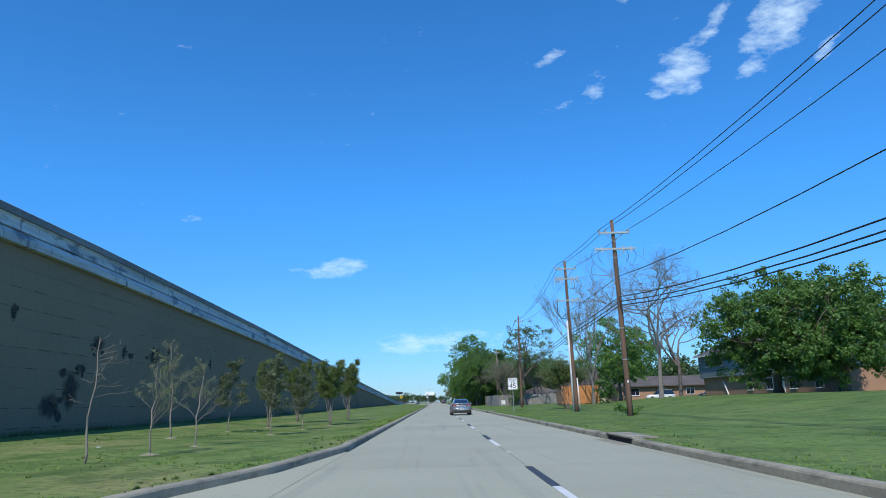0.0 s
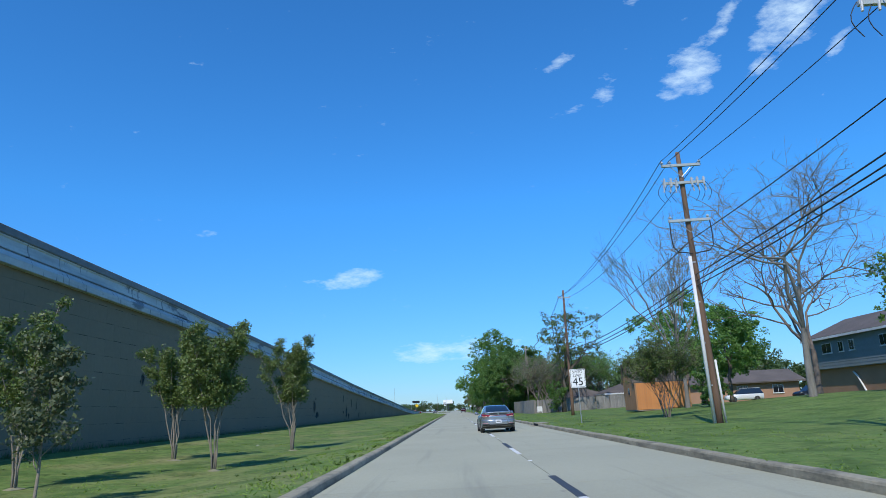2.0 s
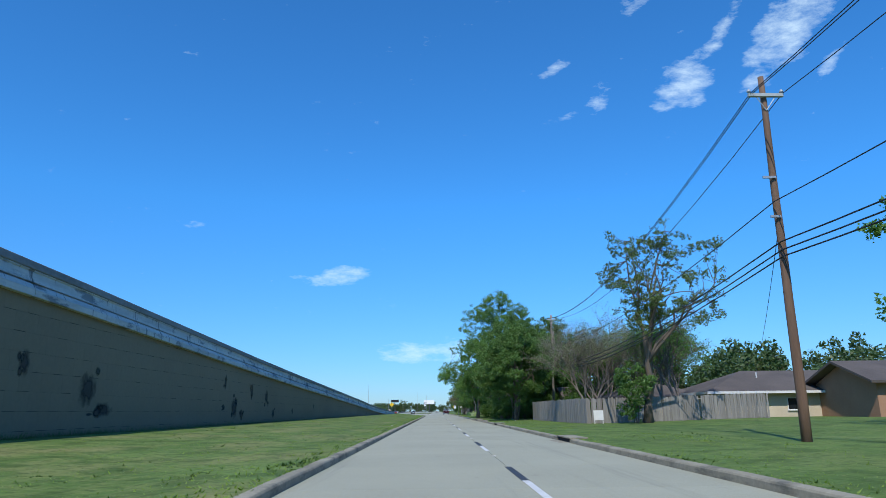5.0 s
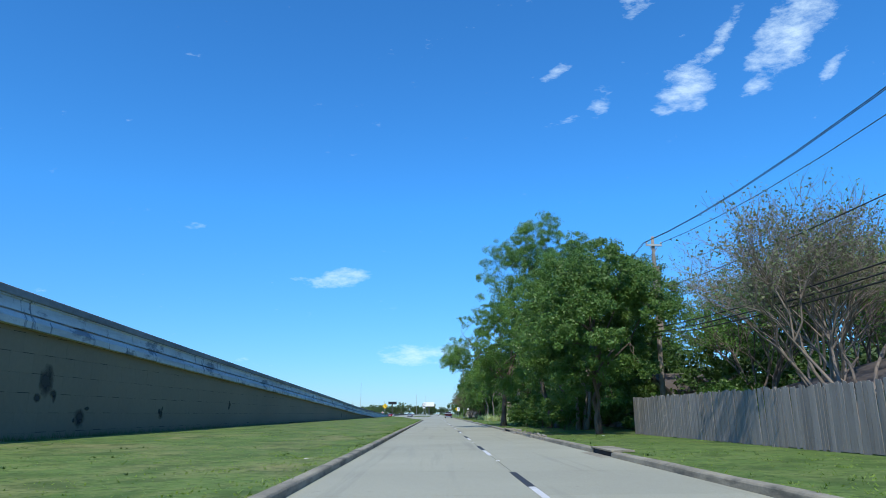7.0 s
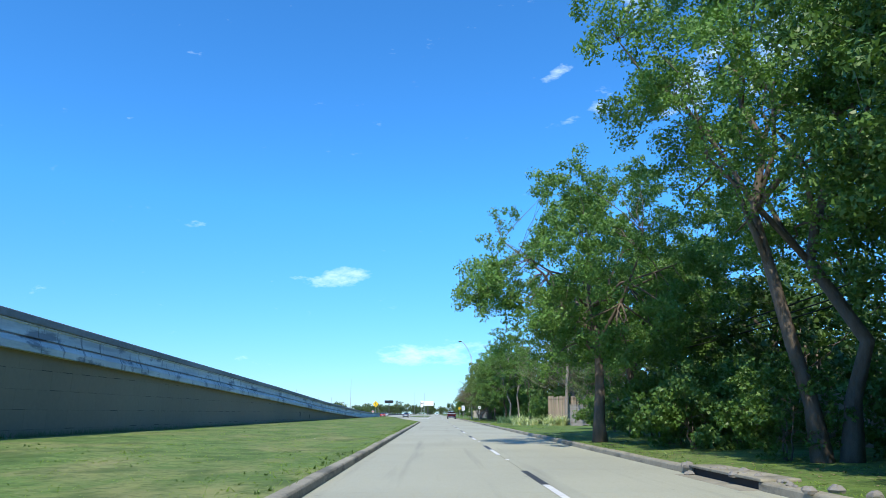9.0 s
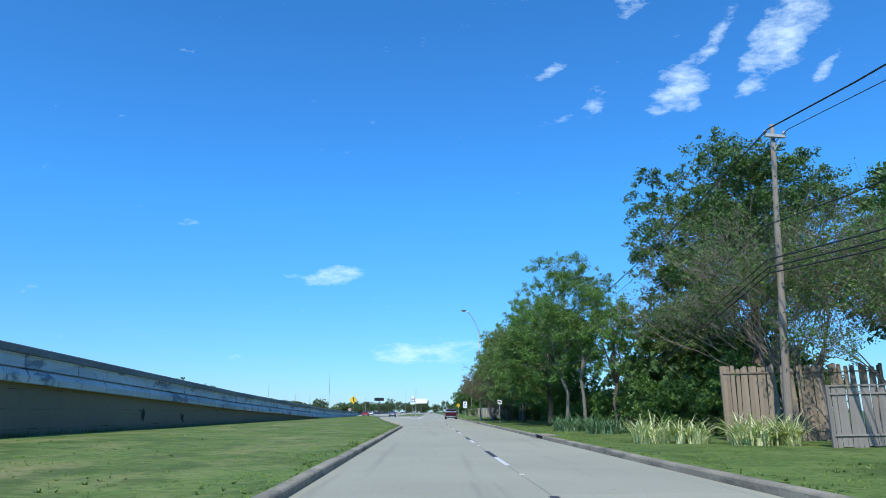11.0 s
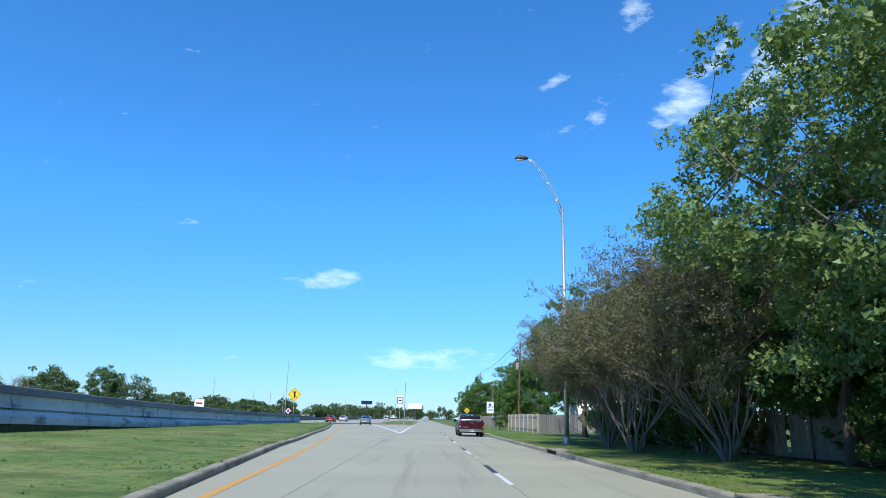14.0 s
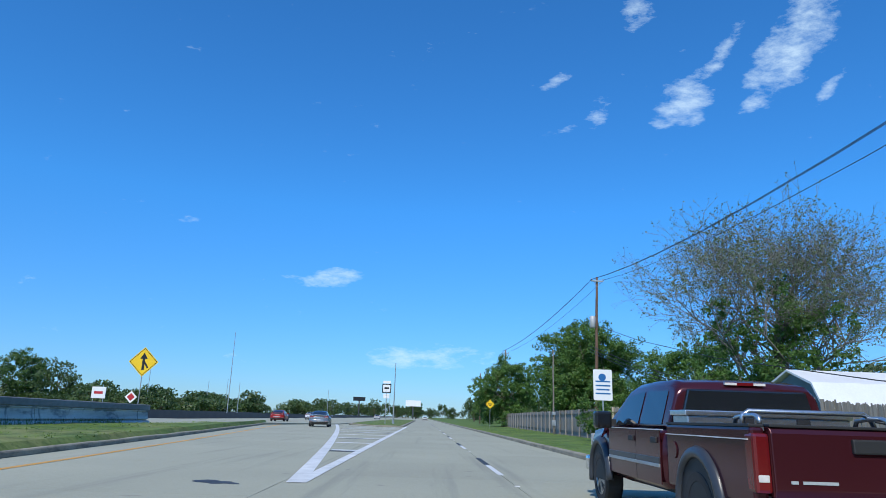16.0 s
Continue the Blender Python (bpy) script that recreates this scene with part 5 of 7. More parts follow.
def utility_pole(x, y, height, label, lean=(0.0, 0.0), wood="pole_wood", radius=0.17):
    ob = thing("utility_pole", pose(x, y, lawn(x, y) - 0.05, lean[1], lean[0], 0), label, "utility pole", "roadside utility poles")
    n = 9
    part("pole", Geo().tube([(0.012 * math.sin(i * 1.7), 0.012 * math.cos(i * 1.3), height * i / n - (0.3 if i == 0 else 0)) for i in range(n + 1)], [radius * (1 - 0.42 * i / n) for i in range(n + 1)], 12), M[wood], ob, smooth=True)
    return ob


p1 = utility_pole(9.3, 37.3, 11.6, "tall brown wooden utility pole with two cross-arms", (-0.6, 0))
cross_arm(p1, 10.75, 0.92, pins=(-0.88, -0.5, 0.88))
low = cross_arm(p1, 9.75, 1.22, pins=(), brace=True)
for x, s in ((-1.15, -1), (-0.75, -1), (0.45, 1), (0.9, 1)):
    hanger(low, x, 9.85, 0.35, s)
part("ground_wire", Geo().tube([(0.12, -0.13, 0.1), (0.11, -0.12, 5), (0.1, -0.1, 9.6)], 0.012, 5), M["cable"], p1)
part("tag", Geo().box(-0.05, 0.05, -0.19, -0.175, 1.9, 2.02), M["trim_white"], p1, "small pale tag plate")
for z in (3.2, 5.0):
    part("band", Geo().tube([(0, 0, z), (0, 0, z + 0.05)], [0.168, 0.168], 12), M["galvanised"], p1)
part("conduit", Geo().tube([(0.02, 0.2, 0.0), (0.02, 0.185, 3.6)], 0.035, 8), M["pvc"], p1, "thin white conduit up the pole")

p2 = utility_pole(9.45, 52.6, 12.3, "tall brown utility pole with cut-outs and a white cable riser", (-0.8, 0))
cross_arm(p2, 11.6, 0.9, pins=(-0.86, -0.5, 0.86))
mid = cross_arm(p2, 10.75, 0.95, pins=(), brace=False)
for x, s in ((-0.9, -1), (-0.6, -1), (-0.35, -1), (0.35, 1), (0.6, 1), (0.9, 1)):
    hanger(mid, x, 10.85, 0.55, s)
    part("arrester", Geo().tube([(x, -0.3, 10.55), (x, -0.3, 10.95)], [0.05, 0.05], 8), M["ceramic"], mid)
lowarm = cross_arm(p2, 8.95, 0.95, pins=(-0.85, 0.85), brace=True)
for s in (-1, 1):
    drop = [(s * 0.9, -0.2, 8.95), (s * 0.93, -0.2, 8.4), (s * 0.9, -0.2, 7.75), (s * 0.7, -0.2, 7.5), (s * 0.3, -0.17, 7.45), (s * 0.05, -0.15, 7.4)]
    part("cable_loop", Geo().tube(drop, 0.025, 6), M["cable"], lowarm)
part("riser", Geo().tube([(-0.24, -0.1, 0.0), (-0.2, -0.1, 7.3)], 0.075, 10), M["pvc"], p2, "white cable riser pipe", smooth=True)
part("riser", Geo().tube([(0.3, 0.05, 0.0), (0.25, 0.04, 2.7)], 0.05, 8), M["pvc"], p2, "short white conduit", smooth=True)
for z in (1.6, 3.4, 5.2, 7.0):
    part("bracket", Geo().box(-0.3, 0.02, -0.12, -0.06, z, z + 0.05), M["galvanised"], p2)

p3 = utility_pole(10.0, 91.0, 12.6, "brown wooden utility pole with one short cross-arm", (0.6, 0))
cross_arm(p3, 11.8, 0.62, pins=(-0.58, 0.58))
part("bracket", Geo().box(-0.45, 0.0, -0.2, -0.14, 8.7, 8.78).box(-0.35, 0.0, -0.2, -0.14, 7.3, 7.38), M["galvanised"], p3)
p4 = utility_pole(11.8, 146.3, 11.9, "grey weathered utility pole among the trees", (1.0, 0), "pole_grey")
cross_arm(p4, 11.3, 0.5, pins=(-0.45, 0.45))
part("splice", Geo().tube([(0.2, 0, 6.0), (0.2, 0, 10.0)], 0.12, 8), M["pole_grey"], p4, "grey stub pole strapped alongside")
p5 = utility_pole(10.55, 207.6, 12.0, "grey-brown utility pole behind the reed clumps", (4.0, 0), "pole_grey", 0.15)
cross_arm(p5, 11.45, 0.4, pins=(-0.36, 0.36))
p6 = utility_pole(13.0, 353.0, 13.6, "brown utility pole with a transformer can", (1.6, 0))
cross_arm(p6, 13.2, 0.55, pins=(-0.5, 0.5))
part("transformer", Geo().tube([(-0.38, -0.1, 9.0), (-0.38, -0.1, 9.05), (-0.38, -0.1, 9.95), (-0.38, -0.1, 10.05)], [0.2, 0.26, 0.26, 0.18], 12), M["ceramic"], p6, "pale grey transformer can", smooth=True)
p7 = utility_pole(10.4, 398.0, 11.5, "brown utility pole far along the road", (2.0, 0))
cross_arm(p7, 11.0, 0.5, pins=(-0.45, 0.45))
p8 = utility_pole(8.6, 349.0, 6.6, "thin pale post beside the fence", (0, 0), "pole_grey", 0.07)
part("meter_box", Geo().box(-0.15, 0.15, -0.18, -0.06, 0.7, 1.1).box(-0.12, 0.12, -0.18, -0.06, 1.5, 1.75), M["galvanised"], p8, bevel=0.01)
utility_pole(11.0, 445.0, 11.0, "brown utility pole far along the road", (0, 0))


def cable(points, sag, radius, label="black overhead cable between the poles"):
    for a, b in zip(points[:-1], points[1:]):
        a, b = Vector(a), Vector(b)
        g = Geo().tube([a.lerp(b, t / 12) - Vector((0, 0, sag * 4 * (t / 12) * (1 - t / 12) * ((b - a).length / 45) ** 2)) for t in range(13)], radius, 5, cap=False)
        ob = new("overhead_cable", g.mesh("overhead_cable", M["cable"]))
        tagged(ob, label, "cable", "overhead cables")


for dx0, dx3 in ((-0.88, -0.58), (-0.5, -0.5), (0.88, 0.58)):
    cable([(9.3 + dx0, -22, 11.2), (9.15 + dx0, 37.1, 11.05)], 0.77, 0.016)
    cable([(9.15 + dx0, 37.1, 11.05), (9.25 + dx0, 52.4, 11.95), (10.15 + dx3, 90.8, 12.0)], 1.2, 0.016)
    cable([(10.15 + dx3, 90.8, 12.0), (11.9 + dx3, 146.1, 11.6), (11.3 + dx3 * 0.7, 207.1, 11.7)], 1.3, 0.016)
    cable([(11.3 + dx3 * 0.7, 207.1, 11.7), (11.5 + dx3, 280, 10.9), (13.4 + dx3, 352.8, 13.5), (10.8 + dx3, 397.8, 11.4)], 0.75, 0.016)
cable([(9.0, -22, 8.0), (9.2, 37.1, 8.2)], 0.77, 0.02)
cable([(9.2, 37.1, 8.2), (9.3, 52.4, 8.2), (9.9, 90.8, 8.0), (11.0, 146.1, 8.3), (10.2, 207.1, 7.8), (13.2, 352.8, 9.4)], 0.8, 0.02)
for dz, dx in ((0, 0), (-0.28, 0.1), (-0.5, -0.12)):
    cable([(9.1 + dx, -22, 6.4 + dz), (9.2, 37.1, 7.0 + dz)], 0.91, 0.026)
    cable([(9.2, 37.1, 7.0 + dz), (9.3, 52.4, 6.6 + dz), (9.95, 90.8, 6.6 + dz), (11.2, 146.1, 6.2 + dz), (10.3, 207.1, 6.6 + dz), (12.6, 352.8, 7.6 + dz)], 0.75, 0.026)
cable([(10.0, 91.0, 7.0), (28.0, 131.0, 4.6)], 0.4, 0.012, "thin service cable to the house")

# ---- street lamp ----
lamp = thing("street_lamp", pose(5.72, 283.4, 0.18), "tall galvanised street lamp with a curved truss arm", "street lamp")
part("mast", Geo().tube([(0, 0, -0.1), (0, 0, 6), (0.02, 0, 13.0)], [0.13, 0.105, 0.075], 12), M["galvanised"], lamp, smooth=True)
part("base_plate", Geo().box(-0.2, 0.2, -0.2, 0.2, -0.05, 0.04).tube([(0, 0, 0.0), (0, 0, 0.35)], [0.17, 0.15], 12), M["galvanised"], lamp)
upper = [(0.0, 0, 12.8), (-0.25, 0, 13.6), (-0.75, 0, 14.6), (-1.25, 0, 15.4), (-1.7, 0, 15.85), (-2.1, 0, 15.98)]
lower = [(0.0, 0, 12.4), (-0.35, 0, 13.4), (-0.85, 0, 14.45), (-1.28, 0, 15.25), (-1.7, 0, 15.75), (-2.0, 0, 15.95)]
arm = part("truss_arm", Geo().tube(upper, 0.032, 8).tube(lower, 0.028, 8), M["galvanised"], lamp, smooth=True)
for a, b in zip(upper[1:4], lower[1:4]):
    part("strut", Geo().tube([a, b], 0.018, 6), M["galvanised"], arm)
head = part("lamp_head", Geo().tube([(-1.95, 0, 16.0), (-2.15, 0, 16.02), (-2.5, 0, 16.02), (-2.7, 0, 15.98)], [0.06, 0.13, 0.15, 0.06], 10), M["dark_metal"], lamp, "dark cobra lamp head", smooth=True)
part("lens", Geo().tube([(-2.2, 0, 15.93), (-2.5, 0, 15.91), (-2.62, 0, 15.93)], [0.07, 0.1, 0.05], 8), M["tail_clear"], head)

# ---- road signs ----
def sign_post(parent, h, r=0.03):
    part("post", Geo().tube([(0, 0.03, -0.2), (0, 0.03, h)], r, 8), M["galvanised"], parent)


def text_part(body, size, parent, mat, x, z, y=-0.012, name="lettering"):
    cu = bpy.data.curves.new(name, "FONT")
    cu.body, cu.size, cu.align_x, cu.align_y, cu.extrude = body, size, "CENTER", "CENTER", 0.002
    ob = new("text_source", cu)
    me = bpy.data.meshes.new_from_object(ob)
    bpy.data.objects.remove(ob)
    me.materials.clear()
    me.materials.append(mat)
    return part(name, me, None, parent, at=pose(x, y, z, 90, 0, 0))


def plate_shape(w, h, z, r=0.05):
    out = []
    for cx, cz, a0 in ((w / 2 - r, z + h / 2 - r, 0), (-w / 2 + r, z + h / 2 - r, 90), (-w / 2 + r, z - h / 2 + r, 180), (w / 2 - r, z - h / 2 + r, 270)):
        out += [(cx + r * math.cos(radians(a0 + k * 30)), cz + r * math.sin(radians(a0 + k * 30))) for k in range(4)]
    return out


sl = thing("speed_limit_sign", stand(5.75, 63.9), "white 45 speed limit sign on a steel post", "road sign")
sign_post(sl, 2.6)
pl = part("plate", Geo().prism(plate_shape(0.91, 1.1, 2.62), -0.008, 0.008), M["sign_white"], sl)
g = Geo()
ring_out, ring_in = plate_shape(0.85, 1.04, 2.62), plate_shape(0.81, 1.0, 2.62, 0.04)
k = len(ring_out)
g.add([(a, -0.0105, b) for a, b in ring_out] + [(a, -0.0105, b) for a, b in ring_in], [(i, (i + 1) % k, k + (i + 1) % k, k + i) for i in range(k)])
part("border", g, M["sign_black"], pl)
text_part("SPEED", 0.23, pl, M["sign_black"], 0, 2.99)
text_part("LIMIT", 0.23, pl, M["sign_black"], 0, 2.77)
text_part("45", 0.66, pl, M["sign_black"], 0, 2.4)


def diamond_sign(x, y, z, size, label, arrow):
    s = thing("warning_sign", stand(x, y), label, "road sign")
    sign_post(s, z - lawn(x, y) + size * 0.4)
    zz = z - lawn(x, y)
    h = size / 2
    pl = part("plate", Geo().prism([(0, zz + h), (-h, zz), (0, zz - h), (h, zz)], -0.008, 0.008), M["sign_yellow"], s, bevel=0.0)
    b = h * 0.93
    c = h * 0.88
    g = Geo().add([(0, -0.0105, zz + b), (-b, -0.0105, zz), (0, -0.0105, zz - b), (b, -0.0105, zz), (0, -0.0105, zz + c), (-c, -0.0105, zz), (0, -0.0105, zz - c), (c, -0.0105, zz)], [(i, (i + 1) % 4, 4 + (i + 1) % 4, 4 + i) for i in range(4)])
    part("border", g, M["sign_black"], pl)
    part("symbol", arrow(zz, h), M["sign_black"], pl)
    return s


def merge_symbol(z, h):
    w = h * 0.085
    g = Geo().prism([(-w, z - h * 0.55), (w, z - h * 0.55), (w, z + h * 0.2), (h * 0.25, z + h * 0.2), (0, z + h * 0.62), (-h * 0.25, z + h * 0.2), (-w, z + h * 0.2)], -0.013, -0.009)
    return g.prism([(h * 0.38, z - h * 0.38), (h * 0.27, z - h * 0.42), (w * 0.6, z - h * 0.1), (w * 0.6, z + h * 0.1)], -0.0132, -0.009)


def bump_symbol(z, h):
    return Geo().prism([(-h * 0.45, z - h * 0.05), (h * 0.45, z - h * 0.05), (h * 0.45, z + h * 0.12), (-h * 0.45, z + h * 0.12)], -0.013, -0.009).prism([(-h * 0.25, z - h * 0.3), (h * 0.25, z - h * 0.3), (h * 0.25, z - h * 0.18), (-h * 0.25, z - h * 0.18)], -0.013, -0.009)


diamond_sign(-18.95, 337.3, 3.95, 1.8, "yellow diamond merge warning sign with black arrow", merge_symbol)
diamond_sign(6.8, 381.0, 3.05, 1.2, "yellow diamond warning sign with a black symbol", bump_symbol)

aw = thing("roadside_sign", stand(5.65, 323.4), "white notice sign with a blue emblem and lines of print", "road sign")
sign_post(aw, 2.1)
pl = part("plate", Geo().prism(plate_shape(0.78, 1.25, 2.55), -0.008, 0.008), M["sign_white"], aw)
part("emblem", Geo().prism([(0.16 * math.cos(k * 0.524) - 0.02, 2.86 + 0.15 * math.sin(k * 0.524)) for k in range(12)], -0.012, -0.009).prism([(-0.3, 2.66), (0.3, 2.66), (0.3, 2.72), (-0.3, 2.72)], -0.012, -0.009), M["sign_blue"], pl)
for i, w in enumerate((0.3, 0.27, 0.31)):
    part("print_bar", Geo().prism([(-w, 2.55 - 0.16 * i), (w, 2.55 - 0.16 * i), (w, 2.49 - 0.16 * i), (-w, 2.49 - 0.16 * i)], -0.012, -0.009), M["sign_blue"], pl)

ow = thing("arrow_sign", stand(5.35, 253.2), "small white sign with a black turn arrow", "road sign")
sign_post(ow, 2.0)
pl = part("plate", Geo().prism(plate_shape(0.42, 0.42, 2.1, 0.03), -0.008, 0.008), M["sign_white"], ow)
part("symbol", Geo().prism([(0.12, 1.98), (0.16, 2.02), (0.01, 2.17), (0.07, 2.22), (-0.14, 2.24), (-0.12, 2.03), (-0.06, 2.09)], -0.012, -0.009), M["sign_black"], pl)

rt = thing("route_sign", pose(-6.6, 386.0, 0.16), "route marker sign with an arrow plate on a tall post", "road sign")
sign_post(rt, 4.4, 0.05)
pl = part("plate", Geo().prism(plate_shape(1.2, 1.2, 4.6, 0.06), -0.01, 0.01), M["sign_black"], rt)
part("shield", Geo().prism(plate_shape(0.95, 0.95, 4.6, 0.1), -0.016, -0.011), M["sign_white"], pl)
part("print_bar", Geo().prism([(-0.3, 4.5), (0.3, 4.5), (0.3, 4.75), (-0.3, 4.75)], -0.02, -0.016), M["sign_black"], pl)
part("top_plate", Geo().prism(plate_shape(1.0, 0.35, 5.42, 0.04), -0.01, 0.01), M["sign_white"], rt)
part("arrow_plate", Geo().prism(plate_shape(0.8, 0.6, 3.6, 0.04), -0.01, 0.01), M["sign_white"], rt)
for x, y, h in ((-5.8, 392, 8.5), (-36.0, 416.0, 15.0), (-52, 470, 9), (-44, 452, 7.5), (-66, 455, 12), (-60, 480, 9), (-33, 520, 9), (-14.5, 560, 14)):
    mp = thing("mast", pose(x, y, 0.1), "thin grey mast beside the highway", "mast", "highway masts")
    part("pole", Geo().tube([(0, 0, -0.2), (0, 0, h)], [0.09, 0.05], 8), M["galvanised"], mp)
    part("base", Geo().tube([(0, 0, -0.1), (0, 0, 0.5)], [0.2, 0.16], 8), M["galvanised"], mp)

rs = thing("shop_sign", pose(-53.5, 405.0, -0.7), "white roadside board with a red panel", "sign")
part("board", Geo().box(-1.1, 1.1, -0.06, 0.06, 3.2, 5.0), M["sign_white"], rs, bevel=0.02)
part("panel", Geo().box(-0.7, 0.7, -0.075, -0.061, 3.9, 4.3), M["sign_red"], rs)
part("post", Geo().tube([(-0.8, 0, -0.3), (-0.8, 0, 3.3)], 0.06, 8).tube([(0.8, 0, -0.3), (0.8, 0, 3.3)], 0.06, 8), M["galvanised"], rs)
sd = thing("delineator_sign", pose(-19.8, 338.2, 0.2), "small pale diamond marker at the end of the parapet", "road sign")
sign_post(sd, 1.2)
part("plate", Geo().prism([(0, 2.0), (-0.38, 1.62), (0, 1.24), (0.38, 1.62)], -0.008, 0.008), M["sign_white"], sd)
part("panel", Geo().prism([(0, 1.86), (-0.24, 1.62), (0, 1.38), (0.24, 1.62)], -0.012, -0.009), M["sign_red"], sd)
bb = thing("billboard", pose(-8.0, 760.0, 0.0), "large white billboard far ahead", "billboard")
part("panel", Geo().box(-5.2, 5.2, -0.3, 0.3, 8.2, 12.2), M["sign_white"], bb)
part("post", Geo().tube([(0, 0.4, -1), (0, 0.4, 9)], 0.5, 10), M["dark_metal"], bb)
bb = thing("overhead_sign", pose(-39.5, 700.0, 0.0), "dark highway sign on a tall post far ahead", "road sign")
part("panel", Geo().box(-3.6, 3.6, -0.3, 0.3, 9.5, 11.8), M["sign_black"], bb)
part("post", Geo().tube([(0, 0.4, -1), (0, 0.4, 10)], 0.35, 10), M["dark_metal"], bb)

# ---- fences ----
def fence(line, height, board, mat, label, seed, gap=0.012, back_rails=True, tilt=1.5, top_rail=False):
    """A picket fence along a line of points: every board, post and rail a part."""
    r = random.Random(seed)
    x0, y0 = line[0]
    ob = thing("wooden_fence", pose(x0, y0, lawn(x0, y0)), label, "fence")
    shapes = []
    for k in range(3):
        h = height * (1 + (k - 1) * 0.02)
        shapes.append(Geo().prism([(0.0, 0.0), (board, 0.0), (board, h - 0.03), (board * 0.75, h), (board * 0.25, h), (0.0, h - 0.03)], -0.009, 0.009).mesh("picket", M[mat]))
    rails = Geo()
    for (ax, ay), (bx, by) in zip(line[:-1], line[1:]):
        d = Vector((bx - ax, by - ay, 0))
        L, ang = d.length, math.degrees(math.atan2(by - ay, bx - ax))
        n = int(L / (board + gap))
        for i in range(n):
            if r.random() < 0.012:
                continue
            q = Vector((ax, ay, 0)) + d * (i / n)
            z = lawn(q.x, q.y) - lawn(x0, y0)
            part("picket", shapes[r.randrange(3)], None, ob, at=pose(q.x - x0, q.y - y0, z + r.uniform(-0.03, 0.03), 0, r.gauss(0, tilt * 0.6), ang + r.gauss(0, tilt)))
        posts = max(2, int(L / 2.4))
        for i in range(posts + 1):
            q = Vector((ax, ay, 0)) + d * (i / posts)
            side = Vector((-d.y, d.x, 0)).normalized() * (0.07 if back_rails else -0.07)
            z = lawn(q.x, q.y) - lawn(x0, y0)
            part("post", Geo().box(-0.045, 0.045, -0.045, 0.045, -0.2, height + 0.03), M[mat], ob, at=pose(q.x - x0 + side.x, q.y - y0 + side.y, z, 0, 0, ang))
        for zr in (0.35, height - 0.25) + ((height,) if top_rail else ()):
            a3 = Vector((ax - x0, ay - y0, lawn(ax, ay) - lawn(x0, y0) + zr))
            b3 = Vector((bx - x0, by - y0, lawn(bx, by) - lawn(x0, y0) + zr))
            side = Vector((-d.y, d.x, 0)).normalized() * (0.03 if back_rails else -0.03)
            part("rail", Geo().tube([a3 + side, b3 + side], 0.035, 4), M[mat], ob)
    return ob


fence([(24.5, 122.4), (9.75, 120.4), (9.2, 128.0), (8.8, 142.2)], 1.85, 0.14, "fence", "weathered grey picket fence round a back garden", 1, back_rails=False)
fence([(10.5, 205.0), (21.0, 204.0)], 1.85, 0.14, "fence", "weathered grey fence with outside rails and posts", 2, back_rails=False, top_rail=True)
fence([(9.3, 209.7), (15.2, 209.2)], 2.75, 0.15, "fence_brown", "tall grey-brown picket fence overgrown with vines", 3, back_rails=False, tilt=2.5)
fence([(12.6, 233.0), (12.4, 262.0), (12.2, 300.0)], 1.8, 0.28, "fence_brown", "dark board fence in the shade of the trees", 4)
fence([(12.0, 150.0), (11.8, 185.5)], 1.8, 0.28, "fence_brown", "dark board fence in the shade of the elms", 5)
fence([(9.7, 315.3), (9.1, 334.0)], 1.85, 0.2, "fence_tan", "new tan board fence beside the road", 6)
fence([(8.9, 337.0), (9.6, 362.0), (10.6, 396.0)], 1.8, 0.2, "fence", "grey board fence running along the road", 7)
fence([(9.8, 315.0), (14.5, 319.0), (27.0, 321.0)], 1.8, 0.14, "fence", "grey picket fence in front of a barn-roofed shed", 8)
nb = thing("notice_board", stand(10.35, 119.4), "small white board leaning on short legs by the fence", "board")
part("panel", Geo().box(-0.36, 0.36, -0.02, 0.02, 0.28, 0.98), M["trim_white"], nb, bevel=0.01)
part("leg", Geo().box(-0.33, -0.28, -0.02, 0.02, -0.1, 0.3), M["trim_white"], nb)
part("leg", Geo().box(0.28, 0.33, -0.02, 0.02, -0.1, 0.3), M["trim_white"], nb)


# ---- buildings ----
def window(parent, w, h, m, sill=True):
    fr = part("window", Geo().box(-w / 2 - 0.06, w / 2 + 0.06, -0.05, 0.02, -h / 2 - 0.06, h / 2 + 0.06), M["trim_white"], parent, at=m)
    part("pane", Geo().box(-w / 2, -0.02, -0.058, -0.04, -h / 2, h / 2), M["glass_dark"], fr)
    part("pane", Geo().box(0.02, w / 2, -0.058, -0.04, -h / 2, h / 2), M["glass_dark"], fr)
    if sill:
        part("sill", Geo().box(-w / 2 - 0.1, w / 2 + 0.1, -0.12, 0.0, -h / 2 - 0.12, -h / 2 - 0.06), M["trim_white"], fr)


def gable_roof(x0, x1, y0, y1, z, rise, over=0.5, along="x"):
    g = Geo()
    if along == "x":
        ym = (y0 + y1) / 2
        g.prism([(y0 - over, z - 0.12), (ym, z + rise), (y1 + over, z - 0.12), (y1 + over, z + 0.06), (ym, z + rise + 0.2), (y0 - over, z + 0.06)], x0 - over, x1 + over, axis=0)
    else:
        xm = (x0 + x1) / 2
        g.prism([(x0 - over, z - 0.12), (xm, z + rise), (x1 + over, z - 0.12), (x1 + over, z + 0.06), (xm, z + rise + 0.2), (x0 - over, z + 0.06)], y0 - over, y1 + over, axis=1)
    return g


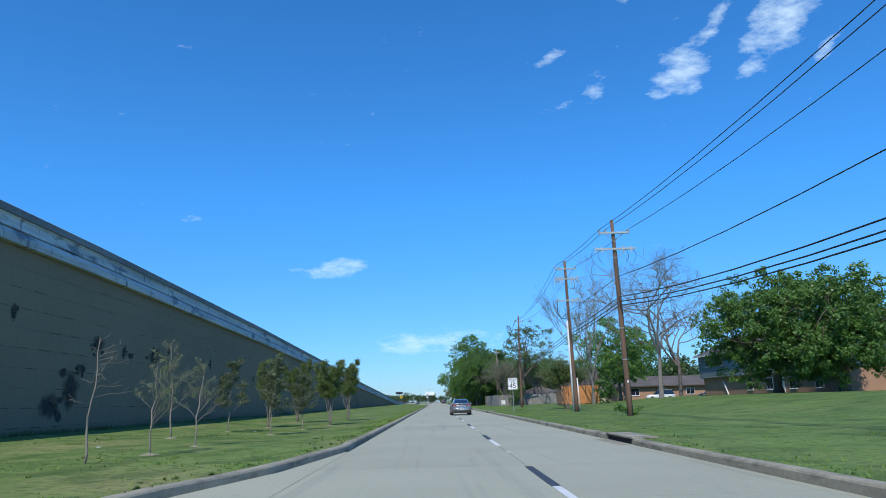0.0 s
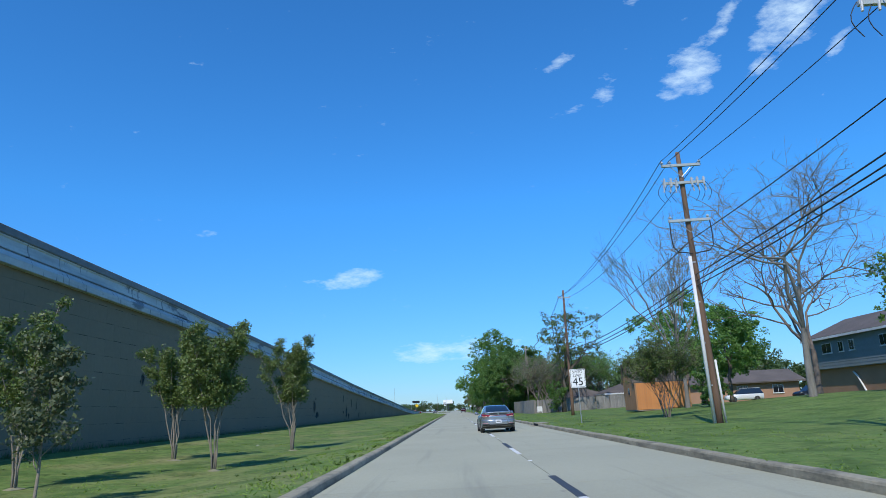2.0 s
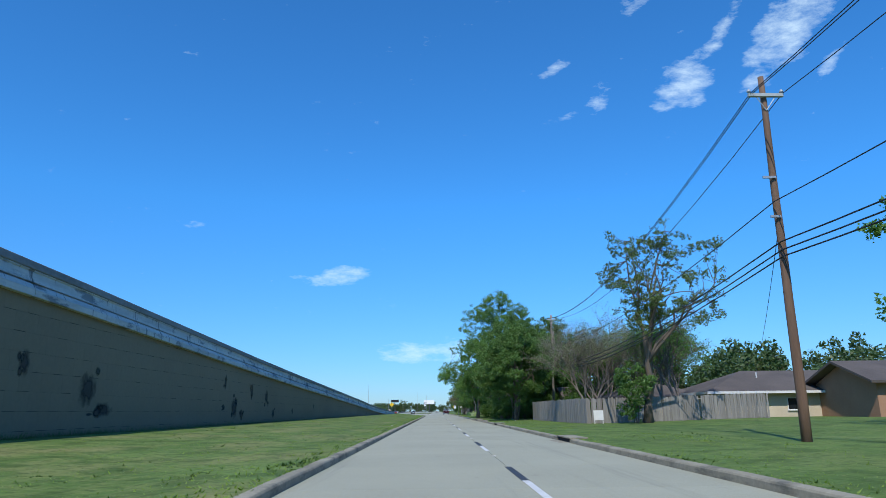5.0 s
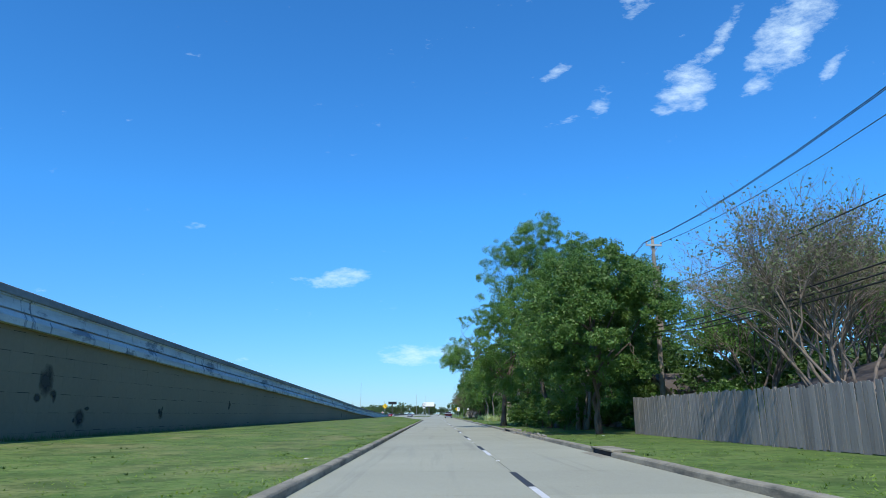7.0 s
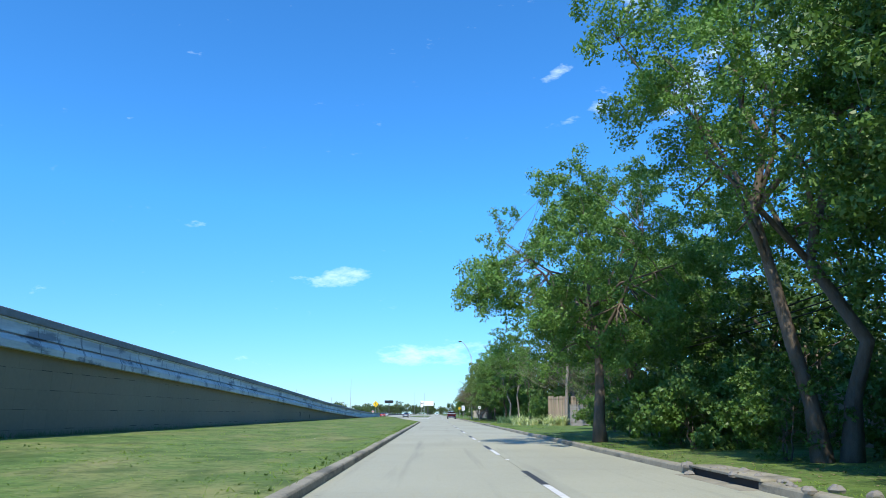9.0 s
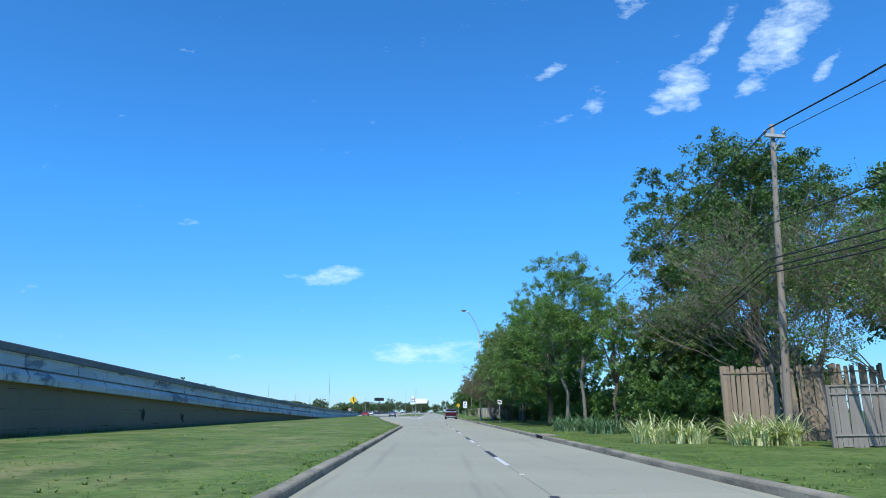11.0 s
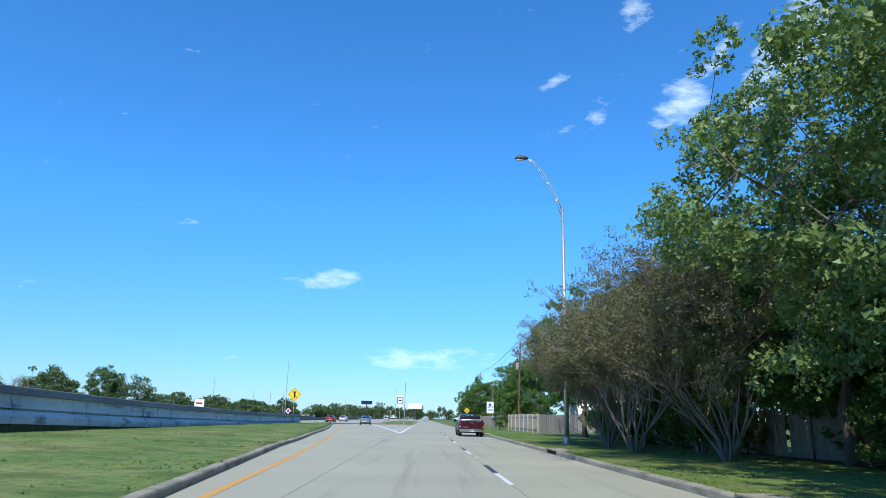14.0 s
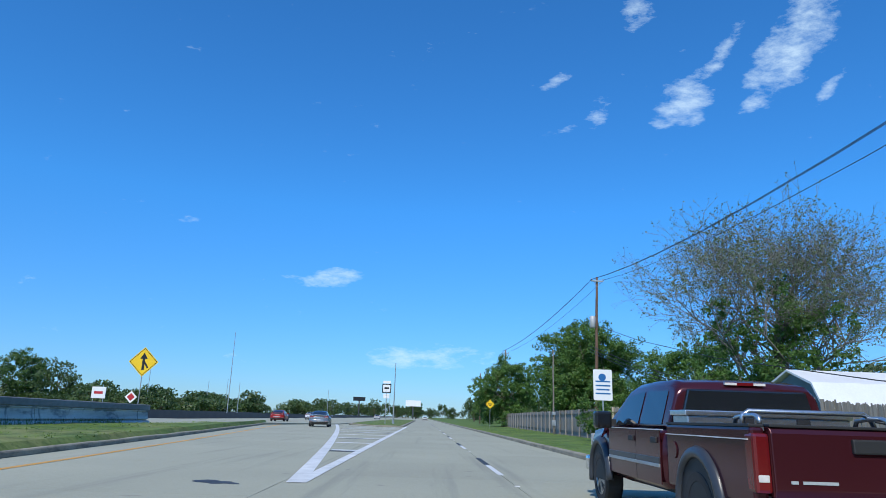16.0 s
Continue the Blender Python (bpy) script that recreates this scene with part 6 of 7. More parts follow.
def gable_wall(x0, x1, y0, y1, z0, z1, rise, along="x"):
    g = Geo()
    if along == "x":
        g.prism([(y0, z0), (y1, z0), (y1, z1), ((y0 + y1) / 2, z1 + rise - 0.05), (y0, z1)], x0, x1, axis=0)
    else:
        g.prism([(x0, z0), (x1, z0), (x1, z1), ((x0 + x1) / 2, z1 + rise - 0.05), (x0, z1)], y0, y1, axis=1)
    return g


def siding_rows(parent, x0, x1, y, z0, z1, mat, step=0.2):
    z = z0
    while z < z1 - 0.02:
        part("board", Geo().prism([(y - 0.035, z), (y, z), (y, z + step), (y - 0.012, z + step)], x0, x1, axis=0), M[mat], parent)
        z += step


# two-storey house whose long front faces the road, behind the bare tree
h1 = thing("house", pose(37.0, 95.0, 0.9, 0, 0, -90), "two-storey house, brick below and blue-grey siding above", "house")
part("wall", Geo().box(0, 34, 0.0, 9, -0.5, 2.55), M["brick"], h1, "red-brown brick lower storey")
part("wall", gable_wall(-0.3, 34, -0.4, 9, 2.55, 5.7, 2.0), M["siding"], h1, "blue-grey upper storey")
siding_rows(h1, -0.3, 34, -0.4, 2.6, 5.65, "siding", 0.28)
rf = part("roof", gable_roof(-0.3, 34, -0.4, 9, 5.7, 2.0), M["roof"], h1)
part("fascia", Geo().box(-0.8, 34.5, -0.96, -0.9, 5.5, 5.72), M["trim_white"], rf)
for x, w in ((3.2, 1.6), (5.7, 0.7), (7.5, 0.7), (12.4, 1.1), (17.0, 1.1), (21.0, 0.7), (25.5, 1.1), (30.0, 1.1)):
    window(h1, w, 0.9, pose(x, -0.45, 4.6))
for x in (14.0, 19.0, 24.0, 29.0):
    window(h1, 1.3, 1.2, pose(x, -0.02, 1.4))
part("downspout", Geo().tube([(6.4, -0.12, 2.1), (7.0, -0.12, 1.6), (7.9, -0.12, 0.2), (8.5, -0.3, 0.05)], 0.09, 8), M["trim_white"], h1, "white slanting pipe on the brickwork")
part("door", Geo().box(21.2, 22.2, -0.05, 0.02, -0.1, 2.0), M["trim_white"], h1, bevel=0.01)
# dark long house and carport behind the poles
h3 = thing("house", pose(31.0, 119.0, 0.6), "long low house with a dark roof beyond the lawn", "house")
part("wall", gable_wall(0, 16, 0, 8, -0.4, 2.4, 1.6), M["brick"], h3)
part("roof", gable_roof(0, 16, 0, 8, 2.4, 1.6, 0.8), M["roof"], h3)
for x in (3, 8, 13):
    window(h3, 1.4, 1.1, pose(x, -0.02, 1.4))
# low cream house with wide eaves behind the fence
def hip_roof(x0, x1, y0, y1, z, rise, over):
    """Four slopes with a level ridge and a thin eave all round."""
    x0, x1, y0, y1 = x0 - over, x1 + over, y0 - over, y1 + over
    ym, run = (y0 + y1) / 2, (y1 - y0) / 2
    low = [(x0, y0, z), (x1, y0, z), (x1, y1, z), (x0, y1, z)]
    g = Geo().add(low + [(x, y, z + 0.14) for x, y, _ in low] + [(x0 + run, ym, z + rise), (x1 - run, ym, z + rise)],
                  [(3, 2, 1, 0), (0, 1, 5, 4), (1, 2, 6, 5), (2, 3, 7, 6), (3, 0, 4, 7), (4, 5, 9, 8), (5, 6, 9), (6, 7, 8, 9), (7, 4, 8)])
    return g


h4 = thing("house", pose(21.0, 126.5, 0.2), "low cream house with a brown hipped shingle roof and white fascia", "house")
part("wall", Geo().box(1.0, 24, 0, 9, -0.3, 2.2), M["cream"], h4)
rf = part("roof", hip_roof(1.0, 24, 0, 9, 2.2, 2.1, 0.9), M["roof"], h4)
part("fascia", Geo().box(0.1, 24.9, -0.94, -0.905, 2.16, 2.36), M["trim_white"], rf, "white fascia board")
part("fascia", Geo().box(0.06, 0.095, -0.9, 9.9, 2.16, 2.36), M["trim_white"], rf, "white fascia board")
part("wall", Geo().box(-5.5, 1.0, 5.5, 12, -0.3, 2.0), M["cream"], h4)
part("roof", hip_roof(-5.5, 2.0, 5.5, 12, 2.0, 1.5, 0.7), M["roof"], h4)
for x in (8.0, 14.0, 20):
    window(h4, 1.6, 0.9, pose(x, -0.02, 1.3))
for x in (6.0, 9.5, 12.0):
    part("vent_pipe", Geo().tube([(x, 2.5, 3.3), (x, 2.5, 4.1)], 0.06, 8), M["trim_white"], rf)
h5 = thing("house", pose(14.0, 150.0, 0.35), "low house with a brown roof behind the elms", "house")
part("wall", gable_wall(-0.2, 9, 0, 7, -0.3, 2.2, 1.2), M["cream"], h5)
part("roof", gable_roof(0, 9, 0, 7, 2.2, 1.2), M["roof"], h5)
# white garage beside the slender tree
h6 = thing("garage", pose(13.5, 229.0, 0.2), "small white-walled garage with a dark roof edge", "garage")
part("wall", gable_wall(0, 8, 0, 6, -0.3, 2.3, 1.0), M["white_wall"], h6)
rf = part("roof", gable_roof(0, 8, 0, 6, 2.3, 1.0, 0.5), M["roof"], h6)
part("fascia", Geo().box(-0.55, 8.5, -0.56, -0.5, 2.08, 2.32), M["dark_metal"], rf)
window(h6, 0.9, 0.7, pose(2.5, -0.02, 1.4))
h7 = thing("outbuilding", pose(14.0, 242.0, 0.3), "dark outbuilding with a pale flat roof in deep shade", "outbuilding")
part("wall", Geo().box(0, 9, 0, 22, -0.3, 2.3), M["fence_brown"], h7)
part("roof", Geo().box(-0.5, 9.5, -0.5, 22.5, 2.3, 2.5), M["roof_white"], h7, bevel=0.02)
# cedar shed on the lawn
sh = thing("garden_shed", pose(13.65, 80.8, 0.52), "orange cedar-board shed with a brown shingled gambrel roof", "shed")
gam = [(0.0, 2.2), (0.62, 3.7), (1.9, 4.35), (3.18, 3.7), (3.8, 2.2)]
part("wall", Geo().prism([(0.03, -0.1), (0.03, 2.18)] + [(y, z - 0.05) for y, z in gam[1:4]] + [(3.77, 2.18), (3.77, -0.1)], 0.02, 4.58, axis=0), M["fence_brown"], sh, "dark inner frame")
boards = Geo().box(0, 0.174, -0.02, 0.0, 0, 2.2).mesh("board", M["cedar"])
for i in range(25):
    part("board", boards, None, sh, at=pose(0.03 + i * 0.182, 0.02, 0.0))
for i in range(21):
    y = 0.01 + i * 0.18
    h = float(np.interp(y + 0.085, [q[0] for q in gam], [q[1] for q in gam])) - 0.06
    part("board", Geo().box(-0.02, 0, 0, 0.172, 0, h), M["shed_end"], sh, at=pose(0.015, y, 0.0))
for k in range(4):
    (ya, za), (yb, zb) = gam[k], gam[k + 1]
    course = 8 if k in (0, 3) else 7
    slope = part("roof", Geo().prism([(ya, za), (yb, zb), (yb, zb + 0.05), (ya, za + 0.05)], -0.18, 4.78, axis=0), M["roof"], sh)
    for c in range(course):
        t0, t1 = c / course, (c + 1.25) / course
        p0, p1 = (ya + (yb - ya) * t0, za + (zb - za) * t0), (ya + (yb - ya) * min(t1, 1), za + (zb - za) * min(t1, 1))
        lift = 0.085 if k < 2 else 0.06
        part("shingle_course", Geo().prism([(p0[0], p0[1] + lift), (p1[0], p1[1] + 0.055), (p1[0], p1[1] + 0.05), (p0[0], p0[1] + 0.045)], -0.2, 4.8, axis=0), M["roof"], slope)
part("door", Geo().box(2.9, 3.9, -0.035, -0.005, 0.05, 2.0), M["cedar"], sh, "plank door", bevel=0.01)
part("corner_board", Geo().box(-0.02, 0.1, -0.02, 0.0, 0, 2.2), M["shed_end"], sh)
part("corner_board", Geo().box(4.5, 4.62, -0.02, 0.0, 0, 2.2), M["shed_end"], sh)
fr = part("window", Geo().box(-0.03, 0.0, 1.6, 2.2, 1.2, 1.9), M["shed_end"], sh, at=pose(-0.006, 0, 0))
part("pane", Geo().box(-0.036, -0.028, 1.66, 2.14, 1.26, 1.84), M["glass_dark"], fr)
# barn-roofed shed behind the fence
bs = thing("barn_shed", pose(16.4, 331.0, 0.4, 0, 0, -90), "white-sided shed with a white gambrel metal roof", "shed")
prof = [(0, 0), (5.2, 0), (5.2, 1.75), (4.5, 2.75), (2.6, 3.4), (0.7, 2.75), (0, 1.75)]
part("wall", Geo().prism([(x, z - 0.3 if z == 0 else z) for x, z in prof], 0, 6.5), M["siding"], bs, "pale blue-grey gable wall")
rp = [(-0.15, 1.65), (0.62, 2.8), (2.6, 3.5), (4.58, 2.8), (5.35, 1.65), (5.42, 1.72), (4.64, 2.9), (2.6, 3.6), (0.56, 2.9), (-0.22, 1.72)]
rf = part("roof", Geo().prism(rp, -0.25, 6.75), M["roof_white"], bs)
for i in range(10):
    y = -0.2 + i * 0.75
    part("seam", Geo().prism([(-0.24, 1.74), (0.55, 2.91), (2.6, 3.61), (2.6, 3.64), (0.54, 2.94), (-0.26, 1.76)], y, y + 0.04), M["roof_white"], rf)
window(bs, 0.7, 0.6, pose(2.6, -0.02, 1.9))


# ---- vehicles ----
def wheel(parent, x, y, r, width, side, spokes=5):
    """A tyre with rim and spokes; side -1 is the left."""
    out = side * width / 2
    rings = []
    for dx, rr in ((-0.5, 0.80), (-0.5, 0.93), (-0.36, 1.0), (0.36, 1.0), (0.5, 0.93), (0.5, 0.70), (0.42, 0.66)):
        rings.append([(x + dx * width * side, y + rr * r * math.cos(k * 0.2618), r + rr * r * math.sin(k * 0.2618)) for k in range(24)])
    w = part("wheel", Geo().loft(rings), M["rubber"], parent, smooth=False)
    g = Geo()
    g.loft([[(x + out * f, y + q * r * math.cos(k * 0.2618), r + q * r * math.sin(k * 0.2618)) for k in range(24)] for f, q in ((0.55, 0.1), (0.6, 0.64), (0.92, 0.67), (0.94, 0.61), (0.7, 0.58))], cap=False)
    for s in range(spokes):
        a = 6.283 * s / spokes + 0.3
        c, sn = math.cos(a), math.sin(a)
        t = Matrix(((1, 0, 0, x + out * 0.86), (0, c, -sn, y), (0, sn, c, r), (0, 0, 0, 1)))
        g.box(-0.012, 0.012, 0.0, 0.6 * r, -0.03, 0.03, t)
    g.tube([(x + out * 0.7, y, r), (x + out * 0.93, y, r)], 0.06, 10)
    part("rim", g, M["rim"], w)
    return w


def arch(parent, x, y, r, side, mat="plastic", depth=0.03, flare=0.0):
    """Black plate painting in wheel-opening shade, with a flared lip where wanted."""
    pts = [(y + r * math.cos(radians(a)), r * 0.92 + r * math.sin(radians(a))) for a in range(-8, 189, 14)]
    part("wheel_arch", Geo().prism(pts, min(x, x + side * depth), max(x, x + side * depth), axis=0), M["plastic"], parent)
    if flare:
        rings = []
        for a in range(-14, 195, 11):
            c, s = math.cos(radians(a)), math.sin(radians(a))
            rings.append([(x + side * dx, y + (r + dr) * c, r * 0.92 + (r + dr) * s) for dx, dr in ((-0.02, 0.0), (flare, 0.005), (flare + 0.01, 0.05), (flare * 0.8, 0.10), (-0.02, 0.13))])
        part("fender_flare", Geo().loft(rings), M["flare"], parent, smooth=True)


def ring_of(y, w, zl, zh, tuck=0.86, crown=0.015):
    left = [(-w * tuck, zl), (-w * 0.985, zl + 0.10), (-w, zl + 0.45 * (zh - zl)), (-w * 0.99, zl + 0.72 * (zh - zl)), (-w * 0.95, zh - 0.05), (-w * 0.86, zh)]
    mid = [(-w * 0.4, zh + crown), (w * 0.4, zh + crown)]
    return [(x, y, z) for x, z in left + mid + [(-x, z) for x, z in left[::-1]]]


TAIL = lerp_table([(0.25, -0.80), (0.30, -0.88), (0.36, -0.955), (0.45, -0.985), (0.56, -0.992), (0.625, -0.985), (0.655, -0.945), (0.70, -0.95), (0.80, -0.962), (0.86, -0.955), (0.90, -0.925), (0.95, -0.92), (1.00, -0.945), (1.04, -0.965), (1.065, -0.955)])


def tail_y(x, z):
    """How far back the tail of the saloon reaches: upright creases, curving forward to the corners."""
    q = min(1.0, abs(x) / (0.895 - 0.10 * max(0.0, z - 0.86) / 0.2))
    return TAIL(z) + 0.40 * (1 - math.sqrt(max(0.0, 1 - q ** 3.4)))


def tail_patch(x0, x1, low, high, lift, nx=12, nz=6):
    """A piece laid on the tail between two heights, which may change with x."""
    rows = []
    for i in range(nx + 1):
        x = x0 + (x1 - x0) * i / nx
        a, b = low(x), high(x)
        rows.append([(x, tail_y(x, a + (b - a) * k / nz) - lift, a + (b - a) * k / nz) for k in range(nz + 1)])
    return Geo().loft(rows, closed=False)


def sedan(m, paint, label, group=""):
    """A low four-door saloon, its origin under the middle of the rear axle, facing +y."""
    car = thing("sedan_car", m, label, "car", group)
    body = Geo().loft([ring_of(*s) for s in ((-0.60, 0.898, 0.235, 1.035), (-0.35, 0.908, 0.20, 1.03), (0.3, 0.912, 0.18, 0.985), (1.2, 0.912, 0.17, 0.955),
                                               (2.1, 0.908, 0.17, 0.93), (2.8, 0.895, 0.18, 0.885), (3.3, 0.845, 0.20, 0.79), (3.58, 0.73, 0.26, 0.69), (3.69, 0.52, 0.34, 0.58))])
    part("body", body, paint, car, smooth=True)
    xs = [0.895 * math.sin(radians(90 * k / 14)) for k in range(-14, 15)]
    zs = [0.25, 0.30, 0.36, 0.45, 0.56, 0.61, 0.625, 0.64, 0.655, 0.70, 0.80, 0.845, 0.86, 0.88, 0.90, 0.95, 1.00, 1.04, 1.065]
    skin = Geo().loft([[(x * (1 - 0.10 * max(0.0, z - 0.86) / 0.2), tail_y(x * (1 - 0.10 * max(0.0, z - 0.86) / 0.2), z), z) for z in zs] for x in xs], closed=False)
    part("tail_panel", skin, paint, car, smooth=True)
    edge = [x * 0.898 for x in xs]
    part("boot_deck", Geo().loft([[(x, tail_y(x, 1.065), 1.065), (x, tail_y(x, 1.065) + 0.05, 1.072), (x, -0.72, 1.05), (x, -0.52, 1.06 - 0.05 * abs(x))] for x in edge[3:-3]], closed=False), paint, car, smooth=True)
    prof = [(-0.66, 1.03, 0.70), (-0.30, 1.155, 0.675), (0.10, 1.29, 0.63), (0.45, 1.375, 0.60), (0.85, 1.41, 0.585), (1.25, 1.405, 0.58), (1.60, 1.345, 0.595), (2.0, 1.17, 0.64), (2.42, 0.94, 0.70)]
    rings = [[(-wt - (zt - 0.93) * 0.42, y, 0.92), (-wt - 0.02, y, zt - 0.05), (-wt * 0.9, y, zt - 0.005), (-wt * 0.4, y, zt + 0.012), (wt * 0.4, y, zt + 0.012), (wt * 0.9, y, zt - 0.005), (wt + 0.02, y, zt - 0.05), (wt + (zt - 0.93) * 0.42, y, 0.92)] for y, zt, wt in prof]
    part("roof", Geo().loft(rings), paint, car, smooth=True)

    def pane(name, ys, f0, f1):
        zs = [float(np.interp(y, [p[0] for p in prof], [p[1] for p in prof])) for y in ys]
        ws = [float(np.interp(y, [p[0] for p in prof], [p[2] for p in prof])) for y in ys]
        g = Geo().loft([[(-w * 0.88, y, z + 0.006), (-w * 0.4, y, z + 0.024), (w * 0.4, y, z + 0.024), (w * 0.88, y, z + 0.006)] for y, z, w in zip(ys, zs, ws)], closed=False)
        return part(name, g, M["glass_dark"], car, smooth=True)

    pane("rear_window", [-0.58, -0.4, -0.2, 0.0, 0.2, 0.38], 0, 0)
    pane("windscreen", [1.52, 1.7, 1.9, 2.1, 2.3], 0, 0)
    for s in (-1, 1):
        def side(y, f):
            zt = float(np.interp(y, [p[0] for p in prof], [p[1] for p in prof]))
            wt = float(np.interp(y, [p[0] for p in prof], [p[2] for p in prof]))
            lo, hi = (wt + (zt - 0.93) * 0.42, 0.92), (wt + 0.02, zt - 0.05)
            return (s * (lo[0] + (hi[0] - lo[0]) * f + 0.008), y, lo[1] + (hi[1] - lo[1]) * f)
        for a, b in ((0.10, 0.42), (0.46, 1.14), (1.2, 1.98)):
            n = 5
            rows = [[side(a + (b - a) * i / n, 0.16), side(a + (b - a) * i / n, 0.9 if a + (b - a) * i / n > 0.25 else 0.7)] for i in range(n + 1)]
            part("side_window", Geo().loft(rows, closed=False), M["glass_dark"], car)
        part("mirror", Geo().tube([(s * 0.86, 1.82, 0.98), (s * 0.98, 1.83, 1.0), (s * 1.07, 1.83, 1.01), (s * 1.09, 1.83, 1.01)], [0.03, 0.075, 0.08, 0.03], 8), paint, car, smooth=True)
        for y in (0.62, 1.42):
            part("door_handle", Geo().tube([(s * 0.915, y - 0.09, 0.86), (s * 0.93, y, 0.865), (s * 0.915, y + 0.09, 0.865)], 0.014, 6), paint, car)
        for y in (0.0, 2.72):
            arch(car, s * 0.895, y, 0.352, s, depth=0.02)
            wheel(car, s * 0.812, y, 0.33, 0.215, s)
        lo, hi = (lambda x: 0.835 - 0.03 * smooth(0.5, 0.75, abs(x)) + 0.05 * smooth(0.78, 0.895, abs(x))), (lambda x: 0.93 + 0.035 * smooth(0.5, 0.86, abs(x)))
        lamp = part("tail_lamp", tail_patch(s * 0.44, s * 0.884, lo, hi, 0.012), M["tail_red"], car, smooth=True)
        part("indicator", tail_patch(s * 0.60, s * 0.83, lambda x: lo(x) + 0.01, lambda x: lo(x) + 0.048, 0.018), M["tail_amber"], lamp, "amber and clear lower lens", smooth=True)
        part("lamp_line", tail_patch(s * 0.44, s * 0.86, lambda x: hi(x) - 0.03, lambda x: hi(x) - 0.012, 0.018, nz=2), M["tail_glow"], lamp, "bright red upper lens")
        part("boot_seam", tail_patch(s * 0.535, s * 0.545, lambda x: 0.68, lambda x: 0.84, 0.004, nx=2), M["plastic"], car)
        part("reflector", tail_patch(s * 0.55, s * 0.84, lambda x: 0.475, lambda x: 0.50, 0.006, nz=2), M["tail_pale"], car, "pale red reflector strip")
        part("bumper_vent", tail_patch(s * 0.47, s * 0.85, lambda x: 0.365 + 0.06 * smooth(0.62, 0.47, abs(x)), lambda x: 0.45, 0.006), M["plastic"], car)
        part("vent_blade", tail_patch(s * 0.55, s * 0.86, lambda x: 0.395, lambda x: 0.408, 0.012, nz=2), M["car_black"], car)
        # chrome strip paints in the glint along the boot crease
        part("boot_fold", tail_patch(s * 0.545, s * 0.70, lambda x: 0.955 + 0.35 * (abs(x) - 0.545), lambda x: 0.975 + 0.42 * (abs(x) - 0.545), 0.006, nz=2), M["chrome"], car, "chrome strip painting the glint of a folded crease")
    part("boot_panel", tail_patch(-0.46, 0.46, lambda x: 0.885, lambda x: 1.0, 0.005), M["panel_dark"], car, "dark glossy panel between the lamps", smooth=True)
    part("light_bar", tail_patch(-0.46, 0.46, lambda x: 0.868, lambda x: 0.885, 0.012, nz=2), M["tail_red"], car)
    part("badge", Geo().tube([(0, -0.975, 0.955), (0, -0.93, 0.955)], [0.038, 0.042], 14), M["chrome"], car, "plain oval chrome badge")
    part("bumper_seam", tail_patch(-0.86, 0.86, lambda x: 0.648, lambda x: 0.662, 0.002, 20, 2), M["plastic"], car)
    part("valance", tail_patch(-0.86, 0.86, lambda x: 0.255, lambda x: 0.355 + 0.065 * smooth(0.62, 0.42, abs(x)), 0.008, 24), M["plastic"], car, "black lower bumper")
    part("bumper_strip", tail_patch(-0.84, 0.84, lambda x: 0.335, lambda x: 0.352, 0.018, 20, 2), M["rim"], car, "bright lower bumper strip")
    # darker car paint laid on the tail as the shade of a plate recess
    part("plate_recess", tail_patch(-0.44, 0.44, lambda x: 0.50, lambda x: 0.64 - 0.02 * smooth(0.3, 0.44, abs(x)), 0.003, 14), M["paint_shade"], car)
    pl = part("number_plate", Geo().box(-0.155, 0.155, -1.012, -1.0, 0.50, 0.655), M["plate"], car)
    part("print_bar", Geo().box(-0.11, 0.11, -1.016, -1.011, 0.545, 0.60), M["rail_dark"], pl)
    part("print_bar", Geo().box(-0.06, 0.06, -1.016, -1.011, 0.622, 0.638), M["rail_dark"], pl)
    for s in (-1, 1):
        part("door_seam", Geo().box(*sorted((s * 0.905, s * 0.917)), 0.47, 0.478, 0.30, 0.90).box(*sorted((s * 0.905, s * 0.917)), 1.18, 1.188, 0.30, 0.90), M["plastic"], car)
        part("sill", Geo().box(*sorted((s * 0.80, s * 0.905)), 0.42, 2.3, 0.17, 0.25), M["plastic"], car, "black sill", bevel=0.02)
    part("aerial", Geo().loft([[(-0.02, 0.45, 1.38), (0.02, 0.45, 1.38), (0, 0.45, 1.39)], [(-0.015, 0.36, 1.36), (0.015, 0.36, 1.36), (0, 0.38, 1.45)]]), M["car_black"], car)
    for s in (-1, 1):
        part("headlight", Geo().box(min(s * 0.5, s * 0.8), max(s * 0.5, s * 0.8), 3.3, 3.5, 0.66, 0.74), M["tail_clear"], car)
    return car


sedan(pose(0.55, 60.6, 0.0, 0, 0, 1.2), M["car_silver"], "grey-blue four-door sedan driving on the concrete road")
# second copy of the grey-blue sedan, added farther along its way
sedan(pose(-11.2, 359.0, 0.03, 0, 0, 4), M["car_silver"], "the same grey-blue sedan again, added far ahead on the merging lane", "highway traffic")
sedan(pose(-20.5, 385.0, 0.08, 0, 0, 2), M["car_red"], "red sedan on the highway", "highway traffic")
sedan(pose(-22.0, 420.0, 0.08, 0, 0, 0), M["car_white"], "white sedan on the highway", "highway traffic")
sedan(pose(-16.5, 520.0, 0.08, 0, 0, 0), M["car_white"], "white sedan on the highway", "highway traffic")
sedan(pose(-38.0, 470.0, 0.08, 0, 0, 180), M["car_black"], "black sedan on the highway", "highway traffic")
sedan(pose(-0.5, 560.0, 0.0, 0, 0, 0), M["car_white"], "white sedan far along the frontage road", "highway traffic")


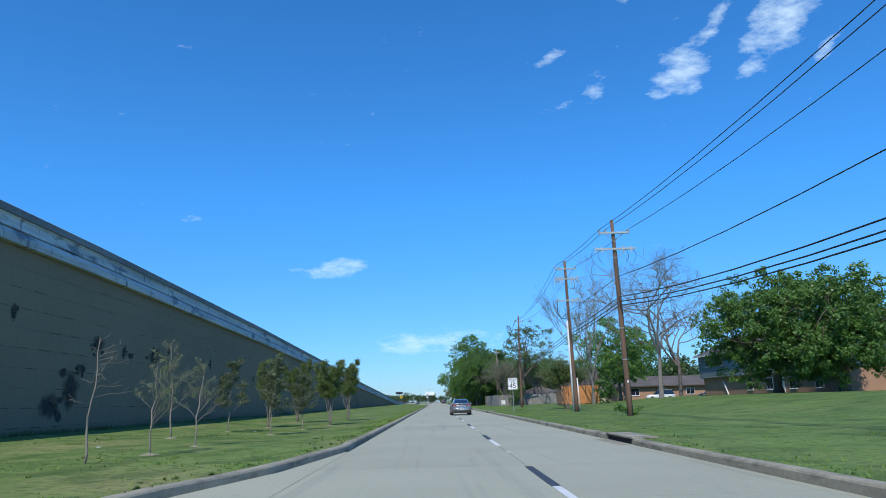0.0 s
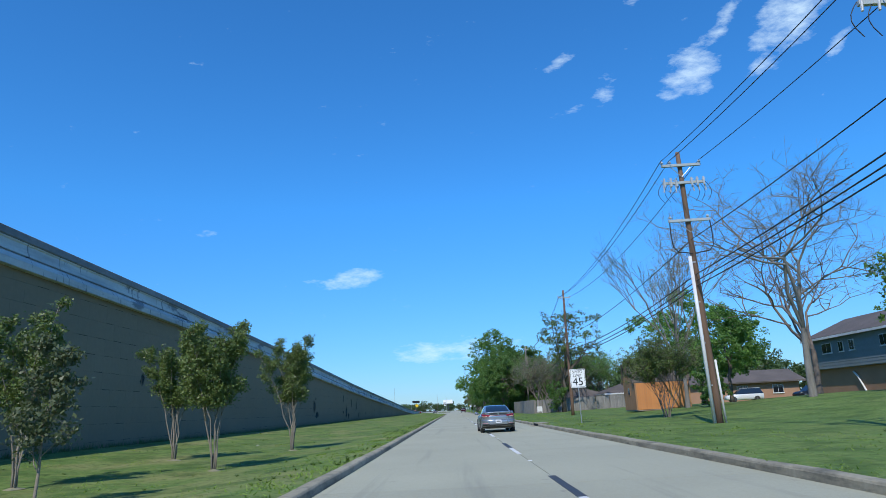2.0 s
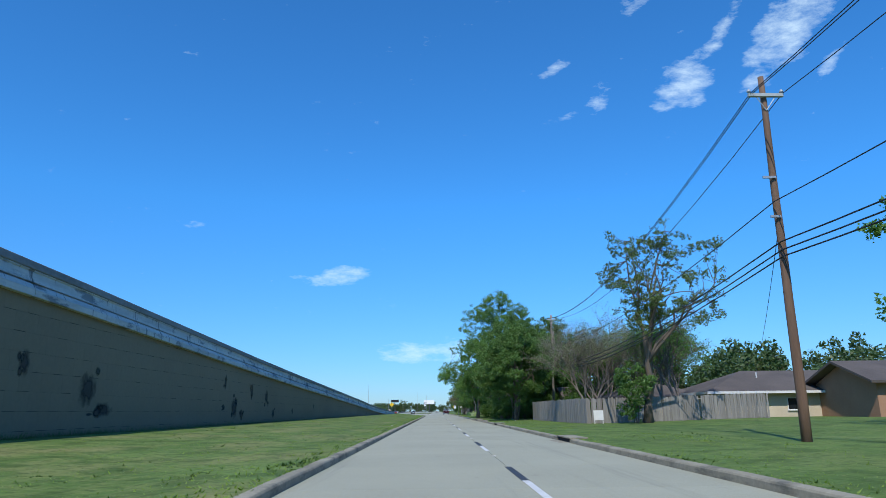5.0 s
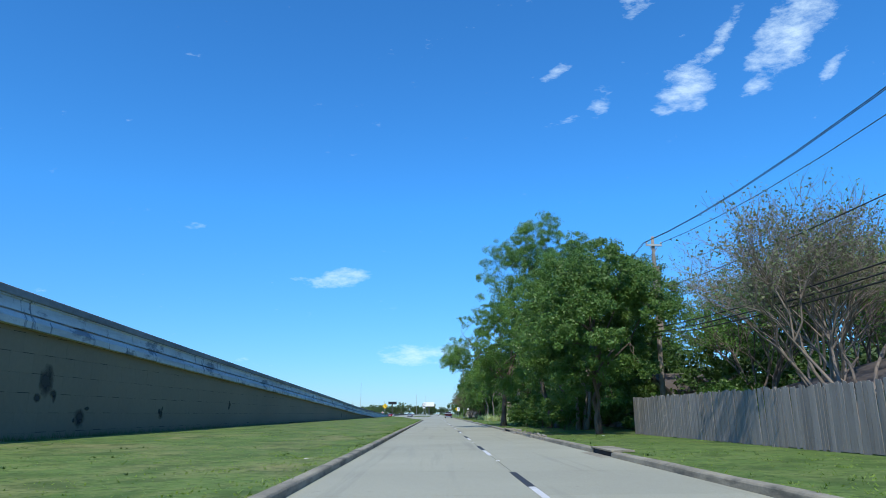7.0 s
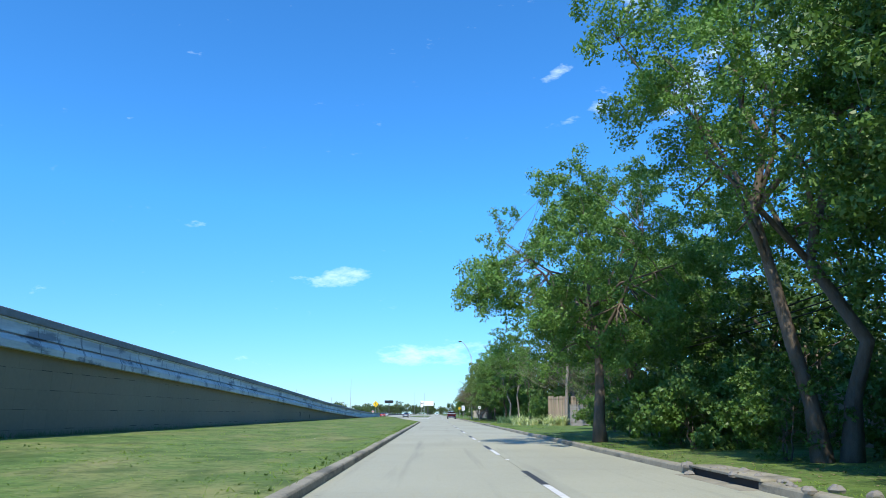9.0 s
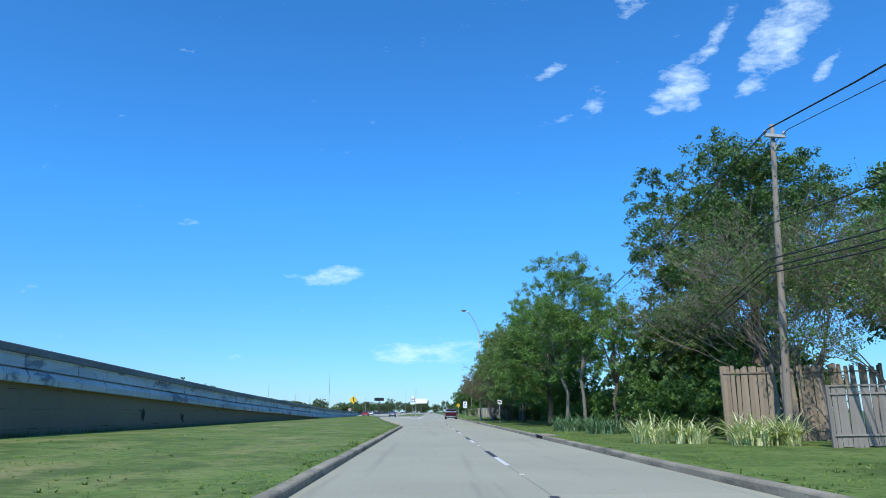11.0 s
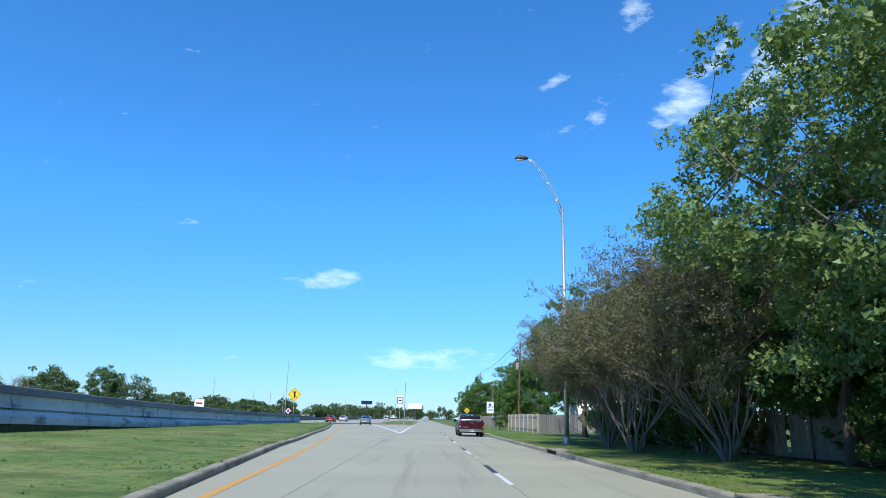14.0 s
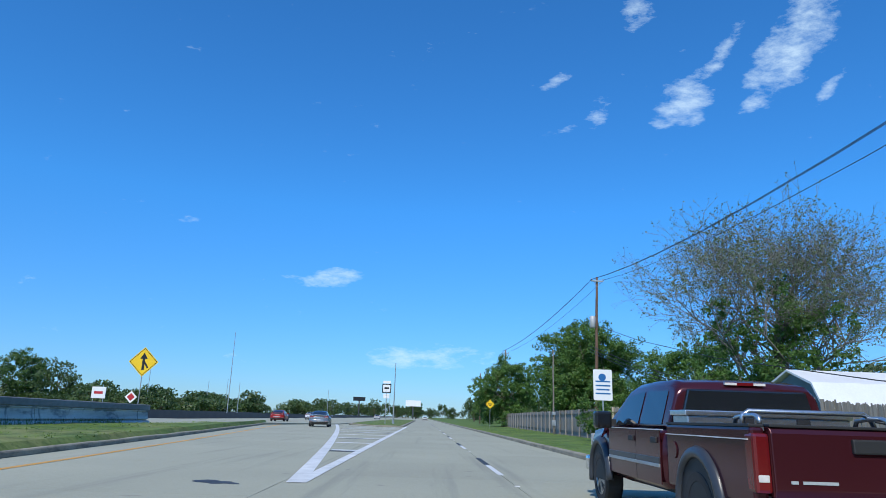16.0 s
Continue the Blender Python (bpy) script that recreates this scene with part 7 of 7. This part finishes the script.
def pickup(m):
    """A crew-cab pickup, origin under the middle of the rear axle, facing +y."""
    t = thing("pickup_truck", m, "dark red crew-cab pickup with a bright toolbox in its bed", "pickup truck")
    P = M["car_maroon"]
    # bed sides, hollow between
    for s in (-1, 1):
        x0, x1 = sorted((s * 0.86, s * 0.985))
        part("bed_side", Geo().prism([(-1.14, 0.55), (-1.14, 1.20), (0.86, 1.20), (0.86, 0.55)], x0, x1, axis=0), P, t, bevel=0.03)
        part("bed_rail", Geo().box(x0 - 0.005, x1 + 0.005, -1.13, 0.84, 1.198, 1.225), M["plastic"], t, bevel=0.008)
    part("bed_floor", Geo().box(-0.86, 0.86, -1.12, 0.86, 0.58, 0.64), M["plastic"], t)
    gate = part("tailgate", Geo().prism([(-1.16, 0.56), (-1.20, 0.70), (-1.19, 1.15), (-1.16, 1.205), (-1.08, 1.205), (-1.08, 0.56)], -0.835, 0.835, axis=0), P, t, bevel=0.012)
    part("gate_cap", Geo().box(-0.835, 0.835, -1.185, -1.07, 1.2, 1.225), M["plastic"], gate, bevel=0.008)
    part("gate_handle", Geo().box(-0.15, 0.15, -1.225, -1.185, 1.0, 1.12), M["plastic"], gate, "black tailgate handle", bevel=0.015)
    part("letter_bar", Geo().box(-0.60, -0.30, -1.206, -1.195, 0.745, 0.77), M["arm"], gate, "plain pale badge bar")
    part("badge", Geo().box(-0.70, -0.64, -1.206, -1.195, 0.745, 0.77), M["arm"], gate)
    for s in (-1, 1):
        x0, x1 = sorted((s * 0.845, s * 0.99))
        lamp = part("tail_lamp", Geo().box(x0, x1, -1.185, -1.02, 0.66, 1.15), M["tail_red"], t, bevel=0.03)
        part("reverse_lamp", Geo().box(*sorted((s * 0.87, s * 0.965)), -1.192, -1.17, 0.75, 0.81), M["tail_clear"], lamp, bevel=0.01)
        part("lamp_frame", Geo().box(*sorted((s * 0.836, s * 0.85)), -1.19, -1.05, 0.64, 1.17), P, lamp)
    part("rear_bumper", Geo().prism([(-0.98, 0.40), (0.98, 0.40), (0.98, 0.60), (-0.98, 0.60)], -1.34, -1.14), M["chrome"], t, bevel=0.04)
    pl = part("number_plate", Geo().box(-0.15, 0.15, -1.36, -1.345, 0.42, 0.57), M["plate"], t)
    part("print_bar", Geo().box(-0.12, 0.12, -1.364, -1.36, 0.47, 0.52), M["car_black"], pl)
    # cab lower body and bonnet
    lower = Geo().loft([ring_of(y, w, zl, zh, 0.93, 0.0) for y, w, zl, zh in ((0.9, 0.965, 0.5, 1.18), (1.2, 0.985, 0.46, 1.19), (2.4, 0.99, 0.45, 1.19), (3.2, 0.985, 0.46, 1.18), (3.5, 0.98, 0.5, 1.17), (4.3, 0.96, 0.5, 1.12), (4.62, 0.90, 0.52, 1.04), (4.7, 0.84, 0.56, 0.92))])
    part("body", lower, P, t, smooth=True)
    prof = [(0.90, 1.62, 0.74, 1.16), (0.96, 1.70, 0.735, 1.16), (1.2, 1.745, 0.73, 1.16), (1.9, 1.76, 0.72, 1.16), (2.5, 1.745, 0.72, 1.16), (2.75, 1.70, 0.72, 1.16), (3.35, 1.30, 0.77, 1.14), (3.5, 1.16, 0.78, 1.12)]

    def cab(y):
        ys = [p[0] for p in prof]
        return [float(np.interp(y, ys, [p[k] for p in prof])) for k in (1, 2, 3)]

    rings = []
    for y, zt, wt, zb in prof:
        wb = 0.945
        wt2 = wb + (wt - wb) * min(1.0, (zt - zb) / 0.7)
        rings.append([(-wb, y, zb), (-wt2 - 0.03, y, zt - 0.09), (-wt2 * 0.93, y, zt - 0.015), (-wt2 * 0.4, y, zt), (wt2 * 0.4, y, zt), (wt2 * 0.93, y, zt - 0.015), (wt2 + 0.03, y, zt - 0.09), (wb, y, zb)])
    part("cab", Geo().loft(rings), P, t, smooth=True, bevel=0.03)
    part("rear_window", Geo().prism([(-0.80, 1.235), (0.80, 1.235), (0.70, 1.61), (-0.70, 1.61)], 0.868, 0.93), M["glass_dark"], t, bevel=0.02)
    part("windscreen", Geo().add([(-0.68, 2.83, 1.66), (0.68, 2.83, 1.66), (0.74, 3.36, 1.31), (-0.74, 3.36, 1.31)], [(0, 1, 2, 3)]), M["glass_dark"], t)
    stop = part("stop_lamp", Geo().box(-0.22, 0.22, 0.90, 0.96, 1.665, 1.70), M["tail_red"], t)
    part("cargo_lamp", Geo().box(-0.24, -0.1, 0.892, 0.93, 1.668, 1.697), M["tail_clear"], stop)
    part("cargo_lamp", Geo().box(0.1, 0.24, 0.892, 0.93, 1.668, 1.697), M["tail_clear"], stop)
    for s in (-1, 1):
        def sidep(y, f):
            zt, wt, zb = cab(y)
            wt2 = 0.945 + (wt - 0.945) * min(1.0, (zt - zb) / 0.7)
            return (s * (0.945 + (wt2 + 0.03 - 0.945) * f + 0.008), y, zb + (zt - 0.09 - zb) * f)
        for a, b, b2 in ((1.12, 1.92, 1.92), (2.0, 3.12, 2.72)):
            door = part("door", Geo().box(*sorted((s * 0.985, s * 0.996)), a - 0.07, (3.2 if b > 2.5 else 1.955), 0.52, 1.15), P, t, bevel=0.004)
            part("side_window", Geo().add([sidep(a, 0.08), sidep(b, 0.08), sidep(b2, 0.9), sidep(a + 0.03, 0.9)], [(0, 1, 2, 3)]), M["glass_dark"], t)
            part("door_handle", Geo().box(*sorted((s * 0.99, s * 1.02)), a + 0.02, a + 0.2, 0.98, 1.05), M["plastic"], door, "black door handle", bevel=0.012)
            part("side_strip", Geo().box(*sorted((s * 0.992, s * 1.012)), a - 0.05, (3.18 if b > 2.5 else 1.94), 0.71, 0.75), M["galvanised"], door, "grey rubbing strip", bevel=0.006)
            part("side_strip", Geo().box(*sorted((s * 0.992, s * 1.009)), a - 0.05, (3.18 if b > 2.5 else 1.94), 0.752, 0.82), M["flare"], door, "dark rubbing strip", bevel=0.006)
        part("pinstripe", Geo().box(*sorted((s * 0.986, s * 0.998)), -1.1, 0.84, 1.09, 1.1).box(*sorted((s * 0.985, s * 0.999)), 0.95, 3.3, 1.13, 1.14), M["trim_white"], t)
        mirror = part("mirror", Geo().box(*sorted((s * 1.03, s * 1.27)), 2.88, 3.06, 1.12, 1.36), M["car_black"], t, "large black towing mirror", bevel=0.035)
        part("mirror_arm", Geo().box(*sorted((s * 0.95, s * 1.05)), 2.95, 3.02, 1.17, 1.25), M["plastic"], mirror)
        for y in (0.0, 3.75):
            arch(t, s * 0.975, y, 0.46, s, "plastic", 0.025, 0.06)
            wheel(t, s * 0.875, y, 0.385, 0.26, s, 6)
        part("headlight", Geo().box(*sorted((s * 0.55, s * 0.88)), 4.55, 4.72, 0.82, 1.02), M["tail_clear"], t)
    part("fuel_door", Geo().tube([(-0.986, 0.62, 0.93), (-0.998, 0.62, 0.93)], 0.09, 14), P, t)
    part("grille", Geo().box(-0.55, 0.55, 4.66, 4.74, 0.7, 1.02), M["plastic"], t, bevel=0.02)
    part("front_bumper", Geo().box(-0.97, 0.97, 4.6, 4.82, 0.42, 0.66), M["chrome"], t, bevel=0.05)
    box = part("toolbox", Geo().box(-0.90, 0.90, 0.42, 0.84, 0.95, 1.30), M["alu"], t, "bright tread-plate toolbox", bevel=0.012)
    part("toolbox_lid", Geo().box(-0.93, 0.93, 0.40, 0.86, 1.30, 1.36), M["alu"], box, bevel=0.012)
    part("latch", Geo().box(-0.32, -0.18, 0.385, 0.42, 1.2, 1.29), M["plastic"], box)
    part("latch", Geo().box(0.3, 0.44, 0.385, 0.42, 1.2, 1.29), M["plastic"], box)
    rack = part("load_bar", Geo().tube([(-0.84, -0.72, 1.2), (-0.84, -0.72, 1.30), (-0.78, -0.72, 1.34), (0.30, -0.72, 1.34), (0.36, -0.72, 1.30), (0.40, -0.72, 1.2)], 0.024, 8), M["alu"], t, "silver tubular load bar", smooth=True)
    for s in (-1, 1):
        part("side_tube", Geo().tube([(-0.24 + s * 0.58, -1.0, 1.22), (-0.24 + s * 0.58, -0.98, 1.28), (-0.24 + s * 0.58, -0.92, 1.30), (-0.24 + s * 0.58, -0.72, 1.30), (-0.24 + s * 0.58, -0.55, 1.28), (-0.24 + s * 0.58, -0.52, 1.22)], 0.022, 8), M["alu"], rack, smooth=True)
    part("underframe", Geo().box(-0.5, 0.5, -1.0, 4.4, 0.35, 0.5).tube([(-0.7, 0, 0.385), (0.7, 0, 0.385)], 0.09, 8), M["plastic"], t)
    return t


pickup(pose(2.03, 302.85, -0.03, 0, 0, 0))


def parked_suv(m, paint, label):
    s = thing("parked_car", m, label, "car", "parked cars")
    part("body", Geo().loft([ring_of(y, w, zl, zh) for y, w, zl, zh in ((-2.3, 0.75, 0.4, 0.95), (-2.2, 0.9, 0.3, 1.05), (0, 0.93, 0.25, 1.05), (1.6, 0.92, 0.26, 1.0), (2.2, 0.85, 0.32, 0.85), (2.35, 0.7, 0.4, 0.7))]), paint, s, smooth=True)
    part("roof", Geo().loft([[(-0.88, y, 1.0), (-w, y, z), (w, y, z), (0.88, y, 1.0)] for y, z, w in ((-2.2, 1.08, 0.8), (-1.9, 1.68, 0.7), (0.3, 1.72, 0.7), (1.2, 1.04, 0.78))]), M["glass_dark"], s)
    part("roof_panel", Geo().box(-0.7, 0.7, -1.9, 0.3, 1.69, 1.75), paint, s, bevel=0.02)
    for sd in (-1, 1):
        for y in (-1.4, 1.45):
            wheel(s, sd * 0.83, y, 0.36, 0.22, sd)
    return s


parked_suv(pose(46.0, 72.5, lawn(46, 72.5), 0, 0, 70), M["car_white"], "white off-roader parked beside the oaks")
parked_suv(pose(36.5, 113.0, lawn(36.5, 113), 0, 0, 80), M["car_white"], "white car parked by the houses")
parked_suv(pose(45.5, 113.0, lawn(45.5, 113), 0, 0, 95), M["car_black"], "dark car parked by the houses")

# ---- small things on the verges ----
def stain_patch(y, z, w, h, seed):
    """One soft-edged damp patch and a few small ones round it."""
    r = random.Random(seed)
    w, h = w * 2.3, h * 1.35
    for k, (by, bz, bw, bh) in enumerate([(y, z, w, h)] + [(y + r.uniform(-0.6, 0.6) * w, z + r.uniform(-0.6, 0.5) * h, w * r.uniform(0.25, 0.55), h * r.uniform(0.2, 0.45)) for _ in range(3)]):
        d = WALL + 0.003 + 0.001 * k
        g = Geo().add([(d, by - bw / 2, bz - bh / 2), (d, by + bw / 2, bz - bh / 2), (d, by + bw / 2, bz + bh / 2), (d, by - bw / 2, bz + bh / 2)], [(0, 1, 2, 3)])
        part("damp_stain", g, M["stain"], wall, "dark damp stain")


for i, (y, z, w, h) in enumerate(((24.0, 5.0, 0.22, 0.6), (28.5, 2.2, 0.7, 1.5), (27.0, 1.5, 0.8, 0.9), (29.2, 3.1, 0.5, 0.4), (30.6, 4.35, 0.5, 0.8), (33.2, 4.1, 0.25, 0.6), (34.0, 4.0, 0.35, 0.3), (37.0, 4.2, 0.8, 0.9), (39.0, 4.6, 0.2, 0.5),
                                  (46.5, 4.25, 0.25, 0.8), (49.5, 3.1, 0.9, 1.2), (51.0, 2.2, 0.4, 0.5), (58.0, 3.6, 0.2, 0.6), (62.0, 1.9, 0.4, 0.5), (96.0, 3.3, 0.35, 0.9), (101.0, 2.4, 0.8, 1.3), (102.6, 1.5, 0.9, 0.6), (121.4, 3.55, 0.3, 1.0), (121.2, 1.7, 0.4, 0.4), (124.0, 1.7, 0.8, 1.4), (126.0, 1.2, 0.5, 0.7),
                                  (128.9, 3.1, 0.45, 1.1), (134.1, 2.7, 0.55, 1.1), (137.0, 1.2, 0.5, 0.7), (146.0, 1.4, 0.3, 0.6), (159.0, 2.0, 0.25, 0.5), (222.0, 1.2, 0.3, 0.6), (228.0, 1.0, 0.3, 0.4))):
    stain_patch(y, z, w, h, i)

pebble = random.Random(12)
for i in range(44):
    y = pebble.uniform(138, 158)
    w = pebble.uniform(0.04, 0.125)
    g = Geo()
    rings = [[(w * q * math.cos(k * 1.047) * pebble.uniform(0.75, 1.2), w * q * math.sin(k * 1.047) * pebble.uniform(0.75, 1.2), w * z * pebble.uniform(0.8, 1.2)) for k in range(6)] for q, z in ((0.85, -0.2), (1.0, 0.25), (0.75, 0.62), (0.3, 0.78))]
    g.loft(rings)
    ob = new("concrete_chunk", g.mesh("concrete_chunk", M["rubble"]))
    x = pebble.gauss(3.62, 0.18)
    ob.matrix_basis = pose(x, y, 0.0 if x < 3.48 else 0.15, 0, 0, pebble.uniform(0, 360))
    tagged(ob, "broken chunk of kerb concrete lying along the kerb", "rubble", "broken kerb pieces")
for i in range(20):
    left = i % 3 != 0
    y = pebble.uniform(12, 330)
    x = left_kerb(y) - pebble.uniform(1.0, 8.5) if left else pebble.uniform(4.5, 8.0)
    s = pebble.uniform(0.035, 0.075)
    g = Geo().add([(-s, -s, 0), (s, -s * 0.8, 0.01), (s * 0.8, s, 0), (-s, s * 0.7, 0.015), (0, 0, s * 0.4)], ((0, 1, 4), (1, 2, 4), (2, 3, 4), (3, 0, 4), (3, 2, 1, 0)))
    ob = new("litter", g.mesh("litter", M["litter"]))
    ob.matrix_basis = pose(x, y, lawn(x, y), 0, 0, pebble.uniform(0, 360))
    tagged(ob, "scrap of pale litter on the grass", "litter", "scraps of litter")


# dead leaves strewn below the roadside trees
v, f = [], []
rng = np.random.default_rng(77)
for y0, y1, x0, x1, count in ((236, 300, 4.0, 11.0, 9000), (139, 182, 4.0, 10.5, 5000), (205, 236, 5.0, 12.0, 3500)):
    for _ in range(count):
        x, y = x0 + (x1 - x0) * rng.random() ** 1.3, rng.uniform(y0, y1)
        if math.sin(y * 0.9) + math.sin(x * 1.7 + y * 0.31) + rng.normal(0, 0.7) < 0.0:
            continue
        z, a, q = lawn(x, y) + rng.uniform(0.0, 0.03), rng.uniform(0, 6.283), rng.uniform(0.02, 0.05)
        k = len(v)
        v += [(x + q * math.cos(a), y + q * math.sin(a), z + rng.uniform(0, 0.02)), (x + q * math.cos(a + 2.0), y + q * math.sin(a + 2.0), z + 0.006), (x + q * math.cos(a + 4.1), y + q * math.sin(a + 4.1), z + rng.uniform(0, 0.02))]
        f.append((k, k + 1, k + 2))
tagged(new("fallen_leaves", raw_mesh("fallen_leaves", v, f, M["dead_leaf"])), "dry brown leaves strewn below the roadside trees", "leaves", kind="stuff")


# ---- pavement slabs and wall blocks, last ----
SLAB = 4.572
meshes = {w: Geo().box(0.006, w - 0.006, 0.006, SLAB - 0.006, -0.028, 0.0).mesh("slab", M["slab"]) for w in (4.15, 3.5)}
for k in range(-2, 84):
    y = k * SLAB - 1.2
    if y < 374:
        part("slab", meshes[4.15], None, road, at=pose(-4.15, y, 0))
        part("slab", meshes[3.5], None, road, at=pose(0.0, y, 0))
g = Geo()
for k in range(-13, -2):
    for x, w in ((-4.15, 4.15), (0, 3.5)):
        g.box(x + 0.006, x + w - 0.006, k * SLAB - 1.194, (k + 1) * SLAB - 1.206, -0.028, 0.0)
tagged(part("slab_rest", g, M["slab"], road), kind="stuff")
g = Geo().add([(-30, -60, -0.028), (-4.16, -60, -0.028), (-4.16, 17.5, -0.028), (-4.25, 17.6, -0.028), (-4.85, 12.5, -0.028), (-5.75, 9, -0.028), (-8.6, -5, -0.028), (-14, -60, -0.028)], [(1, 2, 3, 4, 5, 6, 7)])
g.v = [(x, y, -0.002) for x, y, z in g.v]
part("slab_flare", g, M["slab"], road)

BLOCK_W, BLOCK_H = 1.52, 0.76
def block(y0, z0, z1, lip=0.022):
    """One wall panel with an open joint under half of its length."""
    half = y0 + BLOCK_W / 2
    return [(y0 + 0.002, z0 + lip), (half, z0 + lip), (half, z0 + 0.002), (y0 + BLOCK_W - 0.002, z0 + 0.002), (y0 + BLOCK_W - 0.002, z1 - 0.002), (y0 + 0.002, z1 - 0.002)]


chance = random.Random(41)
near_block = [Geo().prism(block(0, 0, BLOCK_H, lip), 0.0, 0.02, axis=0).mesh("wall_block", M["wall"]) for lip in (0.024, 0.016, 0.003)]
rest, count = Geo(), 0
for row in range(12):
    z0 = -0.1 + row * BLOCK_H
    y = -60.0 + (0.76 if row % 2 else 0.0)
    while y < 334:
        top = min(wall_top(y), wall_top(y + BLOCK_W)) - 1.28
        if z0 < top:
            whole = z0 + BLOCK_H <= top + 0.12
            if whole and 22 < y < 75 and count < 298:
                part("wall_block", chance.choice(near_block), None, wall, at=pose(WALL - 0.02, y, z0))
                count += 1
            else:
                rest.prism(block(y, z0, z0 + BLOCK_H if whole else top + 0.2, chance.choice((0.024, 0.016, 0.003))), WALL - 0.02, WALL, axis=0)
        y += BLOCK_W
me = bpy.data.meshes.new("wall_blocks")
me.from_pydata(rest.v, [], rest.f)
me.materials.append(M["wall_far"])
tagged(part("wall_blocks", me, None, wall), kind="stuff")
